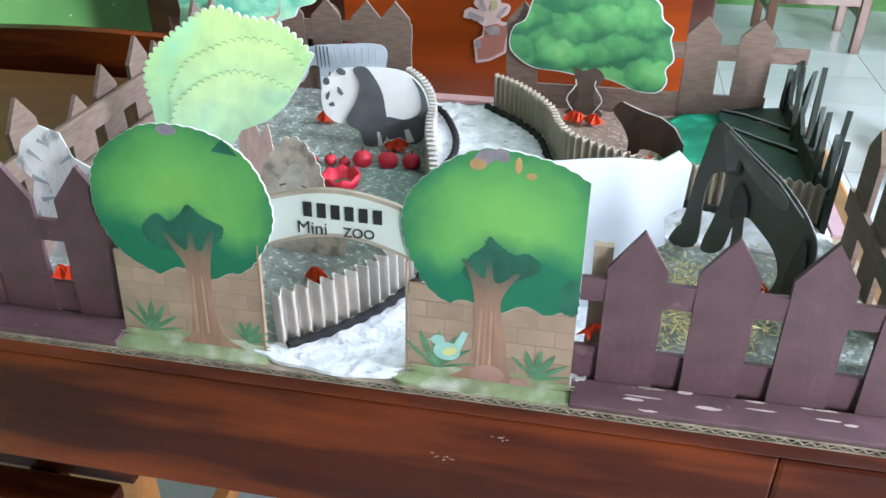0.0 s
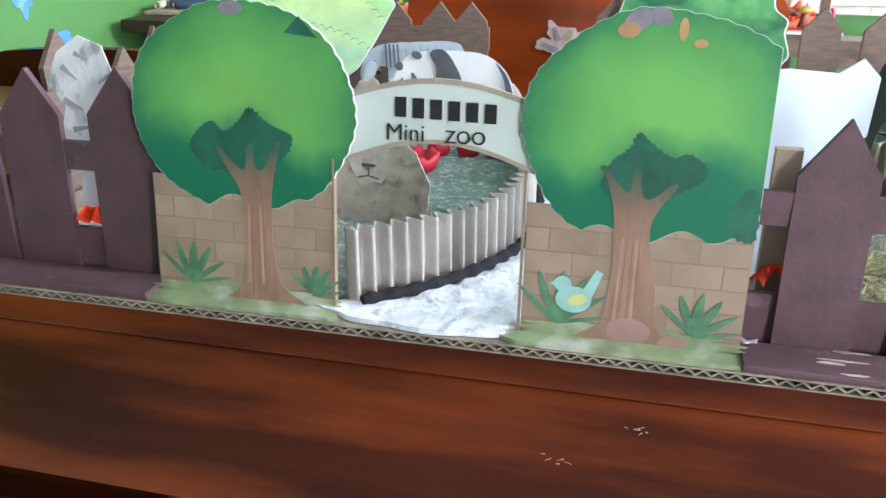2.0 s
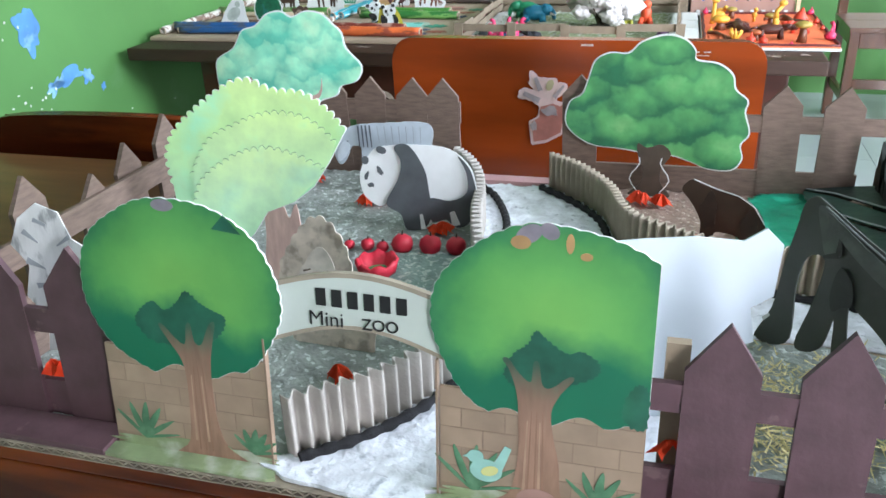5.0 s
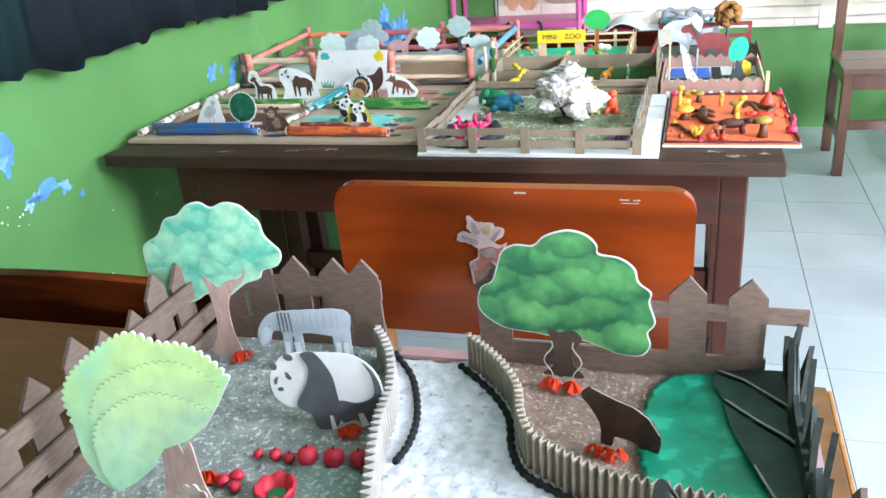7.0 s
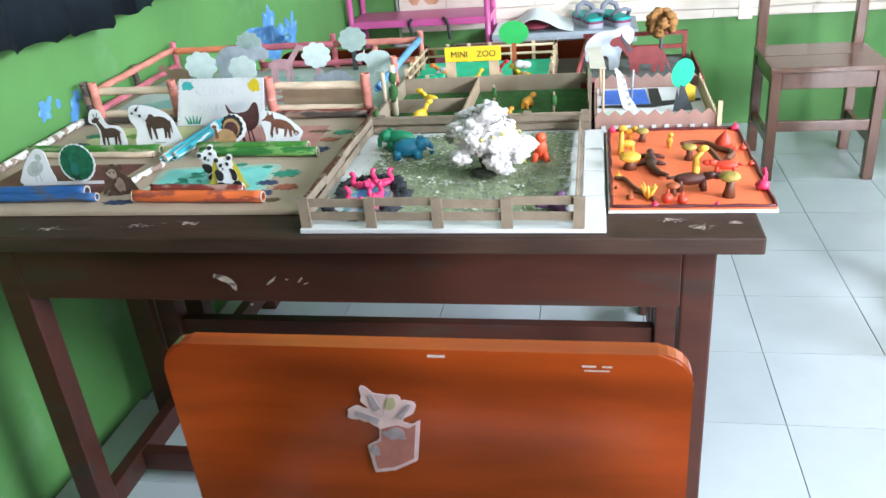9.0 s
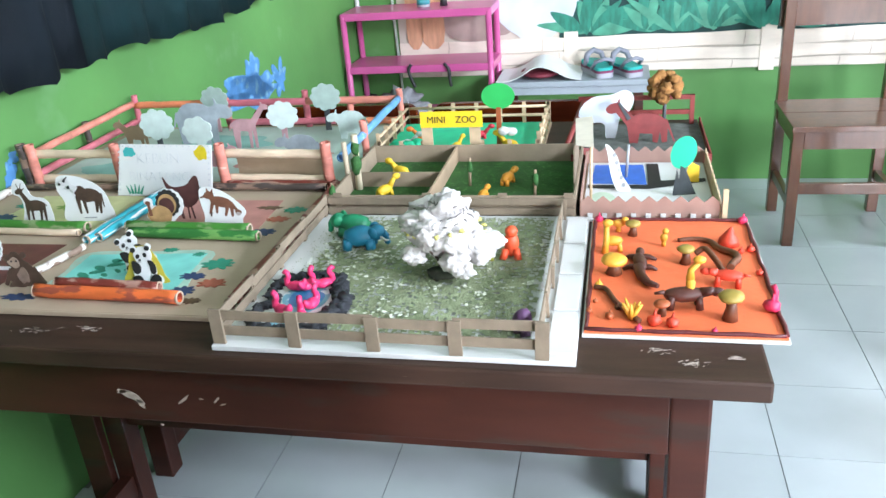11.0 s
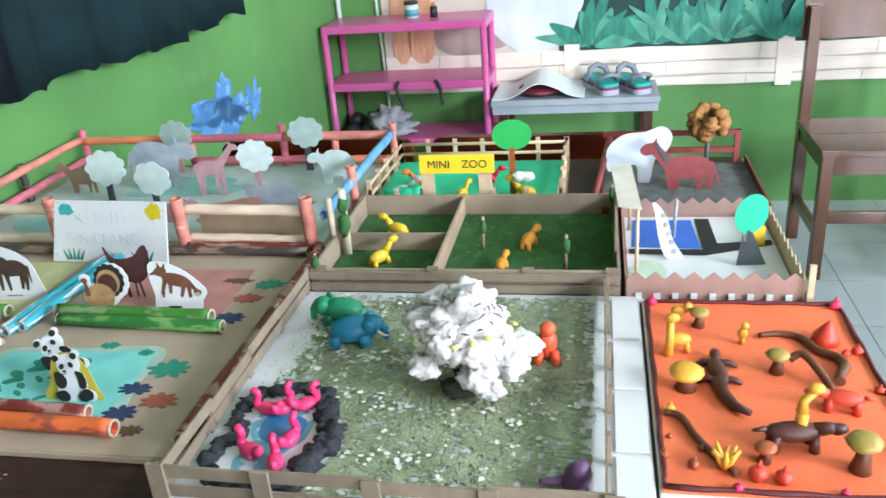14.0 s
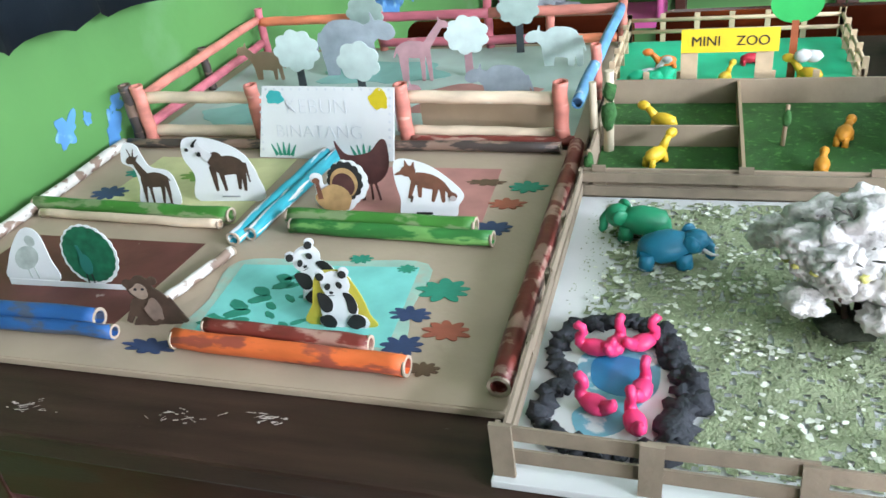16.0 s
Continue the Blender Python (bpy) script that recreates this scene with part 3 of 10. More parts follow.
def chair(name, at, turn, seat_h, back_top, back_bottom, width, depth, label, back_mat, frame_mat, chamfer=0.03, seat_mat=None, thick=0.02, tucked=False, nose=0.01, crown=0.0):
    th = thing(name, (0, 0, 0), label, "chair", "classroom chairs")
    w = width / 2
    for x in (-w + 0.02, w - 0.02):
        part("front_leg", box(pile(), x - 0.019, x + 0.019, -0.001, 0.037, 0, seat_h - 0.022, 0.003), frame_mat, th)
        part("back_leg", box(pile(), x - 0.019, x + 0.019, depth - 0.037, depth + 0.001, 0, back_top - (0.03 if not tucked else 0.10), 0.003), frame_mat, th)
        part("side_rail", box(pile(), x - 0.012, x + 0.012, 0.037, depth - 0.037, seat_h - 0.075, seat_h - 0.0225, 0.002), frame_mat, th)
        part("side_stretcher", box(pile(), x - 0.011, x + 0.011, 0.037, depth - 0.037, 0.14, 0.175, 0.002), frame_mat, th)
    part("front_rail", box(pile(), -w + 0.04, w - 0.04, 0.004, 0.028, seat_h - 0.085, seat_h - 0.0225, 0.002), frame_mat, th)
    part("front_stretcher", box(pile(), -w + 0.04, w - 0.04, 0.006, 0.026, 0.20, 0.24, 0.002), frame_mat, th)
    n = 2
    for k in range(n):
        y0 = -0.01 + depth * k / n
        part("seat_board", box(pile(), -w - 0.004, w + 0.004, y0 + 0.001, y0 + depth / n - 0.001, seat_h - 0.022, seat_h, 0.003), seat_mat or frame_mat, th)
    if nose > 0.03:
        part("seat_slat", box(pile(), -w - 0.004, w + 0.004, -nose, -0.026, seat_h - 0.022, seat_h, 0.004), seat_mat or frame_mat, th)
        for x in (-w + 0.06, w - 0.13):
            part("batten", box(pile(), x, x + 0.04, -nose + 0.006, 0.05, seat_h - 0.04, seat_h - 0.0225, 0.002), seat_mat or frame_mat, th)
    c = chamfer
    arc = [(c * math.sin(radians(15 * k)), c * math.cos(radians(15 * k))) for k in range(7)]
    out = [(-w - 0.01, back_bottom), (w + 0.01, back_bottom)] + [(w + 0.01 - c + u, back_top - c + v) for u, v in arc[::-1]] + [(-w - 0.01 + c - u, back_top - c + v) for u, v in arc]
    if crown:
        top = [((w + 0.01 - c) * math.cos(math.pi * k / 12), crown * math.sin(math.pi * k / 12)) for k in range(1, 12)]
        k = len(out) - len(arc)
        out = out[:k] + [(u, back_top + v) for u, v in top] + out[k:]
    bm = prism(pile(), out, Matrix.Translation((0, depth + 0.002 if not tucked else depth - 0.0575, 0)), thick)
    bmesh.ops.bevel(bm, geom=[e for e in bm.edges if abs(e.verts[0].co.y - e.verts[1].co.y) < 1e-5], offset=0.0022, segments=2, affect='EDGES')
    part("backrest", bm, back_mat, th)
    m = Matrix.Translation(at) @ pose(0, 0, 0, 0, 0, turn)
    th.matrix_basis = m
    return th


# two chairs pushed under the zoo desk from behind, one with a sticker on its backrest
C1 = chair("chair", (0.152, 1.0405, 0), 0, 0.43, 0.878, 0.645, 0.478, 0.460, "orange-brown varnished wooden chair with a sticker on its backrest", WOOD_ORANGE, WOOD_EDGE, tucked=True)
chair("chair", (-0.41, 0.851, 0), 0, 0.44, 0.795, 0.60, 0.44, 0.456, "dark red-brown wooden chair pushed fully under the zoo desk", WOOD_RED, WOOD_EDGE, chamfer=0.02, seat_mat=WOOD_RED, tucked=True, nose=0.069, crown=0.012)
chair("chair", (1.172, 3.985, 0), 0, 0.452, 0.868, 0.725, 0.41, 0.38, "brown varnished wooden chair standing against the wall", WOOD_CHAIR, WOOD_CHAIR, 0.004)
chair("chair", (1.80, 4.02, 0), 0, 0.42, 0.85, 0.70, 0.40, 0.38, "orange-brown wooden chair standing against the wall", WOOD_EDGE, WOOD_CHAIR, 0.004)
chair("chair", (-0.36, 3.475, 0), 180, 0.43, 0.785, 0.62, 0.44, 0.36, "dark red wooden chair behind the rear desk", WOOD_RED, WOOD_DARK)
chair("chair", (0.14, 3.475, 0), 180, 0.43, 0.785, 0.62, 0.44, 0.36, "dark red wooden chair behind the rear desk", WOOD_RED, WOOD_DARK)

# ---- drawing helpers for paper figures ----
def flat_pieces(outlines, m, depth=0.0004, first=0.0):
    """Several cut or printed pieces in one mesh, each a hair in front of the one before."""
    bm = pile()
    for k, o in enumerate(outlines):
        prism(bm, o, m @ Matrix.Translation((0, -first - 0.00012 * k, 0)), depth)
    return bm


def bar(x0, y0, x1, y1, w0, w1=None):
    """A tapering stroke from one point to another."""
    w1 = w0 if w1 is None else w1
    d = Vector((x1 - x0, y1 - y0)).normalized()
    n = Vector((-d.y, d.x))
    return [(x0 - n.x * w0 / 2, y0 - n.y * w0 / 2), (x1 - n.x * w1 / 2, y1 - n.y * w1 / 2), (x1 + n.x * w1 / 2, y1 + n.y * w1 / 2), (x0 + n.x * w0 / 2, y0 + n.y * w0 / 2)]


def beast(length, height, face=-1, neck=0.25, head=0.16, leg=0.5, fat=0.24, tail=0.3, down=0.0, thin=0.07, cx=0.0):
    """Outlines of a standing four-legged animal in side view; face: -1 looks left; neck and the rest are shares of the length."""
    L, H = length, height
    by = H * leg + L * fat * 0.55
    out = [ell(cx, by, L * 0.36, L * fat, 24, wob=0.15, seed=2)]
    for x, s in ((-0.27, 0.02), (-0.17, -0.02), (0.18, -0.02), (0.29, 0.03)):
        out.append(bar(cx + x * L, by, cx + (x + s) * L, 0, L * thin * 1.7, L * thin))
    nx, ny = cx + face * L * 0.27, by + L * fat * 0.25
    hx, hy = nx + face * L * (0.12 + neck * 0.45), ny + L * (neck * (0.9 - 1.8 * down) - 0.05 * down)
    out.append(bar(nx - face * L * 0.04, ny - L * 0.05, hx, hy, L * fat * 1.05, L * head * 0.85))
    out.append(ell(hx + face * L * head * 0.35, hy - L * head * 0.12, L * head * 0.75, L * head * 0.5, 16, tilt=-face * 20))
    out.append(bar(hx - face * L * 0.02, hy + L * head * 0.3, hx - face * L * 0.05, hy + L * head * 0.85, L * 0.05, L * 0.02))
    if tail:
        out.append(bar(cx - face * L * 0.33, by + L * fat * 0.4, cx - face * L * (0.36 + 0.2 * tail), by - L * 0.5 * tail, L * 0.05, L * 0.025))
    return out


def at_pose(at, turn=0.0, lean=0.0):
    return Matrix.Translation(at) @ pose(0, 0, 0, 0, 0, turn) @ pose(0, 0, 0, -lean)


def paper_beast(name, at, turn, lean, outlines, material, label, card=None, extra=(), group="paper animals", category="paper animal"):
    """A paper animal: its silhouette, printed marks on it, and, where given, the card that it is printed on."""
    th = thing(name, at, label, category, group)
    m = at_pose(at, turn, lean)
    if card:
        part("card", prism(pile(), card, m, 0.0012), PAPER, th)
    part("silhouette", flat_pieces([fused(outlines)] if len(outlines) > 1 else outlines, m, 0.0012 if not card else 0.0004, 0.0005), material, th)
    for k, (pn, outs, mt) in enumerate(extra):
        part(pn, flat_pieces(outs, m, 0.0003, 0.0022 + 0.0005 * k), mt, th)
    return th


PICKETS = {}


def picket_mesh(w, h, tip, material, thick=0.004):
    key = (w, h, tip, material.name)
    if key not in PICKETS:
        bm = prism(pile(), [(-w / 2, 0), (w / 2, 0), (w / 2, h - tip), (w * 0.04, h), (-w / 2, h - tip * 1.05)], Matrix(), thick)
        PICKETS[key] = mesh_of(bm, "picket", material, None)
    return PICKETS[key]


def picket(parent, me, m):
    ob = new("picket", me)
    ob.parent = parent
    ob.matrix_basis = Matrix.Translation(-ORIGIN[parent]) @ m
    return ob


def corrugated(pts, z0, z1, amp=0.0018, pitch=0.0072, thick=0.0008):
    """A standing strip of corrugated card along a line in x, y."""
    line = curve_through(pts, 40)
    s, along, out = 0.0, [], []
    for k in range(1, len(line)):
        d = math.hypot(line[k][0] - line[k - 1][0], line[k][1] - line[k - 1][1])
        along.append((s, line[k - 1], line[k], d))
        s += d
    n = int(s / pitch * 8)
    bm, rows, j = pile(), [], 0
    for i in range(n + 1):
        u = s * i / n
        while j < len(along) - 1 and along[j][0] + along[j][3] < u:
            j += 1
        a = along[j]
        f = (u - a[0]) / max(a[3], 1e-9)
        dx, dy = (a[2][0] - a[1][0]) / a[3], (a[2][1] - a[1][1]) / a[3]
        o = amp * math.sin(math.tau * u / pitch)
        x, y = a[1][0] + dx * a[3] * f, a[1][1] + dy * a[3] * f
        wob = 0.0015 * math.sin(u * 40)
        rows.append([bm.verts.new((x - dy * (o + d), y + dx * (o + d), z)) for d in (-thick, thick) for z in (z0, z1 + wob)])
    for a, b in zip(rows, rows[1:]):
        bm.faces.new((a[0], b[0], b[1], a[1])).smooth = True
        bm.faces.new((b[2], a[2], a[3], b[3])).smooth = True
        bm.faces.new((a[1], b[1], b[3], a[3]))
    return bm


def yarn(pts, r=0.0035):
    line = curve_through(pts, 14)
    return bent(pile(), [(p[0], p[1], p[2] if len(p) > 2 else 0) for p in line], [r * (1 + 0.25 * math.sin(k * 1.7)) for k in range(len(line))], 7)


def corrugated_edge(x0, x1, y, z0, z1, pitch=0.0075):
    """The open end of a corrugated board: two liners and the zigzag flute between them."""
    bm = pile()
    n = int(abs(x1 - x0) / pitch * 2)
    h = z1 - z0
    for k in range(n):
        xa, xb = x0 + (x1 - x0) * k / n, x0 + (x1 - x0) * (k + 1) / n
        za, zb = (z0 + 0.0006, z1 - 0.0006) if k % 2 else (z1 - 0.0006, z0 + 0.0006)
        t = 0.0006
        f = [bm.verts.new((xa, y, za - t)), bm.verts.new((xb, y, zb - t)), bm.verts.new((xb, y, zb + t)), bm.verts.new((xa, y, za + t))]
        b = [bm.verts.new((v.co.x, y + 0.012, v.co.z)) for v in f]
        bm.faces.new(f)
        bm.faces.new((f[3], f[2], b[2], b[3]))
        bm.faces.new((f[1], f[0], b[0], b[1]))
    bmesh.ops.remove_doubles(bm, verts=bm.verts[:], dist=0.0001)
    return bm


# ---- the cardboard zoo with the printed gate ----
G = 0.7705
KX0, KX1, KY0, KY1 = -0.165, 0.512, 0.6815, 1.205
ZOO = thing("zoo_diorama", (0.17, 0.95, 0.752), "zoo model on corrugated cardboard with picket fences and gravel path", "diorama", "zoo models")
part("base_board", box(pile(), KX0, KX1, KY0 + 0.012, KY1, 0.7630, 0.7685), CARD_GREY, ZOO)
part("lower_liner", box(pile(), KX0, KX1, KY0, KY0 + 0.0115, 0.7630, 0.7638), CORRU_EDGE, ZOO)
part("upper_liner", box(pile(), KX0, KX1, KY0, KY0 + 0.0115, 0.7677, 0.7685), CORRU_EDGE, ZOO)
part("flute", corrugated_edge(KX0, KX1, KY0 + 0.0004, 0.7638, 0.7677), CORRU_EDGE, ZOO)
# near-black strip standing in for the shade inside the flutes
part("flute_core", box(pile(), KX0 + 0.001, KX1 - 0.001, KY0 + 0.010, KY0 + 0.0115, 0.7639, 0.7676), CORRU_IN, ZOO)

L_LINE = [(0.064, 1.176), (0.086, 1.146), (0.104, 1.112), (0.117, 1.07), (0.125, 1.02), (0.134, 0.98), (0.147, 0.935), (0.157, 0.885), (0.160, 0.83), (0.147, 0.782), (0.118, 0.737), (0.083, 0.705)]
R_LINE = [(0.168, 1.178), (0.208, 1.140), (0.238, 1.098), (0.252, 1.05), (0.269, 1.019), (0.300, 1.000), (0.335, 0.985), (0.375, 0.977), (0.43, 0.966), (0.492, 0.953)]


def bumpy(bm, outline, z, seed, amp=0.0022, cell=0.0055):
    """Loose ground inside an outline: a grid clipped to it, heaped unevenly, with a skirt."""
    xs, ys = [p[0] for p in outline], [p[1] for p in outline]

    def inside(x, y):
        hit = False
        for k in range(len(outline)):
            (xa, ya), (xb, yb) = outline[k - 1], outline[k]
            if (ya > y) != (yb > y) and x < (xb - xa) * (y - ya) / (yb - ya) + xa:
                hit = not hit
        return hit
    nx, ny = int((max(xs) - min(xs)) / cell) + 2, int((max(ys) - min(ys)) / cell) + 2
    grid = {}

    def vert(i, j):
        if (i, j) not in grid:
            x, y = min(xs) + i * cell, min(ys) + j * cell
            h = noise.noise(Vector((x * 130, y * 130, seed))) + 0.6 * noise.noise(Vector((x * 330, y * 330, seed + 5)))
            grid[i, j] = bm.verts.new((x + 0.0012 * math.sin(i * 7 + j * 3), y + 0.0012 * math.cos(i * 5 + j * 11), z + amp * h))
        return grid[i, j]
    for i in range(nx):
        for j in range(ny):
            if inside(min(xs) + (i + 0.5) * cell, min(ys) + (j + 0.5) * cell):
                bm.faces.new((vert(i, j), vert(i + 1, j), vert(i + 1, j + 1), vert(i, j + 1))).smooth = True
    edge = [e for e in bm.edges if e.is_boundary]
    low = bmesh.ops.extrude_edge_only(bm, edges=edge)["geom"]
    for v in low:
        if isinstance(v, bmesh.types.BMVert):
            v.co.z = 0.7687
    return bm


lc, rc = curve_through(L_LINE, 8), curve_through(R_LINE, 8)
part("gravel_path", bumpy(pile(), [(p[0], p[1]) for p in lc] + [(0.02, 0.700), (0.30, 0.700), (0.30, 0.75), (0.30, 0.90), (0.495, 0.90), (0.495, 0.950)] + [(p[0], p[1]) for p in rc[::-1]], G + 0.0012, 1, 0.0030, 0.0048), GRAVEL_WHITE, ZOO, "white gravelly plaster path")
part("left_pen_ground", bumpy(pile(), [(p[0] - 0.002, p[1]) for p in lc] + [(-0.16, 0.705), (-0.16, 1.195), (0.062, 1.195)], G, 2, 0.0026), GRAVEL_GREY, ZOO, "grey-green sawdust ground")
part("teal_ground", bumpy(pile(), curve_through([(0.055, 0.985), (0.13, 0.978), (0.146, 0.93), (0.155, 0.87), (0.11, 0.85), (0.06, 0.88)], 6, True), G + 0.0045, 7, 0.0022), GRAVEL_TEAL, ZOO, "teal sawdust patch")
part("right_pen_ground", bumpy(pile(), [(p[0] + 0.002, p[1]) for p in rc] + [(0.503, 0.955), (0.503, 1.19), (0.175, 1.19)], G, 3, 0.0024), GRAVEL_BROWN, ZOO, "brown sawdust ground")
part("pond", bumpy(pile(), curve_through([(0.380, 0.992), (0.358, 1.05), (0.357, 1.12), (0.372, 1.172), (0.395, 1.188), (0.424, 1.190), (0.452, 1.14), (0.472, 1.03), (0.470, 0.972), (0.42, 0.978)], 6, True), G + 0.005, 4, 0.0012, 0.004), GREEN_PAINT, ZOO, "glossy green painted pond")
part("front_pen_ground", bumpy(pile(), [(0.305, 0.73), (0.495, 0.73), (0.495, 0.896), (0.305, 0.896)], G + 0.001, 5, 0.0026), GRAVEL_GREY, ZOO, "grey sawdust ground")
part("left_corrugated_wall", corrugated(L_LINE, 0.7695, 0.813, 0.0044, 0.0098), CORRU_PALE, ZOO)
part("right_corrugated_wall", corrugated(R_LINE, 0.7695, 0.811, 0.0038, 0.0083), CORRU, ZOO)
part("left_cord", yarn([(0.080, 1.183, G + 0.0035), (0.112, 1.144, G + 0.0035), (0.131, 1.105, G + 0.0035), (0.143, 1.068, G + 0.0035), (0.147, 1.032, G + 0.0035), (0.143, 1.003, G + 0.0035)]), STRING, ZOO, "black yarn edging")
part("left_front_cord", yarn([(x + 0.008, y - 0.003, G + 0.0035) for x, y in L_LINE[6:]]), STRING, ZOO, "black yarn edging")
part("right_cord", yarn([(x - 0.008, y - 0.008, G + 0.0035) for x, y in R_LINE]), STRING, ZOO, "black yarn edging")
part("pink_strip", box(pile(), 0.085, 0.185, 1.182, 1.2, 0.769, 0.774), mat("dusty_pink_paper", (0.50, 0.29, 0.30), 0.8, 0.1), ZOO)
for k, (x, y, r) in enumerate(((-0.03, 0.87, 0.022), (-0.075, 0.83, 0.025), (-0.01, 0.80, 0.02))):
    part("stone_lump", ball(pile(), (x, y, G + 0.003), r, (1.3, 1, 0.5), rough=0.7, seed=k), GRAVEL_GREY, ZOO)

# fences
pk = picket_mesh(0.034, 0.118, 0.022, FENCE_BROWN)
for y in (0.80, 0.862, 0.918, 0.968, 1.012, 1.055, 1.10, 1.145):
    picket(ZOO, pk, Matrix.Translation((-0.157, y + 0.006, 0.7687 + 0.012 * math.sin(y * 41))) @ pose(0, 0, 0, 2 * math.sin(y * 60), 0, 90))
for z in (0.800, 0.842):
    part("rail", box(pile(), -0.153, -0.149, 0.73, 1.19, z, z + 0.020), FENCE_BROWN, ZOO)
part("left_ledge", box(pile(), -0.1535, -0.1495, 0.73, 1.19, 0.769, 0.790), FENCE_BROWN, ZOO)
pk = picket_mesh(0.036, 0.113, 0.020, FENCE_BROWN)
for x in (-0.128, -0.084, -0.041, 0.008, 0.047):
    picket(ZOO, pk, Matrix.Translation((x, 1.198, 0.7687)) @ pose(0, 0, 0, 0, 1.5 * math.sin(x * 90)))
for x in (0.198, 0.396, 0.449):
    picket(ZOO, pk, Matrix.Translation((x, 1.190, 0.7687 + (0.010 if x < 0.2 else 0.004))) @ pose(0, 0, 0, 0, 1.5 * math.sin(x * 90)))
part("rail", box(pile(), -0.15, 0.065, 1.1985, 1.2025, 0.832, 0.856), FENCE_BROWN, ZOO)
part("rail", box(pile(), -0.15, 0.065, 1.1985, 1.2025, 0.769, 0.800), FENCE_BROWN, ZOO)
part("rail", box(pile(), 0.18, 0.505, 1.1905, 1.1945, 0.838, 0.855), FENCE_BROWN, ZOO)
part("rail", box(pile(), 0.18, 0.47, 1.1905, 1.1945, 0.769, 0.798), FENCE_BROWN, ZOO)
rnd = random.Random(11)
for k in range(15):
    y = 0.945 + 0.0175 * k
    h = rnd.uniform(0.06, 0.115)
    out = [(-0.006, 0), (0.006, 0), (0.005 + rnd.uniform(-0.002, 0.003), h * 0.6), (rnd.uniform(-0.006, 0.006), h), (-0.005, h * 0.55)]
    part("dark_twig", prism(pile(), out, Matrix.Translation((0.4935 + rnd.uniform(-0.003, 0.003), y, 0.7687)) @ pose(0, 0, 0, rnd.uniform(-6, 6), rnd.uniform(-5, 5), 90 + rnd.uniform(-25, 25)), 0.005), FENCE_DARK, ZOO)
part("pink_margin", box(pile(), 0.4985, 0.511, 0.94, 1.2, 0.7686, 0.7715), mat("lilac_pink_paper", (0.42, 0.27, 0.31), 0.8, 0.12), ZOO)
part("dark_band", box(pile(), 0.487, 0.4925, 0.945, 1.195, 0.769, 0.806), FENCE_DARK, ZOO)
for y in (0.745, 0.80, 0.855, 0.91):
    picket(ZOO, picket_mesh(0.036, 0.113, 0.020, FENCE_BROWN), Matrix.Translation((0.506, y, 0.7687)) @ pose(0, 0, 0, 0, 0, 90))
part("rail", box(pile(), 0.4995, 0.5035, 0.72, 0.935, 0.800, 0.82), FENCE_BROWN, ZOO)
# purple front fences
for x, h in ((-0.112, 0.122), (-0.053, 0.125), (0.322, 0.117), (0.376, 0.119), (0.430, 0.121), (0.484, 0.119)):
    picket(ZOO, picket_mesh(0.036 if x > 0 else 0.040, h, 0.026, FENCE_PURPLE), Matrix.Translation((x, 0.708, 0.7687)) @ pose(0, 0, 0, -3))
for x0, x1 in ((-0.165, -0.030), (0.286, 0.512)):
    part("purple_rail", box(pile(), x0, x1, 0.7125, 0.7165, 0.833, 0.850), FENCE_PURPLE, ZOO)
    part("purple_band", box(pile(), x0, x1, 0.7120, 0.7160, 0.769, 0.797), FENCE_PURPLE, ZOO)
part("purple_corner", box(pile(), -0.165, -0.1355, 0.7085, 0.7120, 0.7690, 0.872), FENCE_PURPLE, ZOO)
part("left_front_flap", box(pile(), KX0, -0.031, 0.6825, 0.708, 0.7686, 0.7735, 0.001), FENCE_PURPLE, ZOO)
part("right_front_flap", box(pile(), 0.2885, KX1, 0.6825, 0.708, 0.7686, 0.7725, 0.001), FENCE_PURPLE, ZOO)

# the printed gate


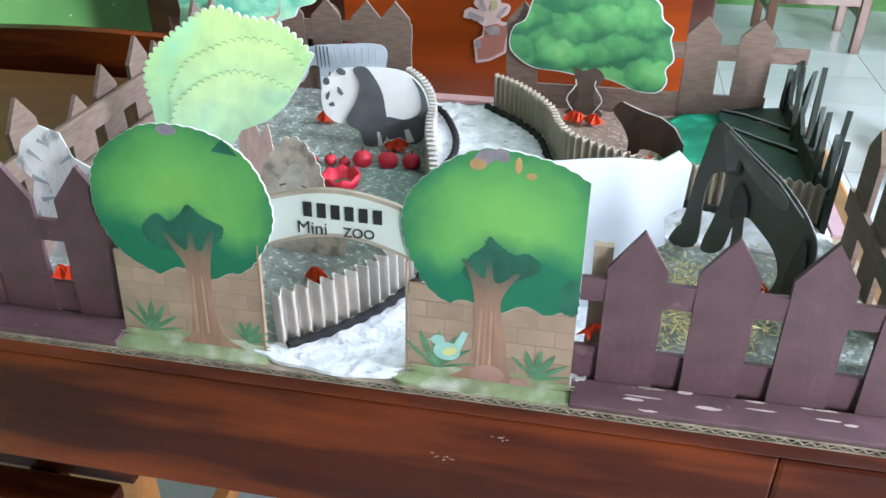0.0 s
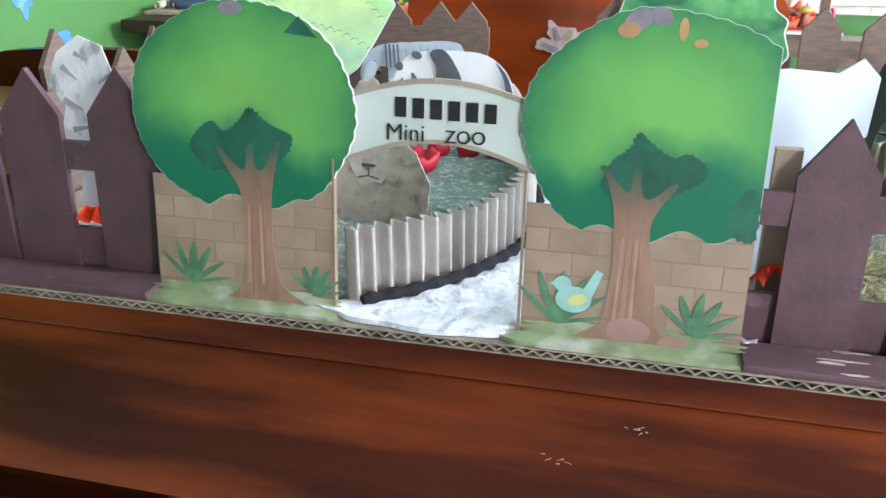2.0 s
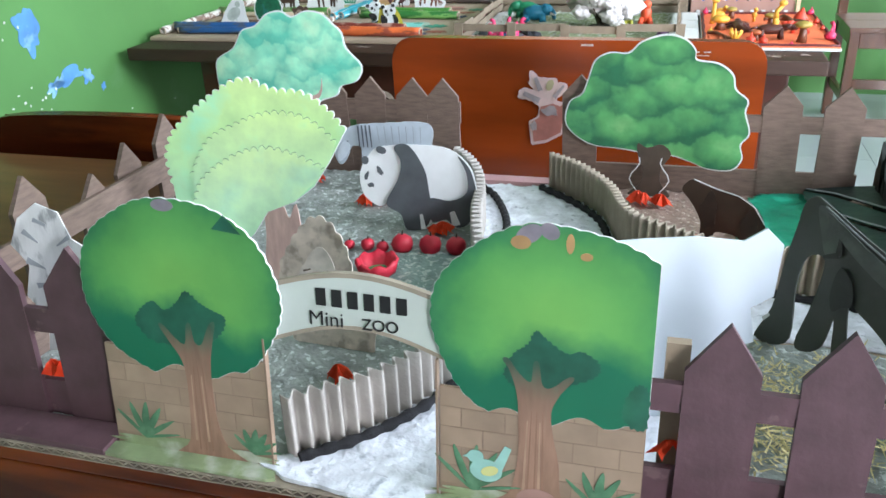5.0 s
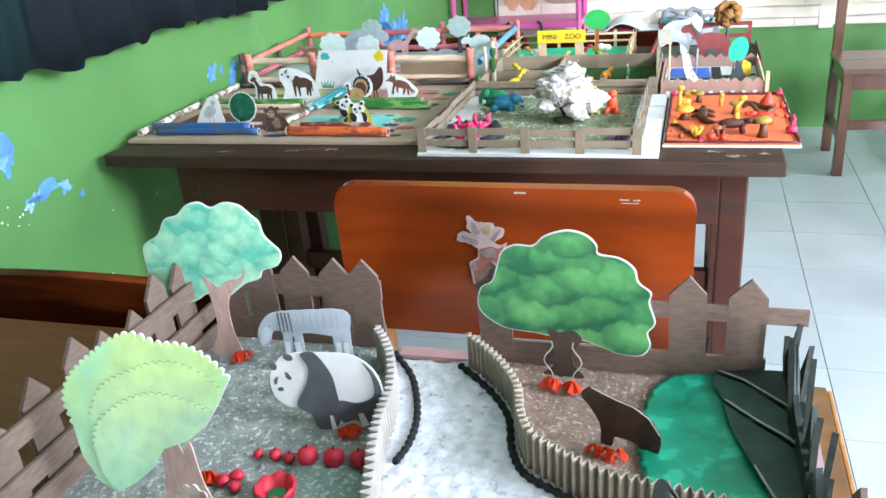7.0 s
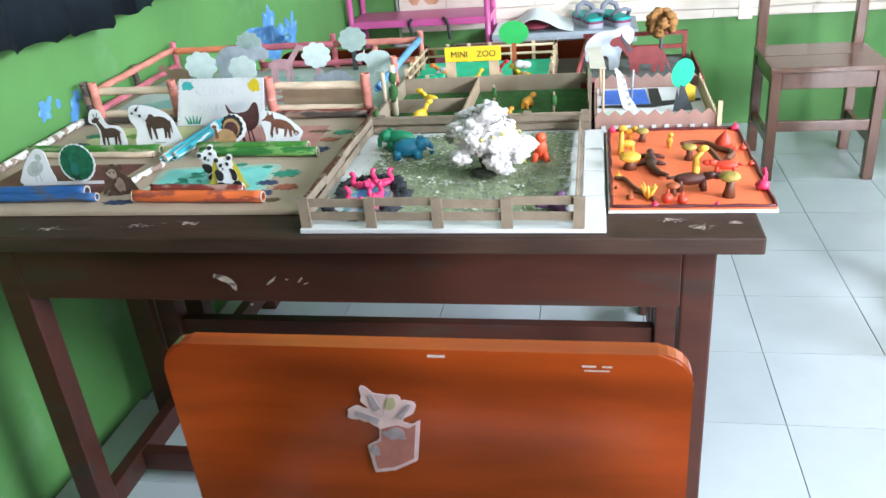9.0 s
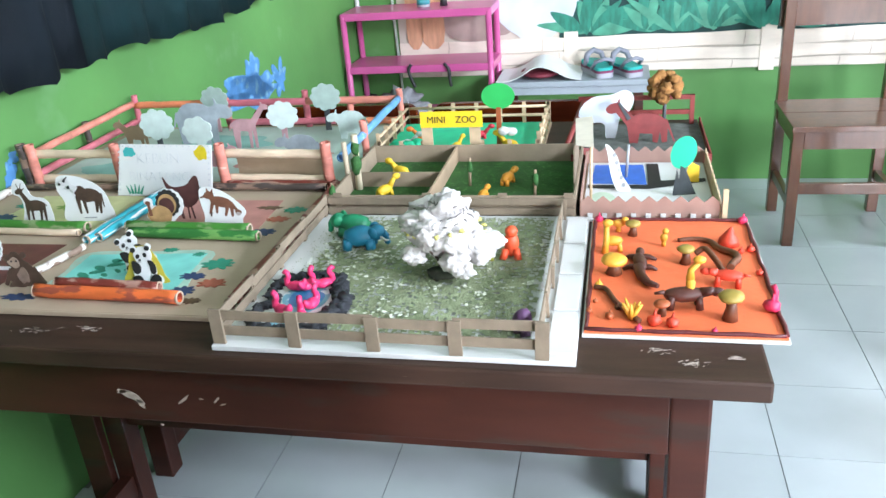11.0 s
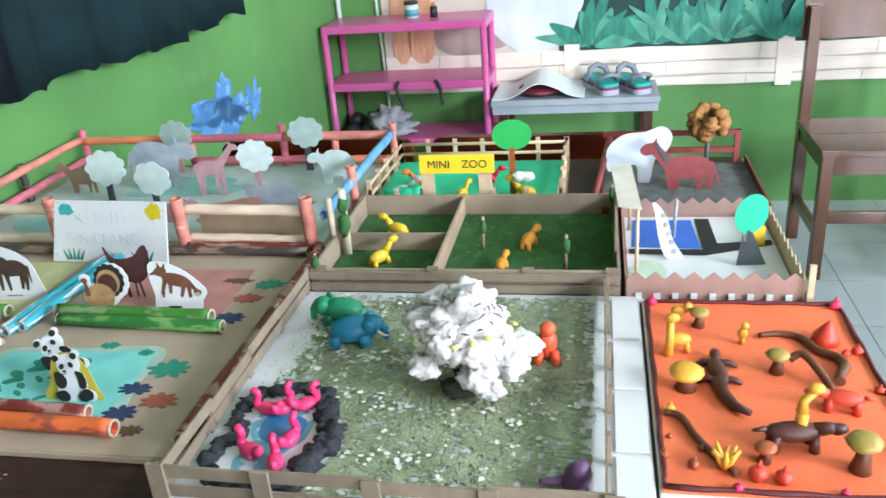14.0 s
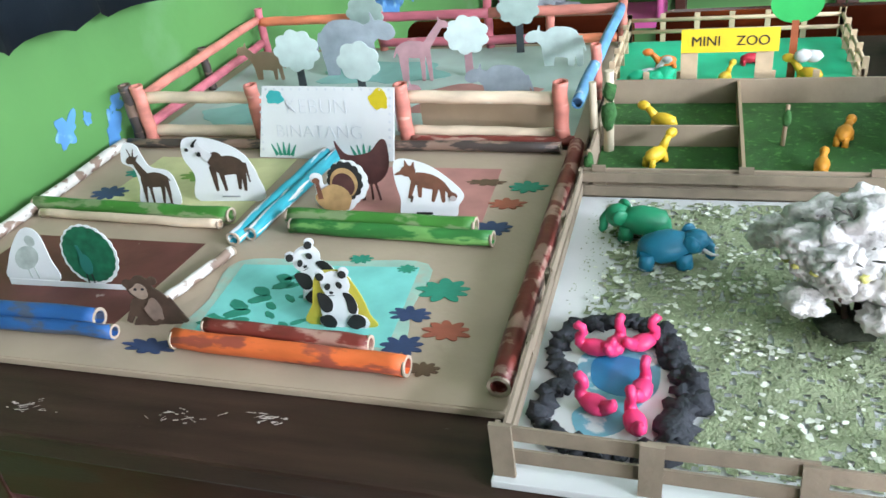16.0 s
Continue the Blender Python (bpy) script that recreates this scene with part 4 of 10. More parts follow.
def crown_print(name, cx, cz, rx, rz, dips):
    """Printed foliage: fresh green in the middle, a darker rim, and a deep blue-green lower part whose upper edge dips at the given places."""
    m = mat(name, (0.1, 0.4, 0.08), 0.42, 0.10, 28, 0.03, 160)
    nodes, link = m.node_tree.nodes, m.node_tree.links.new

    def math_node(op, a, b=None, c=None):
        n = nodes.new("ShaderNodeMath")
        n.operation = op
        for k, v in enumerate((a, b, c)):
            if v is None:
                continue
            if isinstance(v, (int, float)):
                n.inputs[k].default_value = v
            else:
                link(v, n.inputs[k])
        return n.outputs[0]
    tc, sep = nodes.new("ShaderNodeTexCoord"), nodes.new("ShaderNodeSeparateXYZ")
    link(tc.outputs["Object"], sep.inputs[0])
    x, z = sep.outputs[0], sep.outputs[2]
    nz, fine = nodes.new("ShaderNodeTexNoise"), nodes.new("ShaderNodeTexNoise")
    nz.inputs["Scale"].default_value, nz.inputs["Detail"].default_value = 34, 3
    fine.inputs["Scale"].default_value, fine.inputs["Detail"].default_value = 190, 4
    link(tc.outputs["Object"], nz.inputs["Vector"])
    link(tc.outputs["Object"], fine.inputs["Vector"])
    u = math_node('MULTIPLY_ADD', x, 1 / rx, -cx / rx)
    v = math_node('MULTIPLY_ADD', z, 1 / rz, -cz / rz)
    r = math_node('SQRT', math_node('ADD', math_node('MULTIPLY', u, u), math_node('MULTIPLY', v, v)))
    wob = math_node('MULTIPLY_ADD', fine.outputs[0], 0.10, math_node('MULTIPLY_ADD', nz.outputs[0], 0.42, -0.26))
    rim = math_node('ADD', r, wob)
    level = math_node('ADD', math_node('MULTIPLY', v, -1.0), wob)
    for at, depth, wide in dips:
        d = math_node('MULTIPLY_ADD', x, 1 / wide, -at / wide)
        bell = math_node('POWER', 2.718, math_node('MULTIPLY', math_node('MULTIPLY', d, d), -1.0))
        level = math_node('MULTIPLY_ADD', bell, depth, level)
    low, high = nodes.new("ShaderNodeValToRGB"), nodes.new("ShaderNodeValToRGB")
    link(rim, high.inputs[0])
    stops = high.color_ramp.elements
    stops[0].position, stops[0].color = 0.15, (0.170, 0.440, 0.105, 1)
    stops[1].position, stops[1].color = 1.0, (0.035, 0.190, 0.080, 1)
    for p, c in ((0.55, (0.130, 0.390, 0.100, 1)), (0.80, (0.085, 0.310, 0.090, 1)), (0.92, (0.050, 0.235, 0.085, 1))):
        stops.new(p).color = c
    link(level, low.inputs[0])
    low.color_ramp.elements[0].position, low.color_ramp.elements[0].color = 0.18, (0, 0, 0, 1)
    low.color_ramp.elements[1].position, low.color_ramp.elements[1].color = 0.56, (1, 1, 1, 1)
    mx = nodes.new("ShaderNodeMix")
    mx.data_type = 'RGBA'
    link(low.outputs[0], mx.inputs["Factor"])
    link(high.outputs[0], mx.inputs[6])
    mx.inputs[7].default_value = (0.010, 0.150, 0.078, 1)
    hsv = next(n for n in nodes if n.bl_idname == "ShaderNodeHueSaturation")
    link(mx.outputs[2], hsv.inputs["Color"])
    return m


def ragged(outline, bite, seed):
    """An outline with small leafy teeth along its edge."""
    out, r = [], random.Random(seed)
    line = curve_through(outline, 7, True)
    cx, cy = sum(p[0] for p in line) / len(line), sum(p[1] for p in line) / len(line)
    for k, (x, y) in enumerate(line):
        f = bite * (1 if k % 2 else -0.4) * r.uniform(0.4, 1.2)
        d = max(math.hypot(x - cx, y - cy), 1e-6)
        out.append((x + (x - cx) / d * f, y + (y - cy) / d * f))
    return out


CROWN_DARK = mat("printed_dark_leaves", (0.018, 0.110, 0.070), 0.45, 0.35, 60, 0.04, 200, spots=((0.022, 0.130, 0.070), 0.48, 45, 0.2))
TRUNK_PRINT = mat("printed_trunk", (0.33, 0.195, 0.135), 0.5, 0.28, 60, 0.04, 200, stretch=(3, 1, 0.6), ramp=(0.050, 0.088, ((0.30, 0.175, 0.120), (0.23, 0.140, 0.098), (0.050, 0.100, 0.066))))
BARK_LIGHT = mat("printed_bark_light", (0.40, 0.255, 0.175), 0.5, 0.2, 60, 0.04, 200)
BRICK_PRINT = mat("printed_brick", (0.325, 0.232, 0.165), 0.5, 0.16, 50, 0.04, 200, rand=0.07)
BARK_LINE = mat("printed_bark_line", (0.245, 0.135, 0.09), 0.5)
MORTAR = mat("printed_mortar", (0.265, 0.185, 0.130), 0.5, 0.15, 50, 0.04, 200)
GRASS_PRINT = mat("printed_grass", (0.24, 0.30, 0.16), 0.5, 0.3, 50, 0.04, 200, spots=((0.46, 0.48, 0.40), 0.5, 40, 0.15))
FERN = mat("printed_fern", (0.075, 0.195, 0.105), 0.5, 0.35, 70, 0.04, 200, spots=((0.125, 0.26, 0.15), 0.5, 120, 0.2))
BIRD_BLUE = mat("printed_pale_blue", (0.30, 0.54, 0.48), 0.5, 0.15, 80, 0.04)
LILAC = mat("printed_lilac", (0.24, 0.21, 0.25), 0.5, 0.25, 90, 0.04)
SIGN_PAPER = mat("sign_grey_white_card", (0.56, 0.62, 0.57), 0.65, 0.07, 30, 0.06)
GATE = thing("zoo_gate", (0.128, 0.695, 0.7687), "printed paper gate with two trees, brick walls and an arched sign", "model gate")
gm = at_pose((0.128, 0.695, 0.7687), 0, 6.5)


def gate(pn, outlines, material, level, depth=0.0003, label=""):
    return part(pn, flat_pieces(outlines, gm, depth, 0.00044 + 0.00006 * (level - 3.2)), material, GATE, label)


for s, x0, x1, cx, rx in ((-1, -0.157, -0.050, -0.102, 0.064), (1, 0.052, 0.160, 0.104, 0.057)):
    part("wall_card", prism(pile(), [(x0, 0), (x1, 0), (x1, 0.070), (x0, 0.070)], gm, 0.0018), MORTAR, GATE)
    for r in range(5):
        z = 0.0105 + r * 0.0120
        x = x0 + 0.0004 - (0.012 if r % 2 else 0)
        while x < x1:
            a, b = max(x, x0 + 0.0004), min(x + 0.0232, x1 - 0.0004)
            if b - a > 0.002:
                part("printed_brick", prism(pile(), [(a, z), (b, z), (b, z + 0.0113), (a, z + 0.0113)], gm @ Matrix.Translation((0, -0.0002, 0)), 0.0002), BRICK_PRINT, GATE)
            x += 0.024
    crown = ell(cx + (0.009 if s > 0 else 0), 0.108, rx + (0.009 if s > 0 else 0), 0.056, 132, lobes=44, amp=0.015, wob=0.06, seed=s)
    if s > 0:
        crown = [(min(u, 0.1605), v) for u, v in crown]
    crown = [(u, max(v, 0.058 + 0.004 * math.sin(u * 160))) for u, v in crown]
    part("crown_card", prism(pile(), [(cx + (u - cx) * 1.004, 0.108 + (v - 0.108) * 1.004) for u, v in crown], gm @ Matrix.Translation((0, -0.00032, 0)), 0.0012), PAPER, GATE, "white paper edge of the cut crown")
    gate("crown", [crown], crown_print("printed_crown_green", cx + (0.002 if s < 0 else 0.006), 0.111, rx * 1.03, 0.057, ((cx + 0.004, 0.22, 0.024), (cx - 0.040 if s < 0 else cx + 0.038, 0.12, 0.016), (cx + 0.038 if s < 0 else cx - 0.034, -0.16, 0.018))), 3.2, label="glossy printed tree crown")
    d = 0.008 if s < 0 else 0.001
    if s < 0:
        gate("dark_leaves", [ragged([(cx - 0.030, 0.086), (cx - 0.026, 0.095), (cx - 0.017, 0.101), (cx - 0.010, 0.096), (cx - 0.002, 0.101), (cx + 0.005, 0.109), (cx + 0.013, 0.103), (cx + 0.021, 0.099), (cx + 0.029, 0.095), (cx + 0.025, 0.085), (cx + 0.014, 0.078), (cx - 0.017, 0.075)], 0.0011, 4)], CROWN_DARK, 4.4, label="dark printed leaves round the trunk")
        gate("trunk", [curve_through([(cx - 0.011, 0.001), (cx - 0.003, 0.012), (cx - 0.0005, 0.045), (cx - 0.002, 0.064), (cx - 0.009, 0.076), (cx - 0.015, 0.086), (cx - 0.0125, 0.087), (cx - 0.005, 0.079), (cx + 0.001, 0.076), (cx + 0.003, 0.088), (cx + 0.006, 0.089), (cx + 0.0075, 0.078), (cx + 0.012, 0.077), (cx + 0.018, 0.090), (cx + 0.022, 0.091), (cx + 0.019, 0.078), (cx + 0.0165, 0.064), (cx + 0.016, 0.045), (cx + 0.017, 0.028), (cx + 0.022, 0.011), (cx + 0.034, 0.001)], 4, True)], TRUNK_PRINT, 5.6)
    else:
        gate("dark_leaves", [ragged([(cx - 0.017, 0.083), (cx - 0.012, 0.094), (cx - 0.005, 0.100), (cx - 0.001, 0.108), (cx + 0.005, 0.103), (cx + 0.015, 0.097), (cx + 0.022, 0.099), (cx + 0.031, 0.093), (cx + 0.029, 0.086), (cx + 0.016, 0.079), (cx + 0.002, 0.074), (cx - 0.012, 0.076)], 0.0011, 7)], CROWN_DARK, 4.4, label="dark printed leaves round the trunk")
        gate("shade_leaves", [ragged([(cx + 0.046, 0.062), (cx + 0.044, 0.072), (cx + 0.050, 0.084), (cx + 0.0555, 0.080), (cx + 0.0555, 0.060)], 0.0012, 9)], CROWN_DARK, 4.4)
        gate("trunk", [curve_through([(cx - 0.024, 0.001), (cx - 0.013, 0.011), (cx - 0.009, 0.033), (cx - 0.009, 0.053), (cx - 0.010, 0.070), (cx - 0.014, 0.084), (cx - 0.018, 0.090), (cx - 0.015, 0.091), (cx - 0.009, 0.083), (cx - 0.003, 0.079), (cx - 0.002, 0.090), (cx + 0.001, 0.090), (cx + 0.003, 0.078), (cx + 0.008, 0.077), (cx + 0.016, 0.084), (cx + 0.019, 0.083), (cx + 0.012, 0.073), (cx + 0.008, 0.062), (cx + 0.010, 0.046), (cx + 0.013, 0.032), (cx + 0.015, 0.012), (cx + 0.024, 0.001)], 4, True)], TRUNK_PRINT, 5.6)
    for q in (-0.0045, -0.0005, 0.0040):
        gate("bark_line", [bar(cx + d + q, 0.006, cx + d + q * 0.7, 0.062, 0.0011, 0.0005)], BARK_LINE, 6.4)
    for q in (-0.0065, 0.0018):
        gate("bark_light", [bar(cx + d + q, 0.012, cx + d + q * 0.8, 0.056, 0.0016, 0.0006)], BARK_LIGHT, 6.4)
    gate("printed_grass", [ell((x0 + x1) / 2, 0.005, (x1 - x0) / 2, 0.006, 60, lobes=13, amp=0.25)], GRASS_PRINT, 5.2)
    for fx, sz in (((0.040, 0.018), (-0.034, 0.026)) if s < 0 else ((-0.034, 0.030), (0.034, 0.024))):
        gate("fern", [fused([curve_through([(cx + fx, 0.008), (cx + fx + sz * math.sin(a) * 0.5 + 0.002, 0.008 + sz * math.cos(a) * 0.5), (cx + fx + sz * math.sin(a), 0.008 + sz * math.cos(a)), (cx + fx + sz * math.sin(a) * 0.5 - 0.003, 0.009 + sz * math.cos(a) * 0.5)], 3, True) for a in (-1.3, -0.8, -0.35, 0.1, 0.5, 0.95, 1.35)])], FERN, 7.0)
    if s < 0:
        gate("printed_notch", [[(cx + 0.026, 0.1475), (cx + 0.044, 0.1455), (cx + 0.034, 0.156)]], CROWN_DARK, 4.4)
gate("printed_bird", [fused([ell(0.078, 0.022, 0.009, 0.007), ell(0.072, 0.030, 0.0045, 0.004), bar(0.084, 0.024, 0.090, 0.038, 0.006, 0.004), bar(0.068, 0.030, 0.065, 0.029, 0.002, 0.0005)])], BIRD_BLUE, 8.2)
gate("printed_wing", [ell(0.080, 0.022, 0.005, 0.003, tilt=20)], mat("printed_pale_yellow", (0.55, 0.55, 0.22), 0.5), 9.2)
gate("printed_mushroom", [ell(0.106, 0.008, 0.011, 0.007), ell(0.128, 0.004, 0.007, 0.004)], mat("printed_dusky_pink", (0.34, 0.20, 0.17), 0.5, 0.2), 8.2)
for u, v, a, b, tl in ((0.098, 0.1585, 0.007, 0.0045, 30), (0.108, 0.1605, 0.005, 0.004, -30), (-0.105, 0.159, 0.007, 0.0035, 0)):
    gate("printed_butterfly", [ell(u, v, a, b, tilt=tl)], LILAC, 5.0)
PETAL_PRINT = mat("printed_orange_bits", (0.46, 0.27, 0.12), 0.5, 0.3)
for u, v, a, b in ((0.094, 0.154, 0.005, 0.0035), (0.118, 0.155, 0.002, 0.005), (0.126, 0.149, 0.003, 0.002)):
    gate("printed_petal", [ell(u, v, a, b)], PETAL_PRINT, 6.2)
top_line = [(-0.048 + 0.0105 * k, 0.116 + 0.011 * math.sin(math.pi * k / 10)) for k in range(11)]
low_line = [(-0.048 + 0.0105 * k, 0.084 + 0.013 * math.sin(math.pi * k / 10)) for k in range(11)]
ARCH = part("arch_sign", prism(pile(), low_line + top_line[::-1], gm @ Matrix.Translation((0, 0.0022, 0)), 0.0030), SIGN_PAPER, GATE, "pale arched sign written with a marker")
for pn, ln, w in (("upper_rim", top_line, 0.0026), ("lower_rim", low_line, 0.0022)):
    part(pn, prism(pile(), [(u, v - w / 2) for u, v in ln] + [(u, v + w / 2) for u, v in ln[::-1]], gm @ Matrix.Translation((0, 0.0018, 0)), 0.004), CORRU, ARCH)
for k in range(6):
    u = -0.0175 + 0.0092 * k
    part("name_bar", prism(pile(), [(u, 0.1085 - 0.0002 * k), (u + 0.0058, 0.1085 - 0.0002 * k), (u + 0.0058, 0.1185 - 0.0003 * k), (u, 0.1185 - 0.0003 * k)], gm @ Matrix.Translation((0, 0.0014, 0)), 0.0004), INK, ARCH)
letters("Mini", gm @ Matrix.Translation((-0.0225, 0.0014, 0.0968)) @ pose(0, 0, 0, 90, 0, 0), 0.0122, INK, ARCH, thin=0.0001)
letters("ZOO", gm @ Matrix.Translation((0.0085, 0.0014, 0.0968)) @ pose(0, 0, 0, 90, 0, 0), 0.0092, INK, ARCH)
for x in (-0.0505, 0.0505):
    part("opening_edge", prism(pile(), [(x - 0.0006, 0), (x + 0.0006, 0), (x + 0.0006, 0.085), (x - 0.0006, 0.085)], gm @ Matrix.Translation((0, -0.0008, 0)), 0.004), MORTAR, GATE)
part("threshold", slab(pile(), ell(0.128, 0.697, 0.058, 0.0135, 60, wob=0.35, seed=12), 0.7690, 0.7721), GRAVEL_WHITE, GATE, "white plaster spread over the path's mouth")
for xa, xb in ((-0.0305, 0.0780), (0.1790, 0.2880)):
    part("printed_foot", slab(pile(), curve_through([(xa, 0.6832), ((xa + xb) / 2, 0.6828), (xb, 0.6834), (xb + 0.002, 0.690), (xb, 0.6945), (xa, 0.6945)], 3, True), 0.7687, 0.7711), GRASS_PRINT, GATE, "printed grass strip folded to the front")
SCUFF = mat("scuffed_bare_card", (0.50, 0.42, 0.40), 0.8, 0.25, 90)
rnd = random.Random(31)
for k in range(17):
    x, y, w = rnd.uniform(0.292, 0.505), 0.7065 if k < 9 else rnd.uniform(0.684, 0.700), rnd.uniform(0.003, 0.010)
    part("scuff", slab(pile(), ell(x, y, w, rnd.uniform(0.0006, 0.0014), 14, wob=0.6, seed=k), 0.77255, 0.7728), SCUFF, ZOO, "paint worn off the fold")

# paper trees
TRUNK_PINK = mat("pinkish_crayon_trunk", (0.54, 0.37, 0.32), 0.6, 0.2, 60, 0.1, 200, stretch=(3, 3, 0.7))
TRUNK_DARK = mat("dark_printed_trunk", (0.075, 0.055, 0.04), 0.6, 0.3, 60, 0.1, 200)
LINE_GREEN = mat("drawn_leaf_line", (0.22, 0.42, 0.22), 0.6, 0.2, 60)




def puff_print(name, light, mid, dark, scale, tall=1.5, edge=0.55, rough=0.5):
    """Painted foliage in soft rounded puffs: each light on its upper side and dark where it meets the next."""
    m = mat(name, mid, rough, 0.16, 70, 0.08, 220)
    nodes, link = m.node_tree.nodes, m.node_tree.links.new
    tc, mp, vo = nodes.new("ShaderNodeTexCoord"), nodes.new("ShaderNodeMapping"), nodes.new("ShaderNodeTexVoronoi")
    wr, ad, cr = nodes.new("ShaderNodeTexNoise"), nodes.new("ShaderNodeMix"), nodes.new("ShaderNodeValToRGB")
    mp.inputs["Scale"].default_value = (1, 0, tall)
    wr.inputs["Scale"].default_value, wr.inputs["Detail"].default_value = 60, 3
    link(tc.outputs["Object"], mp.inputs[0])
    link(tc.outputs["Object"], wr.inputs["Vector"])
    ad.data_type = 'RGBA'
    ad.blend_type = 'LINEAR_LIGHT'
    ad.inputs["Factor"].default_value = 0.014
    link(mp.outputs[0], ad.inputs[6])
    link(wr.outputs["Color"], ad.inputs[7])
    vo.feature = 'SMOOTH_F1'
    vo.inputs["Scale"].default_value, vo.inputs["Smoothness"].default_value, vo.inputs["Randomness"].default_value = scale, 0.25, 0.75
    link(ad.outputs[2], vo.inputs["Vector"])
    sub, sep, up = nodes.new("ShaderNodeVectorMath"), nodes.new("ShaderNodeSeparateXYZ"), nodes.new("ShaderNodeMath")
    sub.operation = 'SUBTRACT'
    link(vo.outputs["Position"], sub.inputs[0])
    link(ad.outputs[2], sub.inputs[1])
    link(sub.outputs[0], sep.inputs[0])
    up.operation, up.inputs[1].default_value = 'MULTIPLY_ADD', scale * 0.55
    link(sep.outputs[2], up.inputs[0])
    link(vo.outputs["Distance"], up.inputs[2])
    link(up.outputs[0], cr.inputs[0])
    e = cr.color_ramp.elements
    e[0].position, e[0].color = 0.0, (*light, 1)
    e[1].position, e[1].color = edge + 0.30, (*dark, 1)
    e.new(edge * 0.62).color = (*mid, 1)
    hsv = next(n for n in nodes if n.bl_idname == "ShaderNodeHueSaturation")
    link(cr.outputs[0], hsv.inputs["Color"])
    return m


def bumps(line, pitch, height):
    """Small even scallops along an open line, swelling to its left side."""
    out, run = [], 0.0
    pts = curve_through(line, 24)
    for k in range(1, len(pts)):
        (xa, ya), (xb, yb) = pts[k - 1], pts[k]
        d = math.hypot(xb - xa, yb - ya)
        if d < 1e-7:
            continue
        h = height * (abs(math.sin(math.pi * run / pitch)) ** 0.6 - 0.5)
        out.append((xa - (yb - ya) / d * h, ya + (xb - xa) / d * h))
        run += d
    return out


def drawn_tree(at, turn, lean, crown, trunk, leaf, trunk_mat, label, front_trunk=False, tiers=(), margin=0.0016):
    """A standing paper tree: white card margin, printed crown, trunk, and tiers of leaves each with a drawn hem."""
    th = thing("paper_tree", at, label, "paper tree", "paper trees")
    m = at_pose(at, turn, lean)
    cx, cz = sum(p[0] for p in crown) / len(crown), sum(p[1] for p in crown) / len(crown)
    grow = [(u + (u - cx) / max(math.hypot(u - cx, v - cz), 1e-6) * margin, v + (v - cz) / max(math.hypot(u - cx, v - cz), 1e-6) * margin) for u, v in crown]
    part("card", prism(pile(), grow, m @ Matrix.Translation((0, 0.0004, 0)), 0.0014), PAPER, th, "white paper margin")
    part("foliage", prism(pile(), crown, m @ Matrix.Translation((0, -0.0004, 0)), 0.0006), leaf, th)
    lvl = -0.0007
    for hem, rest, mt in tiers:
        part("drawn_hem", prism(pile(), [(u + 0.0001, v + 0.0007) for u, v in hem] + rest, m @ Matrix.Translation((0, lvl, 0)), 0.0002), LINE_GREEN, th, "dark drawn hem of scallops")
        part("leaf_tier", prism(pile(), hem + rest, m @ Matrix.Translation((0, lvl - 0.0003, 0)), 0.0002), mt, th)
        lvl -= 0.0007
    part("trunk", prism(pile(), trunk, m @ Matrix.Translation((0, lvl if front_trunk else 0.0006, 0)), 0.0016), trunk_mat, th)
    return th


# mint tree at the back, its trunk in the corner
crown = curve_through([(-0.091, 0.120), (-0.088, 0.136), (-0.068, 0.148), (-0.056, 0.166), (-0.040, 0.171), (-0.026, 0.183), (-0.010, 0.186), (0.002, 0.180), (0.018, 0.186), (0.036, 0.183), (0.048, 0.172), (0.056, 0.164), (0.060, 0.148), (0.076, 0.130), (0.070, 0.114), (0.052, 0.108), (0.046, 0.098), (0.030, 0.093), (0.018, 0.085), (0.004, 0.076), (-0.018, 0.079), (-0.034, 0.070), (-0.058, 0.061), (-0.080, 0.064), (-0.093, 0.080), (-0.090, 0.100)], 4, True)
drawn_tree((-0.112, 1.158, G), 4, 3, crown, curve_through([(-0.027, 0.0), (0.009, 0.0), (0.004, 0.030), (0.003, 0.062), (0.012, 0.082), (0.029, 0.098), (0.031, 0.116), (0.026, 0.100), (0.006, 0.094), (-0.004, 0.086), (-0.012, 0.092), (-0.024, 0.102), (-0.020, 0.088), (-0.016, 0.060), (-0.016, 0.030)], 4, True),
           puff_print("mint_watercolour_foliage", (0.56, 0.86, 0.58), (0.36, 0.78, 0.54), (0.13, 0.56, 0.41), 30, 1.25), TRUNK_PINK, "mint green crayon-coloured paper tree with a pink-brown trunk", True)
# lime tree nearer the gate: three tiers of scalloped leaves over a leaning trunk
LIME_HEM = bumps([(-0.072, 0.090), (-0.074, 0.116), (-0.062, 0.138), (-0.030, 0.163), (-0.003, 0.175), (0.020, 0.167), (0.044, 0.164), (0.064, 0.150), (0.076, 0.134)][::-1], 0.0072, -0.0048)[::-1]
LIME_LOW = [(0.061, 0.110), (0.047, 0.090), (0.030, 0.077), (0.006, 0.068), (-0.008, 0.048), (-0.026, 0.033), (-0.046, 0.022), (-0.060, 0.032), (-0.071, 0.058)]
hem_two = bumps([(-0.056, 0.096), (-0.038, 0.126), (-0.010, 0.141), (0.016, 0.149), (0.038, 0.147), (0.054, 0.139), (0.067, 0.126)], 0.0068, 0.0044)
hem_three = bumps([(-0.058, 0.066), (-0.048, 0.092), (-0.022, 0.112), (0.006, 0.121), (0.030, 0.117), (0.046, 0.110), (0.057, 0.104)], 0.0068, 0.0044)
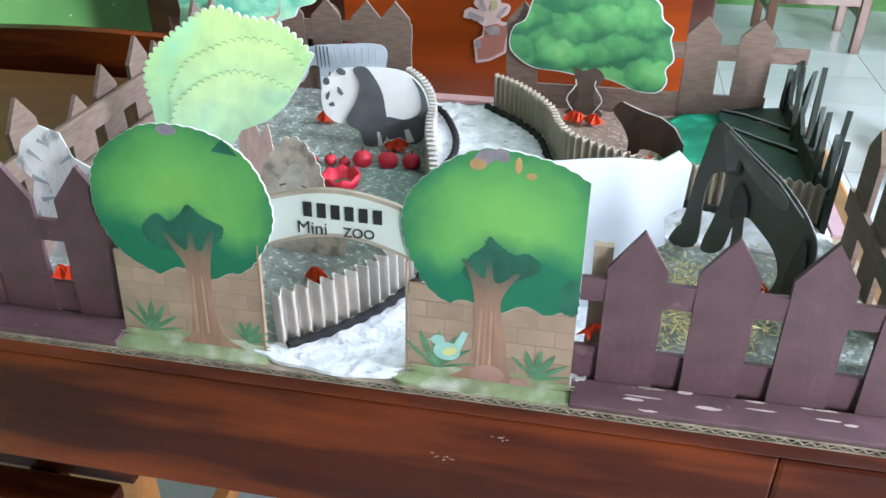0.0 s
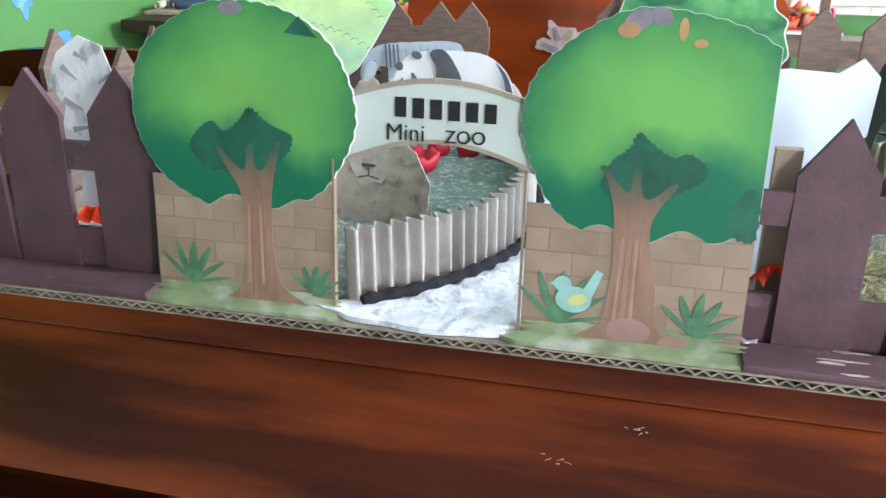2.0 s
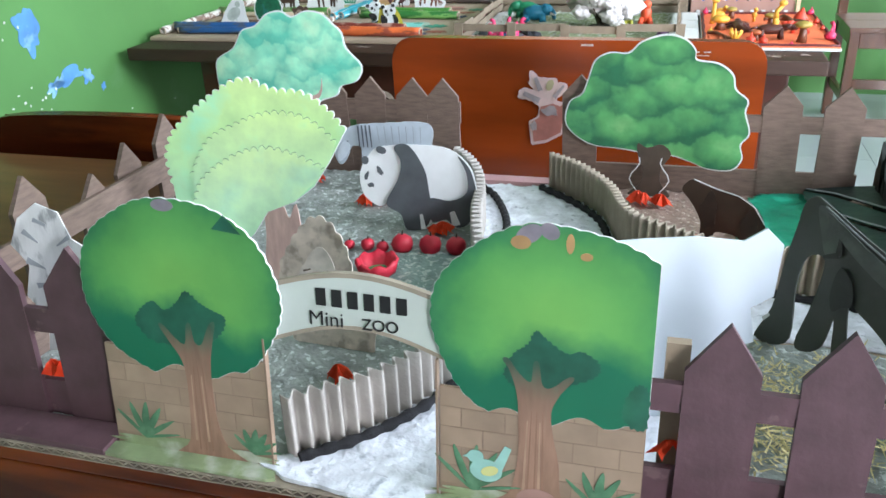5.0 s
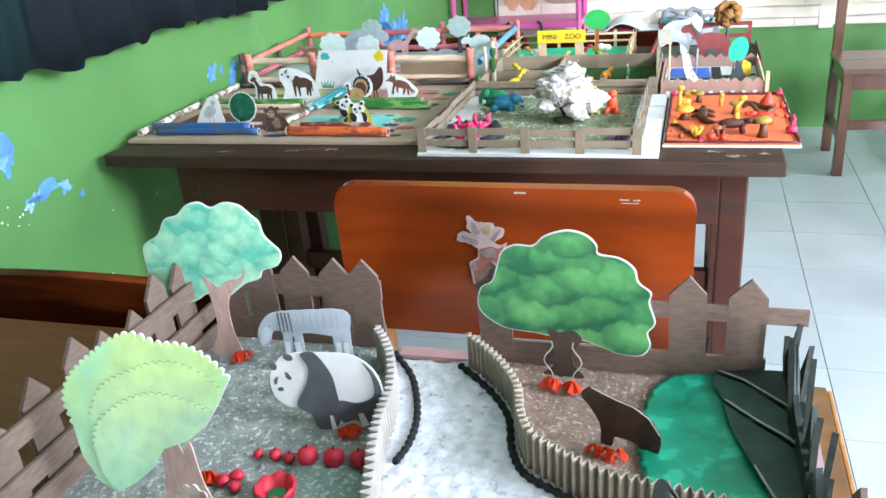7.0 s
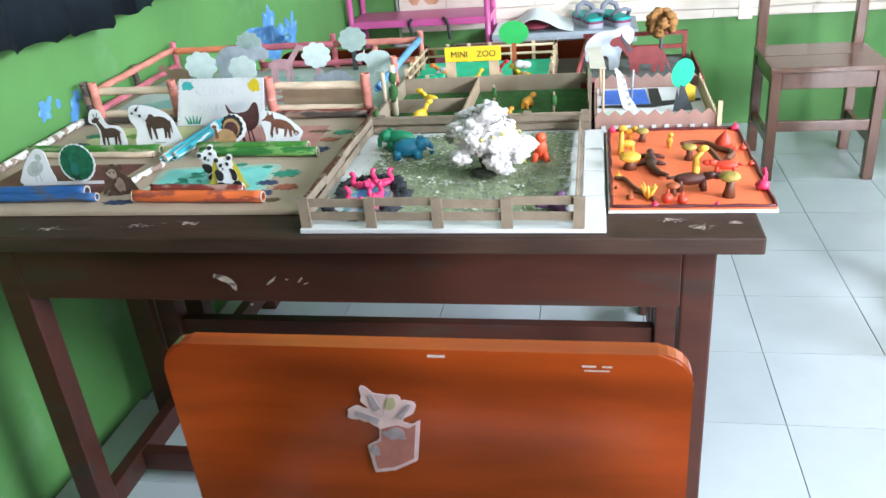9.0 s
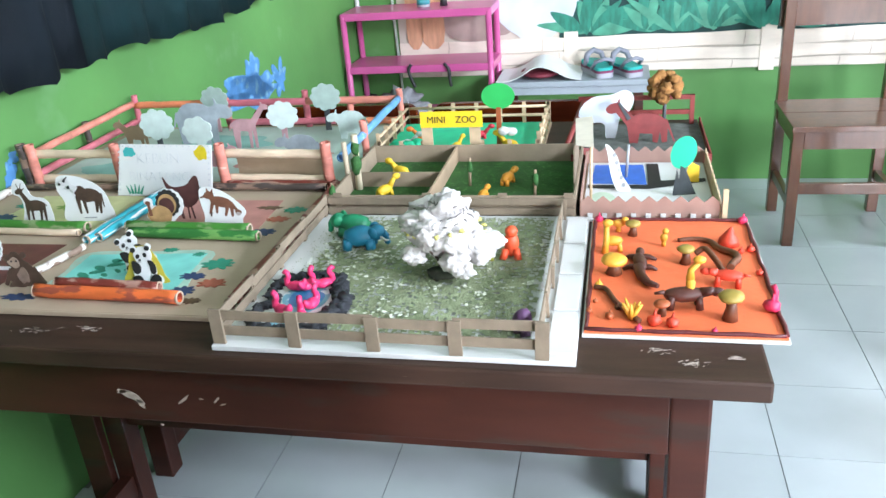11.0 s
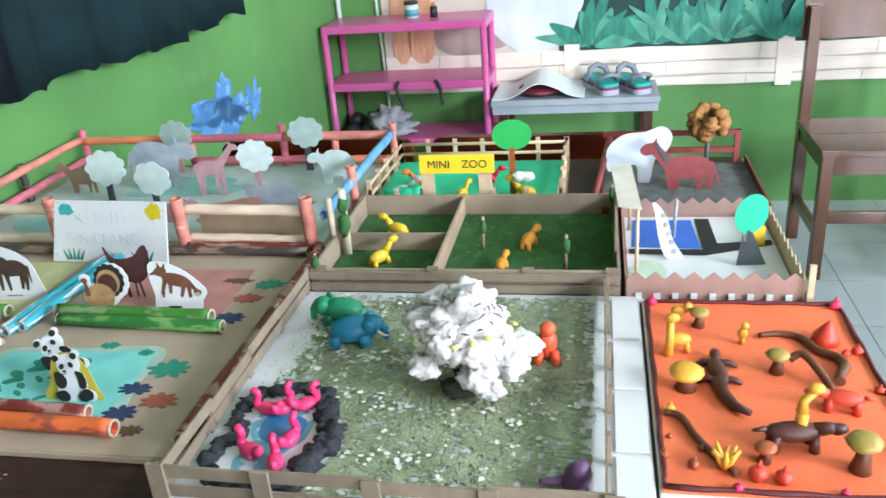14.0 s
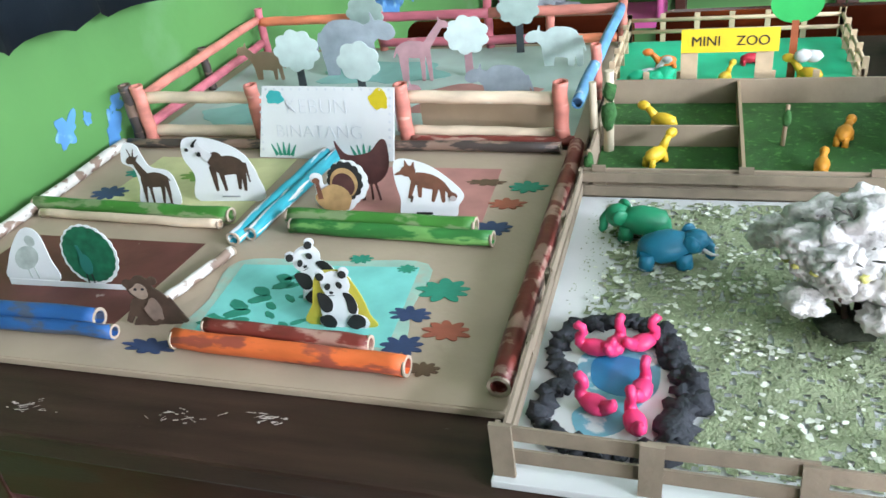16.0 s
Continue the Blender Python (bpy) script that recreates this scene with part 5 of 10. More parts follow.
LIME_TOP = mat("lime_upper_tier", (0.5, 0.8, 0.3), 0.6, 0.12, 60, 0.08, 200, ramp=(0.090, 0.170, ((0.48, 0.80, 0.46), (0.50, 0.80, 0.36), (0.60, 0.82, 0.34))), spots=((0.34, 0.72, 0.46), 0.50, 30, 0.2))
LIME_MID = mat("lime_middle_tier", (0.5, 0.8, 0.3), 0.6, 0.12, 60, 0.08, 200, ramp=(0.070, 0.150, ((0.42, 0.76, 0.52), (0.54, 0.82, 0.44), (0.62, 0.84, 0.36))), spots=((0.36, 0.74, 0.46), 0.48, 30, 0.2))
LIME_LOWER = mat("lime_lower_tier", (0.5, 0.8, 0.3), 0.6, 0.12, 60, 0.08, 200, ramp=(0.030, 0.120, ((0.42, 0.78, 0.50), (0.56, 0.86, 0.52), (0.64, 0.86, 0.42))), spots=((0.46, 0.80, 0.56), 0.50, 26, 0.25))
drawn_tree((-0.030, 0.905, G), 8, 4, LIME_HEM + LIME_LOW, curve_through([(0.002, 0.0), (0.042, 0.0), (0.036, 0.030), (0.033, 0.050), (0.030, 0.074), (0.023, 0.062), (0.018, 0.074), (0.004, 0.070), (0.002, 0.046), (-0.001, 0.022)], 4, True), LIME_TOP, TRUNK_PINK,
           "lime green hand-drawn paper tree with scalloped leaves", False, ((hem_two, LIME_LOW[:7] + [(-0.060, 0.050)], LIME_MID), (hem_three, [(0.050, 0.095)] + LIME_LOW[2:7] + [(-0.056, 0.044)], LIME_LOWER)), 0.0006)
# dark green tree in the brown pen
crown = curve_through([(-0.088, 0.076), (-0.084, 0.096), (-0.072, 0.104), (-0.066, 0.120), (-0.060, 0.138), (-0.046, 0.146), (-0.028, 0.146), (-0.016, 0.157), (0.006, 0.164), (0.024, 0.160), (0.034, 0.150), (0.036, 0.141), (0.056, 0.138), (0.070, 0.128), (0.074, 0.114), (0.086, 0.104), (0.085, 0.092), (0.091, 0.072), (0.084, 0.060), (0.087, 0.046), (0.078, 0.034), (0.056, 0.034), (0.040, 0.040), (0.020, 0.046), (-0.006, 0.047), (-0.030, 0.050), (-0.058, 0.052), (-0.078, 0.062)], 4, True)
drawn_tree((0.272, 1.172, G), -2, 2, crown, curve_through([(-0.020, 0.0), (0.021, 0.0), (0.012, 0.014), (0.011, 0.030), (0.020, 0.046), (0.010, 0.056), (-0.004, 0.052), (-0.014, 0.056), (-0.012, 0.040), (-0.007, 0.028), (-0.010, 0.012)], 4, True),
           puff_print("printed_green_puffs", (0.24, 0.55, 0.21), (0.095, 0.35, 0.12), (0.018, 0.135, 0.062), 21, 1.5), TRUNK_DARK, "dark green printed paper tree with a short trunk", True)
DT = bpy.data.objects["paper_tree.002"]
for s in (-1, 1):
    part("paper_rim", flat_pieces([bar(s * (0.010 + 0.010 * abs(math.sin(k * 0.5)) ** 2), 0.006 * k, s * (0.010 + 0.010 * abs(math.sin((k + 1) * 0.5)) ** 2), 0.006 * (k + 1), 0.0012) for k in range(7)], at_pose((0.272, 1.172, G), -2, 2), 0.0003, 0.0014), PAPER, DT, "white paper left round the trunk")

# paper animals of the zoo
GREY_INK = mat("grey_print", (0.30, 0.32, 0.34), 0.55, 0.2, 60, 0.05)
CHAR = mat("charcoal_print", (0.055, 0.065, 0.072), 0.55, 0.3, 50, 0.05)
TAN = mat("tan_lion_print", (0.50, 0.42, 0.34), 0.55, 0.3, 50, 0.05)
ELE = mat("dark_grey_elephant_print", (0.055, 0.064, 0.056), 0.45, 0.35, 26, 0.06)
BEAR_BROWN = mat("dark_brown_bear_print", (0.055, 0.030, 0.020), 0.55, 0.35, 40, 0.05)
WHITE_PRINT = mat("white_fur_print", (0.74, 0.76, 0.76), 0.55, 0.08, 40, 0.04)
PANDA_GREY = mat("dark_grey_panda_print", (0.09, 0.10, 0.11), 0.35, 0.25, 50, 0.05)
PANDA_AT = (0.062, 1.045, G)
pm = (PANDA_AT, 9, 5)
body = curve_through([(-0.054, 0.036), (-0.056, 0.058), (-0.044, 0.078), (-0.03, 0.083), (0.0, 0.084), (0.03, 0.080), (0.05, 0.062), (0.056, 0.034), (0.05, 0.008), (0.034, 0.002), (0.026, 0.012), (0.012, 0.008), (0.0, 0.0), (-0.014, 0.0), (-0.018, 0.016), (-0.03, 0.026), (-0.04, 0.024)], 4, True)
paper_beast("paper_panda", *pm, [body], WHITE_PRINT, "black and white printed paper panda standing on grey ground",
            extra=(("shoulder_fur", [curve_through([(-0.022, 0.0825), (-0.008, 0.084), (0.006, 0.062), (0.010, 0.040), (0.012, 0.016), (0.004, 0.002), (-0.013, 0.001), (-0.018, 0.016), (-0.032, 0.027), (-0.020, 0.050), (-0.016, 0.068)], 4, True)], PANDA_GREY), ("hind_fur", [curve_through([(0.038, 0.074), (0.050, 0.060), (0.0555, 0.034), (0.049, 0.009), (0.036, 0.003), (0.026, 0.011), (0.012, 0.009), (0.010, 0.032), (0.030, 0.030), (0.046, 0.038), (0.046, 0.058)], 4, True)], PANDA_GREY), ("left_ear", [ell(-0.050, 0.070, 0.0035, 0.004)], PANDA_GREY), ("right_ear", [ell(-0.034, 0.080, 0.005, 0.0035, tilt=-20)], PANDA_GREY),
                   ("face_marks", [ell(-0.036, 0.060, 0.0026, 0.0042, wob=0.5, tilt=30), ell(-0.049, 0.055, 0.002, 0.004, wob=0.5, tilt=-20), ell(-0.045, 0.046, 0.0035, 0.002, wob=0.5)], PANDA_GREY), ("fore_claw", [bar(0.004, 0.002, 0.002, 0.017, 0.005, 0.003)], WHITE_PRINT), ("hind_claw", [bar(0.036, 0.006, 0.032, 0.02, 0.008, 0.005)], WHITE_PRINT)))
ZEBRA = mat("silver_zebra_print", (0.46, 0.52, 0.58), 0.4, 0.15, 50, 0.04)
ZB_AT = ((0.010, 1.135, G), 7, 5)
zb = [curve_through([(-0.066, 0.034), (-0.068, 0.048), (-0.060, 0.064), (-0.046, 0.074), (-0.012, 0.077), (0.026, 0.078), (0.039, 0.072), (0.038, 0.056), (0.026, 0.046), (-0.010, 0.050), (-0.026, 0.046), (-0.034, 0.050), (-0.048, 0.052), (-0.054, 0.040), (-0.060, 0.032)], 4, True)]
zb += [bar(u, 0.058, u + d, 0.0, 0.011, 0.006) for u, d in ((-0.033, -0.002), (-0.022, 0.003), (0.024, -0.002), (0.033, 0.003))]
ZB = paper_beast("paper_zebra", *ZB_AT, zb, ZEBRA, "silvery grey printed paper zebra grazing behind the panda",
            extra=(("stripes", [bar(-0.040 + 0.0045 * k, 0.051, -0.041 + 0.0042 * k, 0.0745, 0.0012, 0.0020) for k in range(4)] + [bar(-0.064, 0.046, -0.056, 0.050, 0.0012), bar(-0.060, 0.054, -0.052, 0.058, 0.0012)], mat("slate_stripe", (0.10, 0.115, 0.135), 0.5)), ("faint_stripes", [bar(-0.018 + 0.0075 * k, 0.056, -0.020 + 0.0078 * k, 0.074, 0.0008, 0.0014) for k in range(7)], mat("faint_stripe", (0.34, 0.385, 0.43), 0.5)),
                   ("pale_head", [curve_through([(-0.064, 0.036), (-0.064, 0.048), (-0.056, 0.058), (-0.050, 0.052), (-0.056, 0.040)], 3, True)], mat("pale_zebra_print", (0.60, 0.66, 0.72), 0.5, 0.1, 60))))
for k, (u, d) in enumerate(((-0.033, -0.0015), (-0.022, 0.002), (0.025, -0.0015), (0.033, 0.002))):
    part("pale_leg", flat_pieces([bar(u, 0.040, u + d, 0.001, 0.006, 0.004)], at_pose(*ZB_AT), 0.0003, 0.0040), WHITE_PRINT, ZB)
LION_FUR = mat("greyish_tan_lion_print", (0.611, 0.533, 0.455), 0.55, 0.3, 70, 0.05, spots=((0.34, 0.285, 0.235), 0.5, 90, 0.15))
lion = [ell(0.0, 0.048, 0.031, 0.046, 60, lobes=23, amp=0.07, wob=0.15), [(0.0, 0.0), (0.044, 0.0), (0.046, 0.030), (0.034, 0.052), (0.01, 0.06)], [(-0.022, 0.0), (0.0, 0.0), (0.0, 0.03), (-0.026, 0.03)]]
paper_beast("paper_lion", (0.050, 0.828, G), -4, 10, lion, LION_FUR, "printed paper lion with a large greyish tan mane",
            extra=(("face", [ell(0.002, 0.050, 0.016, 0.023, 30, wob=0.25)], mat("pale_lion_face", (0.68, 0.62, 0.56), 0.55, 0.25, 90)), ("nose", [curve_through([(-0.002, 0.056), (0.005, 0.056), (0.006, 0.040), (0.002, 0.036), (-0.003, 0.040)], 3, True)], LION_FUR), ("face_lines", [bar(-0.011, 0.057, -0.005, 0.059, 0.0016, 0.0010), bar(0.008, 0.059, 0.014, 0.057, 0.0010, 0.0016), bar(-0.003, 0.040, 0.007, 0.040, 0.0026, 0.0018), bar(0.002, 0.038, 0.002, 0.033, 0.0010), bar(0.002, 0.033, -0.006, 0.031, 0.0010), bar(0.002, 0.033, 0.010, 0.031, 0.0010)], mat("lion_line_print", (0.12, 0.085, 0.06), 0.55))))
paper_beast("paper_bear", (0.342, 1.064, G), -14, 3, [curve_through([(-0.040, 0.046), (-0.036, 0.054), (-0.030, 0.057), (-0.022, 0.053), (-0.010, 0.051), (0.010, 0.047), (0.024, 0.039), (0.034, 0.024), (0.034, 0.008), (0.030, 0.0), (0.020, 0.001), (0.012, 0.009), (-0.002, 0.011), (-0.008, 0.009), (-0.010, 0.0), (-0.020, 0.0), (-0.021, 0.018), (-0.030, 0.034)], 4, True)], BEAR_BROWN, "dark brown printed paper bear beside orange flowers",
            extra=(("light_edge", [bar(-0.030, 0.0575, -0.010, 0.0515, 0.0010), bar(-0.010, 0.0515, 0.010, 0.0475, 0.0010), bar(0.010, 0.0475, 0.024, 0.0395, 0.0010), bar(0.024, 0.0395, 0.034, 0.025, 0.0010)], PAPER), ("shoulder_shade", [ell(-0.014, 0.030, 0.008, 0.016, wob=0.4)], mat("bear_shade_print", (0.036, 0.020, 0.014), 0.55, 0.3, 60)), ("haunch_shade", [ell(0.022, 0.022, 0.008, 0.013, wob=0.4)], bpy.data.materials["bear_shade_print"])))
eo = curve_through([(-0.052, 0.110), (-0.044, 0.1175), (-0.034, 0.115), (-0.006, 0.105), (0.021, 0.096), (0.048, 0.080), (0.061, 0.062), (0.062, 0.034), (0.051, 0.007), (0.034, 0.003), (0.038, 0.026), (0.028, 0.044), (0.004, 0.056), (-0.004, 0.057), (0.001, 0.028), (-0.002, 0.016), (-0.008, 0.020), (-0.012, 0.044), (-0.016, 0.022), (-0.026, 0.012), (-0.037, 0.013), (-0.030, 0.048), (-0.028, 0.079), (-0.0415, 0.0755), (-0.0455, 0.053), (-0.042, 0.014), (-0.058, 0.001), (-0.072, 0.0), (-0.061, 0.030), (-0.0585, 0.063), (-0.0545, 0.092)], 4, True)
eo = [(u, max(v, 0.0)) for u, v in eo]
ELE_DARK = mat("elephant_shade_print", (0.020, 0.024, 0.020), 0.45, 0.3, 40)
ELE_MID = mat("elephant_mid_print", (0.092, 0.108, 0.100), 0.45, 0.35, 60)
paper_beast("paper_elephant", (0.405, 0.850, G), -50, 4, [eo], ELE, "dark grey printed paper elephant cut-out",
            extra=(("ear", [curve_through([(-0.040, 0.112), (-0.030, 0.112), (-0.019, 0.100), (-0.018, 0.088), (-0.027, 0.083), (-0.033, 0.094)], 4, True)], ELE_MID), ("ear_shade", [bar(-0.019, 0.101, -0.018, 0.087, 0.002, 0.004), bar(-0.018, 0.087, -0.028, 0.082, 0.004, 0.002)], ELE_DARK), ("chest_shade", [curve_through([(-0.014, 0.080), (-0.004, 0.074), (0.0, 0.060), (-0.006, 0.056), (-0.013, 0.050), (-0.017, 0.062)], 3, True)], ELE_DARK), ("belly_shade", [curve_through([(0.052, 0.066), (0.058, 0.050), (0.056, 0.030), (0.046, 0.020), (0.046, 0.040)], 3, True)], ELE_DARK), ("back_light", [curve_through([(-0.030, 0.112), (0.0, 0.100), (0.030, 0.088), (0.028, 0.078), (0.0, 0.088), (-0.024, 0.102)], 3, True)], ELE_MID),
                   ("pale_edge", [bar(-0.033, 0.1152, -0.006, 0.1052, 0.0012), bar(-0.006, 0.1052, 0.021, 0.0962, 0.0012), bar(0.021, 0.0962, 0.047, 0.0808, 0.0012)], GREY_INK), ("tusk", [bar(-0.063, 0.020, -0.058, 0.026, 0.003, 0.002)], WHITE_PRINT)))
jag = [(-0.075, 0.0), (-0.012, 0.0), (0.004, 0.02), (0.015, 0.03), (0.012, 0.05), (0.028, 0.056), (0.024, 0.078), (0.036, 0.086), (0.038, 0.118), (0.028, 0.128), (0.016, 0.120), (-0.01, 0.122), (-0.04, 0.120), (-0.075, 0.116)]
cutout("paper_figure", (0.318, 0.795, G), 8, 3, [("card", jag, PAPER_GREY)], "blank white back of a torn paper animal", "paper animal", "paper animals")
cutout("paper_figure", (0.318, 0.799, G), 8, 3, [("card", [(u * 0.97, v * 0.96) for u, v in jag], TAN)], "brown printed paper animal facing away", "paper animal", "paper animals")
tg = [[(-0.020, 0.0), (-0.016, 0.024), (-0.028, 0.040), (-0.022, 0.062), (-0.032, 0.076), (-0.024, 0.094), (-0.010, 0.104), (0.004, 0.098), (0.010, 0.080), (0.022, 0.072), (0.016, 0.050), (0.026, 0.034), (0.022, 0.0)]]
paper_beast("paper_tiger", (-0.088, 0.742, G + 0.03), 10, 6, tg, mat("pale_tiger_print", (0.66, 0.67, 0.66), 0.5, 0.15, 50, stretch=(1.6, 1, 0.5), spots=((0.30, 0.31, 0.31), 0.47, 70, 0.08)), "torn pale paper tiger behind the purple fence", extra=(("stripe", [bar(-0.021, 0.086, -0.012, 0.078, 0.004, 0.001), bar(-0.022, 0.066, -0.010, 0.060, 0.005, 0.001), bar(-0.018, 0.048, -0.006, 0.050, 0.004, 0.001), bar(0.012, 0.066, 0.002, 0.056, 0.004, 0.001), bar(0.010, 0.082, 0.001, 0.076, 0.003, 0.001), bar(-0.014, 0.030, 0.000, 0.026, 0.004, 0.001), bar(0.014, 0.038, 0.005, 0.030, 0.004, 0.001), bar(-0.012, 0.094, -0.004, 0.090, 0.003, 0.002)], GREY_INK),))
def ground_leaf(points, edge, rise, mt, label):
    """A dark paper leaf beside the pond, tilted up towards the fence, with one pale cut edge."""
    def at(x, y, d=0.0):
        return (x, y, G + 0.0088 + rise * max(0, x - 0.42) + d)
    th = thing("paper_leaf", at(*points[0]), label, "paper leaf", "paper leaves")

    def sheet(pts, lift, thick):
        bm = pile()
        up = [bm.verts.new(at(x, y, lift + thick)) for x, y in pts]
        low = [bm.verts.new(at(x, y, lift)) for x, y in pts]
        bm.faces.new(up)
        bm.faces.new(low[::-1])
        for k in range(len(pts)):
            bm.faces.new((low[k], low[(k + 1) % len(pts)], up[(k + 1) % len(pts)], up[k]))
        bmesh.ops.recalc_face_normals(bm, faces=bm.faces)
        return bm
    part("blade", sheet(points, 0, 0.0008), mt, th)
    wide = [(x + 0.0016, y + 0.0016) for x, y in edge]
    part("cut_edge", sheet(list(edge) + wide[::-1], 0.0010, 0.0006), GREY_INK, th, "pale cut edge")


CORNER_BLACK = mat("blackish_corner_sheet", (0.010, 0.022, 0.020), 0.5, 0.4, 40, 0.25, 160)
# blackish sheet that fills the dark corner between the leaf and the fence
ground_leaf([(0.424, 1.190), (0.449, 1.170), (0.490, 1.117), (0.500, 1.100), (0.500, 1.180), (0.480, 1.186), (0.44, 1.191)], [(0.426, 1.190), (0.449, 1.171), (0.490, 1.118)], 0.16, CORNER_BLACK, "blackish green sheet filling the corner by the pond")
ground_leaf([(0.423, 1.186), (0.448, 1.168), (0.489, 1.115), (0.497, 1.060), (0.477, 1.085), (0.457, 1.106), (0.431, 1.138), (0.422, 1.165)], [(0.431, 1.139), (0.457, 1.107), (0.477, 1.086), (0.496, 1.062)], 0.12, DARK_GREEN, "large dark green paper leaf leaning over the pond")
ground_leaf([(0.430, 1.136), (0.456, 1.104), (0.476, 1.083), (0.497, 1.056), (0.497, 0.985), (0.470, 0.992), (0.452, 1.045), (0.438, 1.090)], [(0.452, 1.045), (0.461, 1.018), (0.470, 0.993)], 0.08, DARK_GREEN, "large dark green paper leaf leaning over the pond")
paper_beast("paper_deer", (-0.075, 0.86, G), 15, 4, beast(0.05, 0.032, -1, 0.12, 0.2, 0.4, 0.22, 0.2, thin=0.1), BEAR_BROWN, "small dark brown paper animal near the lime tree")
paper_beast("paper_lamb", (-0.085, 0.80, G), 0, 4, beast(0.045, 0.042, 1, 0.25, 0.2, fat=0.26), mat("pale_cream_print", (0.62, 0.56, 0.46), 0.55, 0.2, 50), "small cream paper animal on the grey ground")

# flowers, apples, bowl, straw
def flower_bed(at, n, spread, seed, label):
    th = thing("paper_flowers", at, label, "flowers", "paper flowers")
    r = random.Random(seed)
    for k in range(n):
        c = Vector(at) + Vector((r.uniform(-spread, spread), r.uniform(-spread * 0.3, spread * 0.3), 0))
        bm = pile()
        a, w = r.uniform(0, math.tau), r.uniform(0.010, 0.0145)
        tip = c + Vector((0, 0, r.uniform(0.010, 0.014)))
        rim = []
        for j in range(11):
            b = a + math.tau * 0.82 * j / 10
            rr = w * (0.75 + 0.25 * math.sin(j * 2.4 + k))
            rim.append(c + Vector((rr * math.cos(b), rr * 0.8 * math.sin(b), 0.001 + 0.004 * (j % 2))))
        vs = [bm.verts.new(q) for q in rim]
        mid = [bm.verts.new(q.lerp(tip, 0.62) + Vector((0, 0, 0.0015 * (j % 2)))) for j, q in enumerate(rim)]
        t = bm.verts.new(tip)
        for j in range(10):
            bm.faces.new((vs[j], vs[j + 1], mid[j + 1], mid[j]))
            bm.faces.new((mid[j], mid[j + 1], t))
        bmesh.ops.solidify(bm, geom=bm.faces[:], thickness=0.0007)
        part("blossom", bm, ORANGE_FLOWER, th)
    return th


for k, (x, y, n, sp) in enumerate(((0.272, 1.142, 4, 0.018), (0.330, 1.046, 4, 0.016), (-0.100, 1.143, 3, 0.012), (-0.007, 1.094, 3, 0.008), (0.088, 1.036, 3, 0.012), (0.412, 0.835, 3, 0.012), (0.080, 0.785, 2, 0.007), (-0.012, 0.952, 3, 0.012), )):
    flower_bed((x, y, G + 0.002), n, sp, k, "orange-red folded paper flowers lying on the ground")
for k, x in enumerate((0.299, -0.083)):
    flower_bed((x, 0.7195 if x > 0 else 0.7165, 0.7985), 2, 0.006, k + 20, "orange-red folded paper flowers stuck on the purple fence")
for k, (x, y, r) in enumerate(((0.010, 0.990, 0.005), (0.028, 0.990, 0.0065), (0.043, 0.989, 0.006), (0.062, 0.990, 0.0105), (0.088, 0.992, 0.0105), (0.111, 0.996, 0.0095))):
    th = thing("plasticine_apple", (x, y, G), "small crimson plasticine apple in a row", "apple", "plasticine apples")
    part("fruit", ball(pile(), (x, y, G + r * 0.95), r, (1, 1, 0.92), rough=0.12, seed=k), RED_CLAY, th)
    part("stalk", tube(pile(), (x, y, G + r * 1.6), (x + 0.001, y, G + r * 2.2), 0.0008, n=6), BEAR_BROWN, th)
bo = thing("plasticine_bowl", (0.057, 0.937, G), "crimson plasticine bowl with green filling", "bowl")
bm = pile()
prof = [(0.008, 0.0), (0.016, 0.006), (0.019, 0.016), (0.0165, 0.0175), (0.013, 0.008), (0.0, 0.005)]
rings = [[bm.verts.new((0.057 + max(r, 0.0002) * math.cos(math.tau * k / 24), 0.937 + max(r, 0.0002) * math.sin(math.tau * k / 24), G + 0.002 + z * (1 + 0.12 * math.sin(2 * k)))) for k in range(24)] for r, z in prof]
for a, b in zip(rings, rings[1:]):
    for k in range(24):
        bm.faces.new((a[k], a[(k + 1) % 24], b[(k + 1) % 24], b[k])).smooth = True
part("shell", bm, RED_CLAY, bo)
part("filling", ball(pile(), (0.057, 0.937, G + 0.0085), 0.010, (1, 1, 0.3), rough=0.3), mat("green_plasticine", (0.02, 0.30, 0.12), 0.5), bo)
for x, y in ((-0.004, 0.948), (0.006, 0.957), (0.012, 0.942)):
    solo("plasticine_crumb", ball(pile(), (x, y, G + 0.006), 0.0065, (1, 1, 0.8), rough=0.5, seed=int(x * 1000)), RED_CLAY, (x, y, G), "small crimson plasticine lump on the ground", "plasticine", "plasticine lumps")
rnd = random.Random(5)
verts, faces = [], []
for k in range(1500):
    x, y, z = rnd.gauss(0.372, 0.034), rnd.gauss(0.800, 0.030), 0.772 + 0.018 * rnd.random() ** 2
    if not (0.305 < x < 0.49 and 0.728 < y < 0.89):
        continue
    a, t, ln = rnd.uniform(0, math.tau), rnd.uniform(-0.4, 0.4), rnd.uniform(0.005, 0.013)
    d = Vector((math.cos(a) * math.cos(t), math.sin(a) * math.cos(t), math.sin(t))) * ln
    s = Vector((-math.sin(a), math.cos(a), 0.3)) * 0.0007
    i = len(verts)
    p = Vector((x, y, z))
    verts += [p - s, p + s, p + d]
    faces.append((i, i + 1, i + 2))
me = bpy.data.meshes.new("straw")
me.from_pydata(verts, [], faces)
me.materials.append(HAY)
tagged(new("straw", me), "heap of yellow straw on the model ground", "straw", kind="stuff")
part("post_stub", box(pile(), 0.2945, 0.3065, 0.722, 0.728, 0.769, 0.868), CARD_GREY, ZOO)

# ---- painted board with rolled paper (front left of the far desk) ----
T = 0.7525


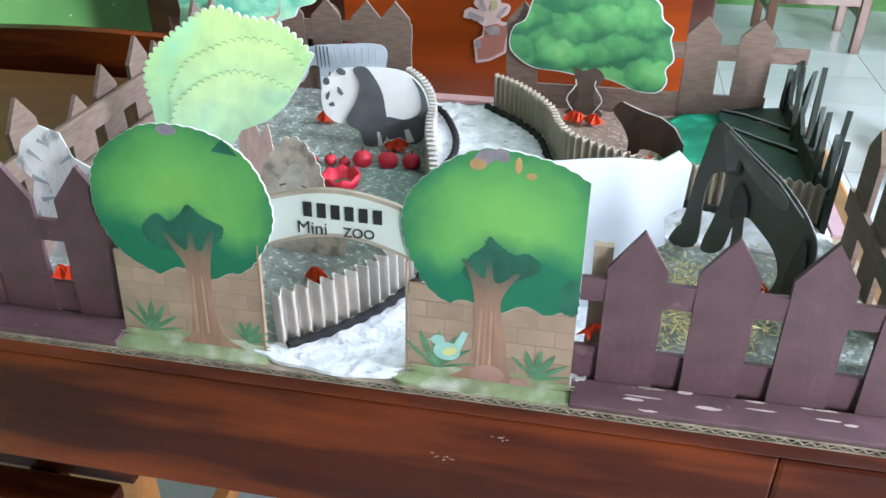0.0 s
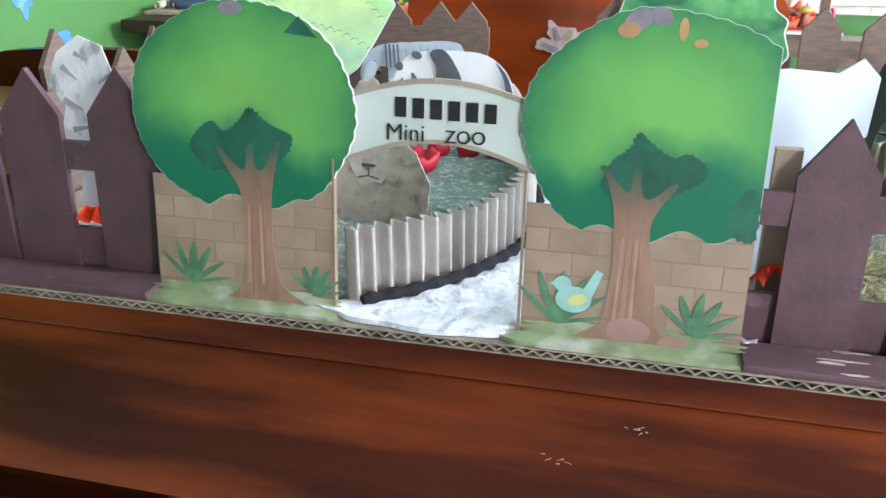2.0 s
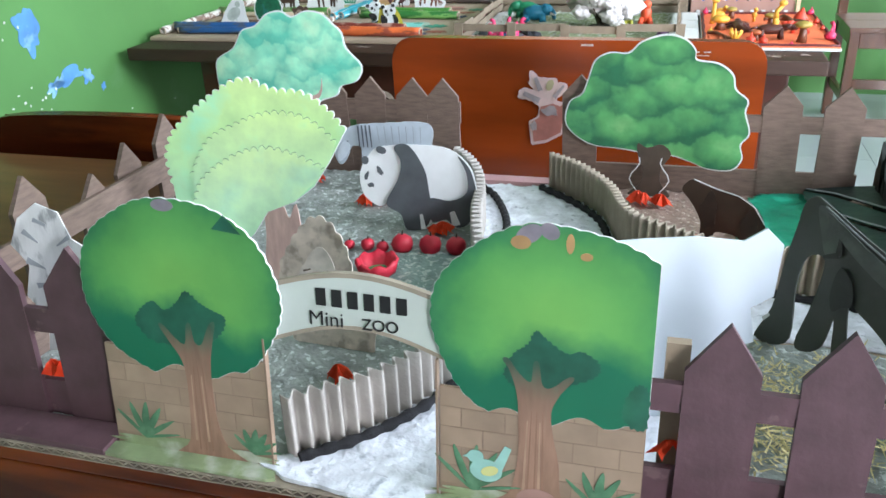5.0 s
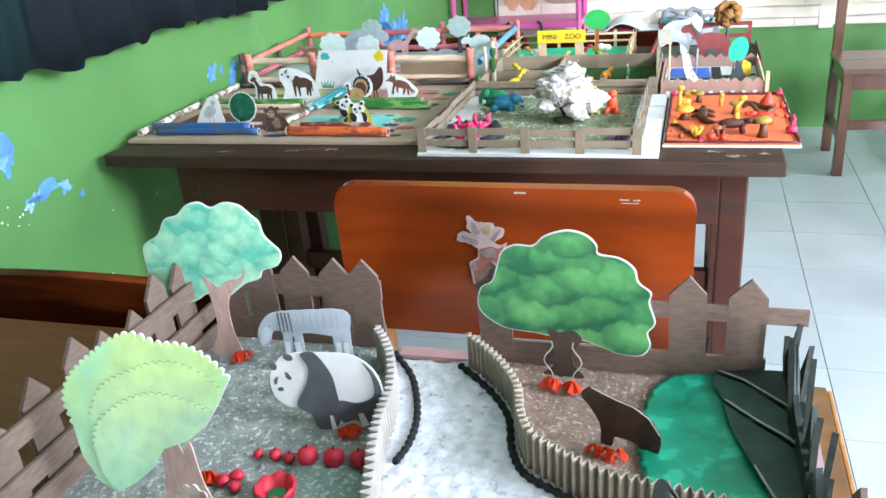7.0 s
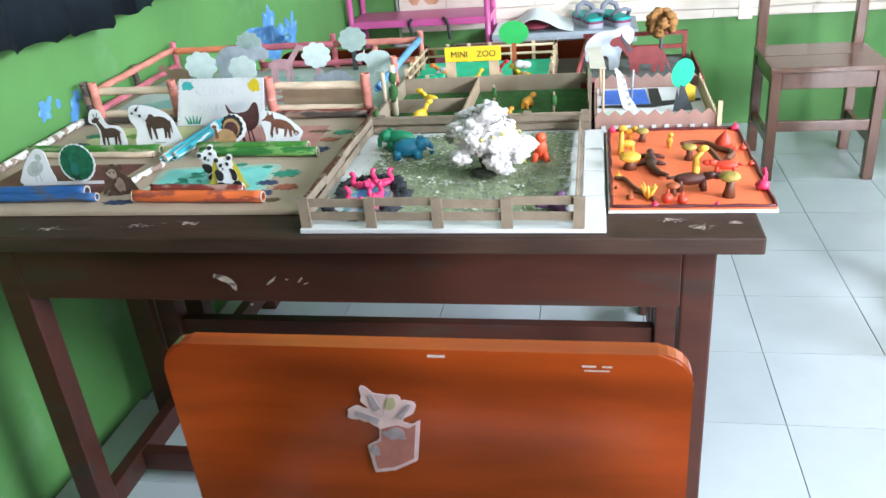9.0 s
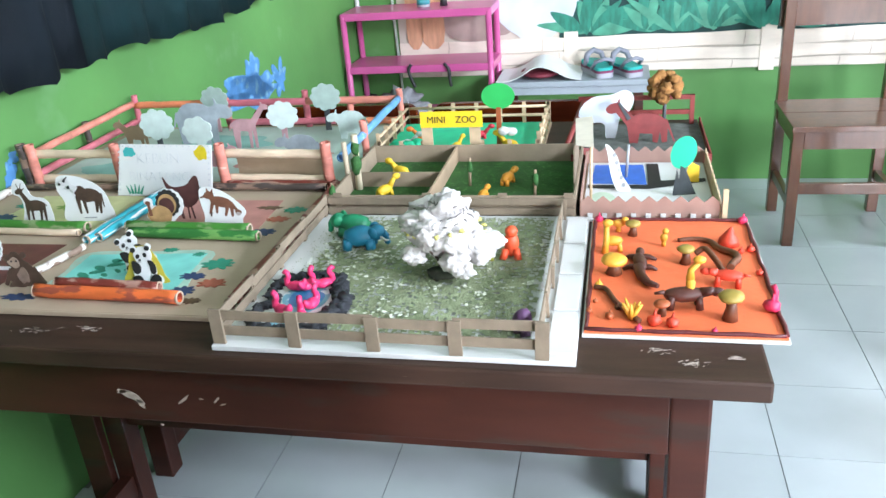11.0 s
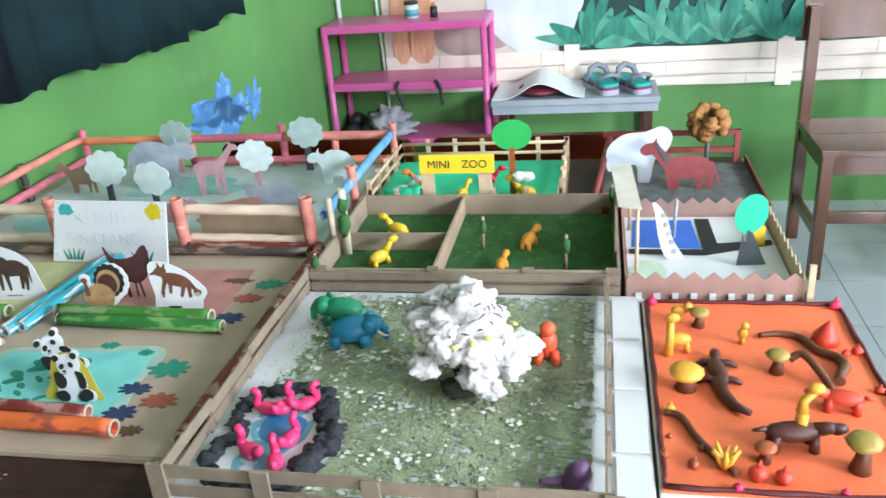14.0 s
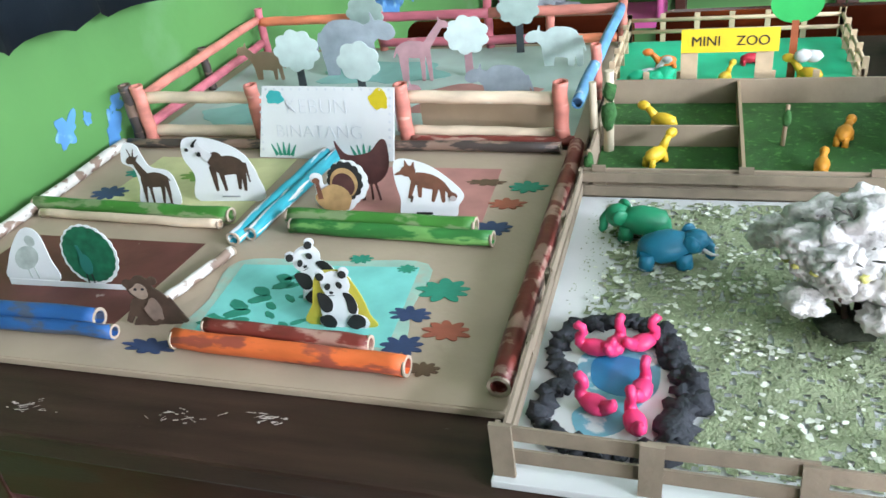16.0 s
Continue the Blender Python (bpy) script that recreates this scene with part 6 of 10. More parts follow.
def spread(cx, cy, rx, ry, lobes=9, amp=0.35, seed=0, z0=0.0, tilt=0.0):
    return ell(cx, cy, rx, ry, 60, lobes=lobes, amp=amp, wob=0.25, seed=seed, tilt=tilt)


TEAL_WASH = mat("teal_wash", (0.20, 0.60, 0.54), 0.75, 0.16, 20, 0.1, 120)
BROWN_WASH = mat("maroon_brown_paint", (0.135, 0.042, 0.034), 0.6, 0.25, 25, 0.15, 150, spots=((0.4, 0.3, 0.27), 0.31, 60))
PINK_WASH = mat("pink_wash", (0.44, 0.20, 0.17), 0.75, 0.2, 20, 0.1, 120)
YELLOW_WASH = mat("pale_yellow_wash", (0.56, 0.55, 0.28), 0.75, 0.2, 20, 0.1, 120)
BOARD_CARD = mat("pale_brown_board", (0.42, 0.325, 0.235), 0.8, 0.12, 9, 0.15, 120)
SPLAT = {"green": paint("green_splash", (0.03, 0.26, 0.17)), "red": paint("rust_splash", (0.36, 0.10, 0.06)), "blue": paint("navy_splash", (0.035, 0.055, 0.13)), "brown": paint("brown_splash", (0.12, 0.07, 0.04)), "lime": paint("lime_splash", (0.18, 0.33, 0.06))}
BZ = 0.7615
LB = thing("painted_board", (-0.52, 2.27, T), "brown card board painted with coloured pens and splashes", "diorama", "zoo models")
bm = box(pile(), -0.895, -0.146, 2.017, 2.535, T + 0.0003, BZ - 0.0012, 0.0015)
part("board", bm, BOARD_CARD, LB)
part("top_sheet", slab(pile(), [(-0.893, 2.019), (-0.148, 2.019), (-0.150, 2.533), (-0.890, 2.533)], BZ - 0.0010, BZ), BOARD_CARD, LB)


def wash(pn, pts, material, z=0.0):
    part(pn, slab(pile(), pts, BZ + 0.0001 + z, BZ + 0.0006 + z), material, LB)


wash("teal_halo", curve_through([(-0.496, 2.072), (-0.38, 2.071), (-0.268, 2.079), (-0.272, 2.15), (-0.280, 2.233), (-0.39, 2.228), (-0.506, 2.217), (-0.502, 2.14)], 5, True), mat("thin_teal_wash", (0.34, 0.52, 0.43), 0.75, 0.15, 30, 0.1, 120, spots=((0.40, 0.42, 0.33), 0.5, 60, 0.2)))
wash("teal_pen", [(-0.487, 2.078), (-0.276, 2.085), (-0.287, 2.225), (-0.497, 2.210)], TEAL_WASH, 0.0002)
wash("brown_pen", [(-0.85, 2.075), (-0.585, 2.085), (-0.572, 2.25), (-0.84, 2.25)], BROWN_WASH)
wash("pink_pen", [(-0.46, 2.30), (-0.24, 2.29), (-0.25, 2.47), (-0.45, 2.47)], PINK_WASH)
wash("yellow_pen", [(-0.80, 2.315), (-0.56, 2.30), (-0.56, 2.49), (-0.79, 2.49)], YELLOW_WASH)
for k, (x, y, rx, ry, c) in enumerate(((-0.247, 2.185, 0.026, 0.017, "green"), (-0.270, 2.140, 0.020, 0.011, "blue"), (-0.226, 2.118, 0.021, 0.014, "red"), (-0.262, 2.090, 0.019, 0.014, "blue"), (-0.232, 2.060, 0.014, 0.009, "brown"), (-0.205, 2.42, 0.021, 0.014, "green"), (-0.222, 2.375, 0.020, 0.012, "red"), (-0.227, 2.315, 0.022, 0.014, "blue"), (-0.262, 2.43, 0.022, 0.008, "brown"), (-0.520, 2.055, 0.028, 0.011, "blue"), (-0.80, 2.37, 0.024, 0.018, "blue"), (-0.79, 2.435, 0.024, 0.014, "green"), (-0.685, 2.43, 0.03, 0.016, "lime"), (-0.36, 2.235, 0.012, 0.008, "green"), (-0.30, 2.22, 0.010, 0.007, "green"), (-0.86, 2.10, 0.02, 0.012, "green"))):
    part("splash", slab(pile(), spread(x, y, rx, ry, 9, 0.5, k), BZ + 0.0007, BZ + 0.0011), SPLAT[c], LB)
for k in range(9):
    a = k / 8
    part("bamboo_leaf", slab(pile(), ell(-0.475 + 0.055 * a + 0.012 * (k % 2), 2.105 + 0.11 * a, 0.016 - 0.006 * a, 0.007, 14, wob=0.3, seed=k, tilt=25 if k % 2 else 150), BZ + 0.0009, BZ + 0.0013), SPLAT["green"], LB)
part("bamboo_tuft", slab(pile(), ell(-0.452, 2.098, 0.034, 0.013, 40, lobes=7, amp=0.5), BZ + 0.0008, BZ + 0.0012), SPLAT["green"], LB)
for k in range(14):
    a = k / 13
    part("bamboo_leaf", slab(pile(), ell(-0.395 + 0.03 * math.sin(k * 2.7), 2.105 + 0.10 * a, 0.009, 0.004, 12, wob=0.3, seed=k + 30, tilt=35 if k % 2 else 145), BZ + 0.0009, BZ + 0.0013), SPLAT["green"], LB)
ROLL = {}
for nm, c, sp in (("orange", (0.72, 0.15, 0.04), (0.34, 0.075, 0.045)), ("green", (0.03, 0.17, 0.035), (0.16, 0.36, 0.10)), ("leaf", (0.05, 0.20, 0.03), (0.22, 0.30, 0.14)), ("blue", (0.022, 0.10, 0.29), (0.07, 0.09, 0.14)), ("teal", (0.03, 0.36, 0.44), (0.74, 0.78, 0.78)), ("white", (0.66, 0.63, 0.58), (0.25, 0.17, 0.13)), ("maroon", (0.19, 0.035, 0.025), (0.42, 0.24, 0.19)), ("black", (0.06, 0.045, 0.04), (0.25, 0.16, 0.12)), ("salmon", (0.62, 0.22, 0.17), (0.70, 0.38, 0.30)), ("cream", (0.66, 0.52, 0.38), (0.72, 0.62, 0.5)), ("pink", (0.56, 0.15, 0.19), (0.64, 0.30, 0.30)), ("sky", (0.12, 0.30, 0.52), (0.36, 0.48, 0.58)), ("coral", (0.78, 0.24, 0.12), (0.66, 0.30, 0.24))):
    ROLL[nm] = mat(nm + "_painted_roll", c, 0.5, 0.30, 30, 0.25, 120, stretch=(2.4, 0.22, 2.4) if nm == "teal" else (0.45, 1, 1.6), spots=(sp, 0.34 if nm in ("salmon", "cream", "pink", "coral", "sky") else 0.49, 40, 0.05))
ROLL_BARE = mat("bare_rolled_paper", (0.46, 0.36, 0.27), 0.8, 0.2, 40)


def roll(a, b, r, colour, label, parent=None, pn="rolled_paper", seam=True):
    """A rolled paper stick with open ends; on its own or as part of a model."""
    a, b = Vector(a), Vector(b)
    q = (b - a).to_track_quat('Z', 'Y')
    bm, rings, n, steps = pile(), [], 14, 16
    key = a.x * 31 + a.y * 17 + a.z * 90
    for j in range(steps + 1):
        p = a.lerp(b, j / steps) + q @ Vector((0.0007 * math.sin(j * 0.9 + key), 0.0005 * math.sin(j * 1.3 + key), 0))
        ring = []
        for k in range(n):
            w = math.tau * k / n
            rr = r * (1 + 0.07 * noise.noise(Vector((math.cos(w) * 1.4, math.sin(w) * 1.4, j * 0.45 + key))) + (0.06 if k in (3, 4) else 0))
            ring.append(bm.verts.new(p + q @ Vector((rr * math.cos(w), rr * math.sin(w), 0))))
        rings.append(ring)
    for lo, hi in zip(rings, rings[1:]):
        for k in range(n):
            bm.faces.new((lo[k], lo[(k + 1) % n], hi[(k + 1) % n], hi[k])).smooth = True
    for ring, c, d in ((rings[0], a, 1), (rings[-1], b, -1)):
        inner = [bm.verts.new(c.lerp(v.co, 0.72)) for v in ring]
        deep = [bm.verts.new(v.co + q @ Vector((0, 0, d * r * 0.9))) for v in inner]
        for k in range(n):
            f = (ring[k], inner[k], inner[(k + 1) % n], ring[(k + 1) % n])
            g = (inner[k], deep[k], deep[(k + 1) % n], inner[(k + 1) % n])
            bm.faces.new(f if d > 0 else f[::-1])
            bm.faces.new(g if d > 0 else g[::-1])
        bm.faces.new(deep)
    if parent:
        return part(pn, bm, ROLL[colour], parent)
    mid = [(a[k] + b[k]) / 2 for k in range(3)]
    th = thing("paper_roll", (mid[0], mid[1], mid[2] - r), label, "paper roll", "paper rolls")
    part("tube", bm, ROLL[colour], th)
    for p, q in ((a, b), (b, a)):
        d = (Vector(q) - Vector(p)).normalized()
        part("end_ring", tube(pile(), Vector(p) - d * 0.0006, Vector(p) + d * 0.0022, r * 1.03, r * 1.03, 14, hollow=r * 0.74), ROLL_BARE, th)
    return th


RZ = BZ + 0.0012
roll((-0.490, 2.058, RZ + 0.0100), (-0.242, 2.050, RZ + 0.0100), 0.0100, "orange", "orange painted paper roll lying on the board")
roll((-0.462, 2.074, RZ + 0.0170), (-0.283, 2.068, RZ + 0.0170), 0.0080, "maroon", "maroon and orange painted paper roll on another roll")
roll((-0.470, 2.286, RZ + 0.009), (-0.216, 2.276, RZ + 0.009), 0.009, "green", "dark green painted paper roll lying on the board")
roll((-0.480, 2.302, RZ + 0.013), (-0.240, 2.295, RZ + 0.013), 0.0105, "leaf", "green painted paper roll lying on the board")
roll((-0.875, 2.312, RZ + 0.012), (-0.560, 2.300, RZ + 0.012), 0.0095, "leaf", "leaf green painted paper roll lying on the board")
roll((-0.855, 2.296, RZ + 0.006), (-0.570, 2.286, RZ + 0.006), 0.006, "cream", "bare paper roll beneath a green one")
roll((-0.86, 2.075, RZ + 0.013), (-0.592, 2.076, RZ + 0.013), 0.0105, "blue", "blue painted paper roll with a torn end")
roll((-0.84, 2.058, RZ + 0.008), (-0.565, 2.062, RZ + 0.008), 0.0075, "blue", "blue painted paper roll lying on the board")
roll((-0.530, 2.248, RZ + 0.009), (-0.512, 2.49, RZ + 0.009), 0.009, "teal", "turquoise and white painted paper roll")
roll((-0.514, 2.262, RZ + 0.009), (-0.494, 2.495, RZ + 0.009), 0.0085, "teal", "turquoise and white painted paper roll")
roll((-0.545, 2.125, RZ + 0.006), (-0.520, 2.228, RZ + 0.006), 0.006, "white", "white and black striped paper roll")
roll((-0.155, 2.035, RZ + 0.0095), (-0.158, 2.525, RZ + 0.0095), 0.0105, "maroon", "long dark red paper roll along the board's edge")
roll((-0.873, 2.04, RZ + 0.008), (-0.878, 2.52, RZ + 0.008), 0.008, "white", "long white paper roll beside the wall")
roll((-0.87, 2.522, RZ + 0.008), (-0.18, 2.522, RZ + 0.008), 0.007, "black", "long dark paper roll at the board's back edge")


BLACK_FUR = mat("black_printed_fur", (0.02, 0.02, 0.02), 0.5, 0.3, 50)
FUR_BROWN = mat("brown_printed_fur", (0.068, 0.040, 0.028), 0.5, 0.35, 60)
FOX_BROWN = mat("russet_printed_fur", (0.17, 0.068, 0.04), 0.5, 0.3, 60)
TURKEY_TAN = mat("tan_printed_feathers", (0.40, 0.25, 0.11), 0.5, 0.3, 60)
DARK_MAROON = mat("dark_maroon_feathers", (0.075, 0.028, 0.026), 0.5, 0.3, 60)
PEA_GREEN = mat("peacock_green_print", (0.012, 0.12, 0.06), 0.5, 0.4, 90)
SB = BZ + 0.0011


def shift(outs, dx, dy):
    return [[(u + dx, v + dy) for u, v in o] for o in outs]


def turned(outs, degrees, cx, cy):
    c, n = math.cos(radians(degrees)), math.sin(radians(degrees))
    return [[(cx + (u - cx) * c - (v - cy) * n, cy + (u - cx) * n + (v - cy) * c) for u, v in o] for o in outs]


FOX = turned([ell(0.004, 0.052, 0.022, 0.0095, tilt=-6), ell(-0.020, 0.061, 0.0095, 0.007, tilt=15), bar(-0.024, 0.060, -0.036, 0.054, 0.007, 0.002), bar(-0.022, 0.066, -0.025, 0.074, 0.005, 0.001), bar(-0.015, 0.066, -0.014, 0.074, 0.005, 0.001), bar(-0.012, 0.050, -0.016, 0.027, 0.007, 0.004), bar(-0.005, 0.048, -0.003, 0.030, 0.007, 0.004), bar(0.016, 0.050, 0.013, 0.027, 0.008, 0.004), bar(0.022, 0.050, 0.026, 0.028, 0.008, 0.004), bar(0.022, 0.052, 0.038, 0.036, 0.007, 0.004), ell(0.036, 0.038, 0.006, 0.0045)], -9, 0.0, 0.052)
FOX = shift(FOX, -0.004, -0.004)
paper_beast("paper_fox", (-0.307, 2.332, SB), 4, 8, FOX, FOX_BROWN, "russet fox printed on a white standing card", card=curve_through([(-0.032, 0.0), (0.027, 0.0), (0.036, 0.016), (0.043, 0.030), (0.028, 0.048), (0.004, 0.066), (-0.024, 0.075), (-0.039, 0.071), (-0.040, 0.050), (-0.035, 0.025)], 5, True), extra=(("caption_bar", [bar(-0.016, 0.007, 0.004, 0.007, 0.0032)], INK), ("pale_tail_tip", [ell(0.030, 0.026, 0.0042, 0.0034)], mat("fox_tail_grey", (0.42, 0.38, 0.36), 0.5)), ("dark_legs", [bar(-0.019, 0.030, -0.021, 0.022, 0.0034, 0.0026)], FUR_BROWN)))
BULL = [ell(0.010, 0.049, 0.026, 0.0125, 24, wob=0.2), ell(-0.007, 0.057, 0.013, 0.010, 20, wob=0.2), bar(-0.014, 0.048, -0.012, 0.014, 0.010, 0.004), bar(-0.003, 0.044, 0.001, 0.014, 0.008, 0.004), bar(0.024, 0.046, 0.021, 0.016, 0.010, 0.004), bar(0.030, 0.046, 0.029, 0.014, 0.009, 0.004), bar(0.034, 0.053, 0.037, 0.026, 0.004, 0.002)]
paper_beast("paper_cow", (-0.600, 2.358, SB), 4, 8, BULL, FUR_BROWN, "dark humped bull with a white head on a standing card", card=curve_through([(-0.042, 0.0), (0.049, 0.0), (0.049, 0.034), (0.034, 0.064), (0.002, 0.082), (-0.030, 0.0885), (-0.051, 0.084), (-0.054, 0.060), (-0.042, 0.036)], 5, True), extra=(("head_outline", [fused([bar(-0.014, 0.060, -0.030, 0.074, 0.013, 0.010), ell(-0.036, 0.076, 0.010, 0.0065, tilt=25)])], mat("grey_white_print", (0.66, 0.67, 0.67), 0.5, 0.1, 60)), ("caption_bar", [bar(-0.006, 0.007, 0.020, 0.007, 0.0022)], GREY_INK), ("horn", [bar(-0.034, 0.080, -0.027, 0.086, 0.0035, 0.0012)], INK), ("muzzle", [ell(-0.0445, 0.072, 0.0028, 0.0024)], INK), ("eye_patch", [ell(-0.034, 0.078, 0.0030, 0.0024, wob=0.4)], INK), ("neck_patch", [ell(-0.027, 0.066, 0.0036, 0.0028, wob=0.6)], INK)))
DEER = [ell(0.012, 0.037, 0.021, 0.0105, tilt=4), bar(0.0, 0.040, -0.013, 0.062, 0.013, 0.007), ell(-0.017, 0.064, 0.0085, 0.0052, tilt=20), bar(-0.012, 0.065, -0.004, 0.071, 0.004, 0.001), bar(-0.016, 0.067, -0.020, 0.080, 0.0022, 0.001), bar(-0.014, 0.067, -0.010, 0.080, 0.0022, 0.001), bar(-0.004, 0.036, -0.006, 0.004, 0.008, 0.003), bar(0.004, 0.034, 0.005, 0.004, 0.006, 0.003), bar(0.024, 0.036, 0.021, 0.004, 0.008, 0.003), bar(0.030, 0.038, 0.032, 0.004, 0.008, 0.003), bar(0.030, 0.042, 0.037, 0.036, 0.004, 0.002)]
paper_beast("paper_deer", (-0.706, 2.337, SB), 2, 8, DEER, FUR_BROWN, "brown deer printed on a white standing card", card=curve_through([(-0.014, 0.0), (0.042, 0.0), (0.044, 0.034), (0.034, 0.050), (0.010, 0.055), (0.001, 0.070), (-0.006, 0.085), (-0.024, 0.086), (-0.032, 0.062), (-0.016, 0.052), (-0.012, 0.030)], 5, True), extra=(("grass", [bar(-0.026, 0.002, 0.036, 0.002, 0.006)], CHAR),))
ring = ell(0, 0.041, 0.0365, 0.0375, 60, lobes=21, amp=0.04)
paper_beast("paper_peacock", (-0.650, 2.146, SB), 2, 5, [ell(0, 0.042, 0.0335, 0.0345, 60, lobes=19, amp=0.04)], PEA_GREEN, "green paper peacock with its tail spread, cut as a round card", card=ring,
            extra=(("body", [ell(-0.006, 0.030, 0.008, 0.013), bar(-0.009, 0.040, -0.012, 0.054, 0.006, 0.004)], mat("peacock_blue_print", (0.02, 0.15, 0.12), 0.5)), ("legs", [bar(-0.009, 0.018, -0.009, 0.002, 0.002), bar(-0.002, 0.018, -0.001, 0.002, 0.002)], BLACK_FUR)))
solo("paper_strip", prism(pile(), [(-0.12, 0.0), (0.048, 0.0), (0.048, 0.006), (-0.12, 0.008)], at_pose((-0.650, 2.143, SB), 2, 4), 0.001), PAPER, (-0.65, 2.143, SB), "narrow white paper strip standing on the board", "paper strip")
paper_beast("paper_bird", (-0.745, 2.150, SB), 2, 5, [ell(0.0, 0.03, 0.02, 0.013, tilt=35), ell(0.012, 0.052, 0.007, 0.007), bar(-0.004, 0.02, -0.002, 0.003, 0.002), bar(0.006, 0.02, 0.008, 0.003, 0.002)], mat("pale_bird_print", (0.42, 0.47, 0.44), 0.5, 0.3, 60), "pale bird printed on a white standing card", card=curve_through([(-0.034, 0), (0.034, 0), (0.032, 0.03), (0.026, 0.062), (0.008, 0.068), (-0.012, 0.05), (-0.03, 0.022)], 5, True))
paper_beast("paper_turkey", (-0.425, 2.334, SB), 6, 6, [ell(0.011, 0.044, 0.0225, 0.025, 60, lobes=13, amp=0.1)], BLACK_FUR, "tan paper turkey with a dark fan tail", card=fused([ell(0.014, 0.042, 0.0262, 0.0285, 60, lobes=13, amp=0.06), ell(-0.004, 0.021, 0.0275, 0.0205), bar(-0.021, 0.020, -0.024, 0.046, 0.013, 0.011), ell(-0.026, 0.048, 0.0085, 0.0072), bar(-0.024, 0.002, 0.022, 0.002, 0.004)]),
            extra=(("tail_band", [ell(0.010, 0.042, 0.0175, 0.0195)], TURKEY_TAN), ("dark_feathers", [ell(0.009, 0.039, 0.0145, 0.016)], DARK_MAROON), ("breast", [ell(-0.004, 0.022, 0.024, 0.017, wob=0.2)], TURKEY_TAN), ("neck", [fused([bar(-0.022, 0.022, -0.024, 0.044, 0.007, 0.005), ell(-0.025, 0.046, 0.005, 0.004)])], FOX_BROWN)))
paper_beast("paper_rooster", (-0.402, 2.372, SB), 4, 3, [curve_through([(-0.034, 0.082), (-0.024, 0.066), (-0.012, 0.062), (0.01, 0.066), (0.026, 0.082), (0.034, 0.076), (0.032, 0.044), (0.018, 0.026), (0.0, 0.024), (-0.018, 0.036), (-0.03, 0.06)], 4, True), bar(0.006, 0.026, 0.006, 0.0, 0.003), bar(0.012, 0.026, 0.016, 0.0, 0.003), bar(-0.012, 0.03, -0.006, 0.0, 0.010, 0.004)], DARK_MAROON, "dark maroon paper rooster standing behind the turkey")
paper_beast("paper_monkey", (-0.530, 2.090, SB), 10, 4, [ell(-0.002, 0.020, 0.024, 0.021, 30, wob=0.3), ell(-0.010, 0.044, 0.015, 0.013, 24, wob=0.3), ell(-0.024, 0.050, 0.005, 0.005), ell(0.004, 0.052, 0.005, 0.005), bar(-0.018, 0.03, -0.034, 0.004, 0.010, 0.006), bar(0.014, 0.03, 0.030, 0.002, 0.010, 0.006), [(-0.03, 0.0), (0.026, 0.0), (0.022, 0.008), (-0.026, 0.008)]], FUR_BROWN, "dark brown paper monkey crouching on the board", extra=(("face", [fused([ell(-0.011, 0.042, 0.010, 0.007, wob=0.4), ell(-0.010, 0.038, 0.007, 0.006)])], mat("pale_monkey_face", (0.30, 0.22, 0.17), 0.5, 0.3, 80)), ("eyes", [ell(-0.015, 0.044, 0.0016, 0.0016), ell(-0.007, 0.044, 0.0016, 0.0016)], INK), ("belly", [ell(0.0, 0.019, 0.010, 0.012, wob=0.4)], mat("grey_brown_belly", (0.20, 0.14, 0.11), 0.5, 0.3, 80))))


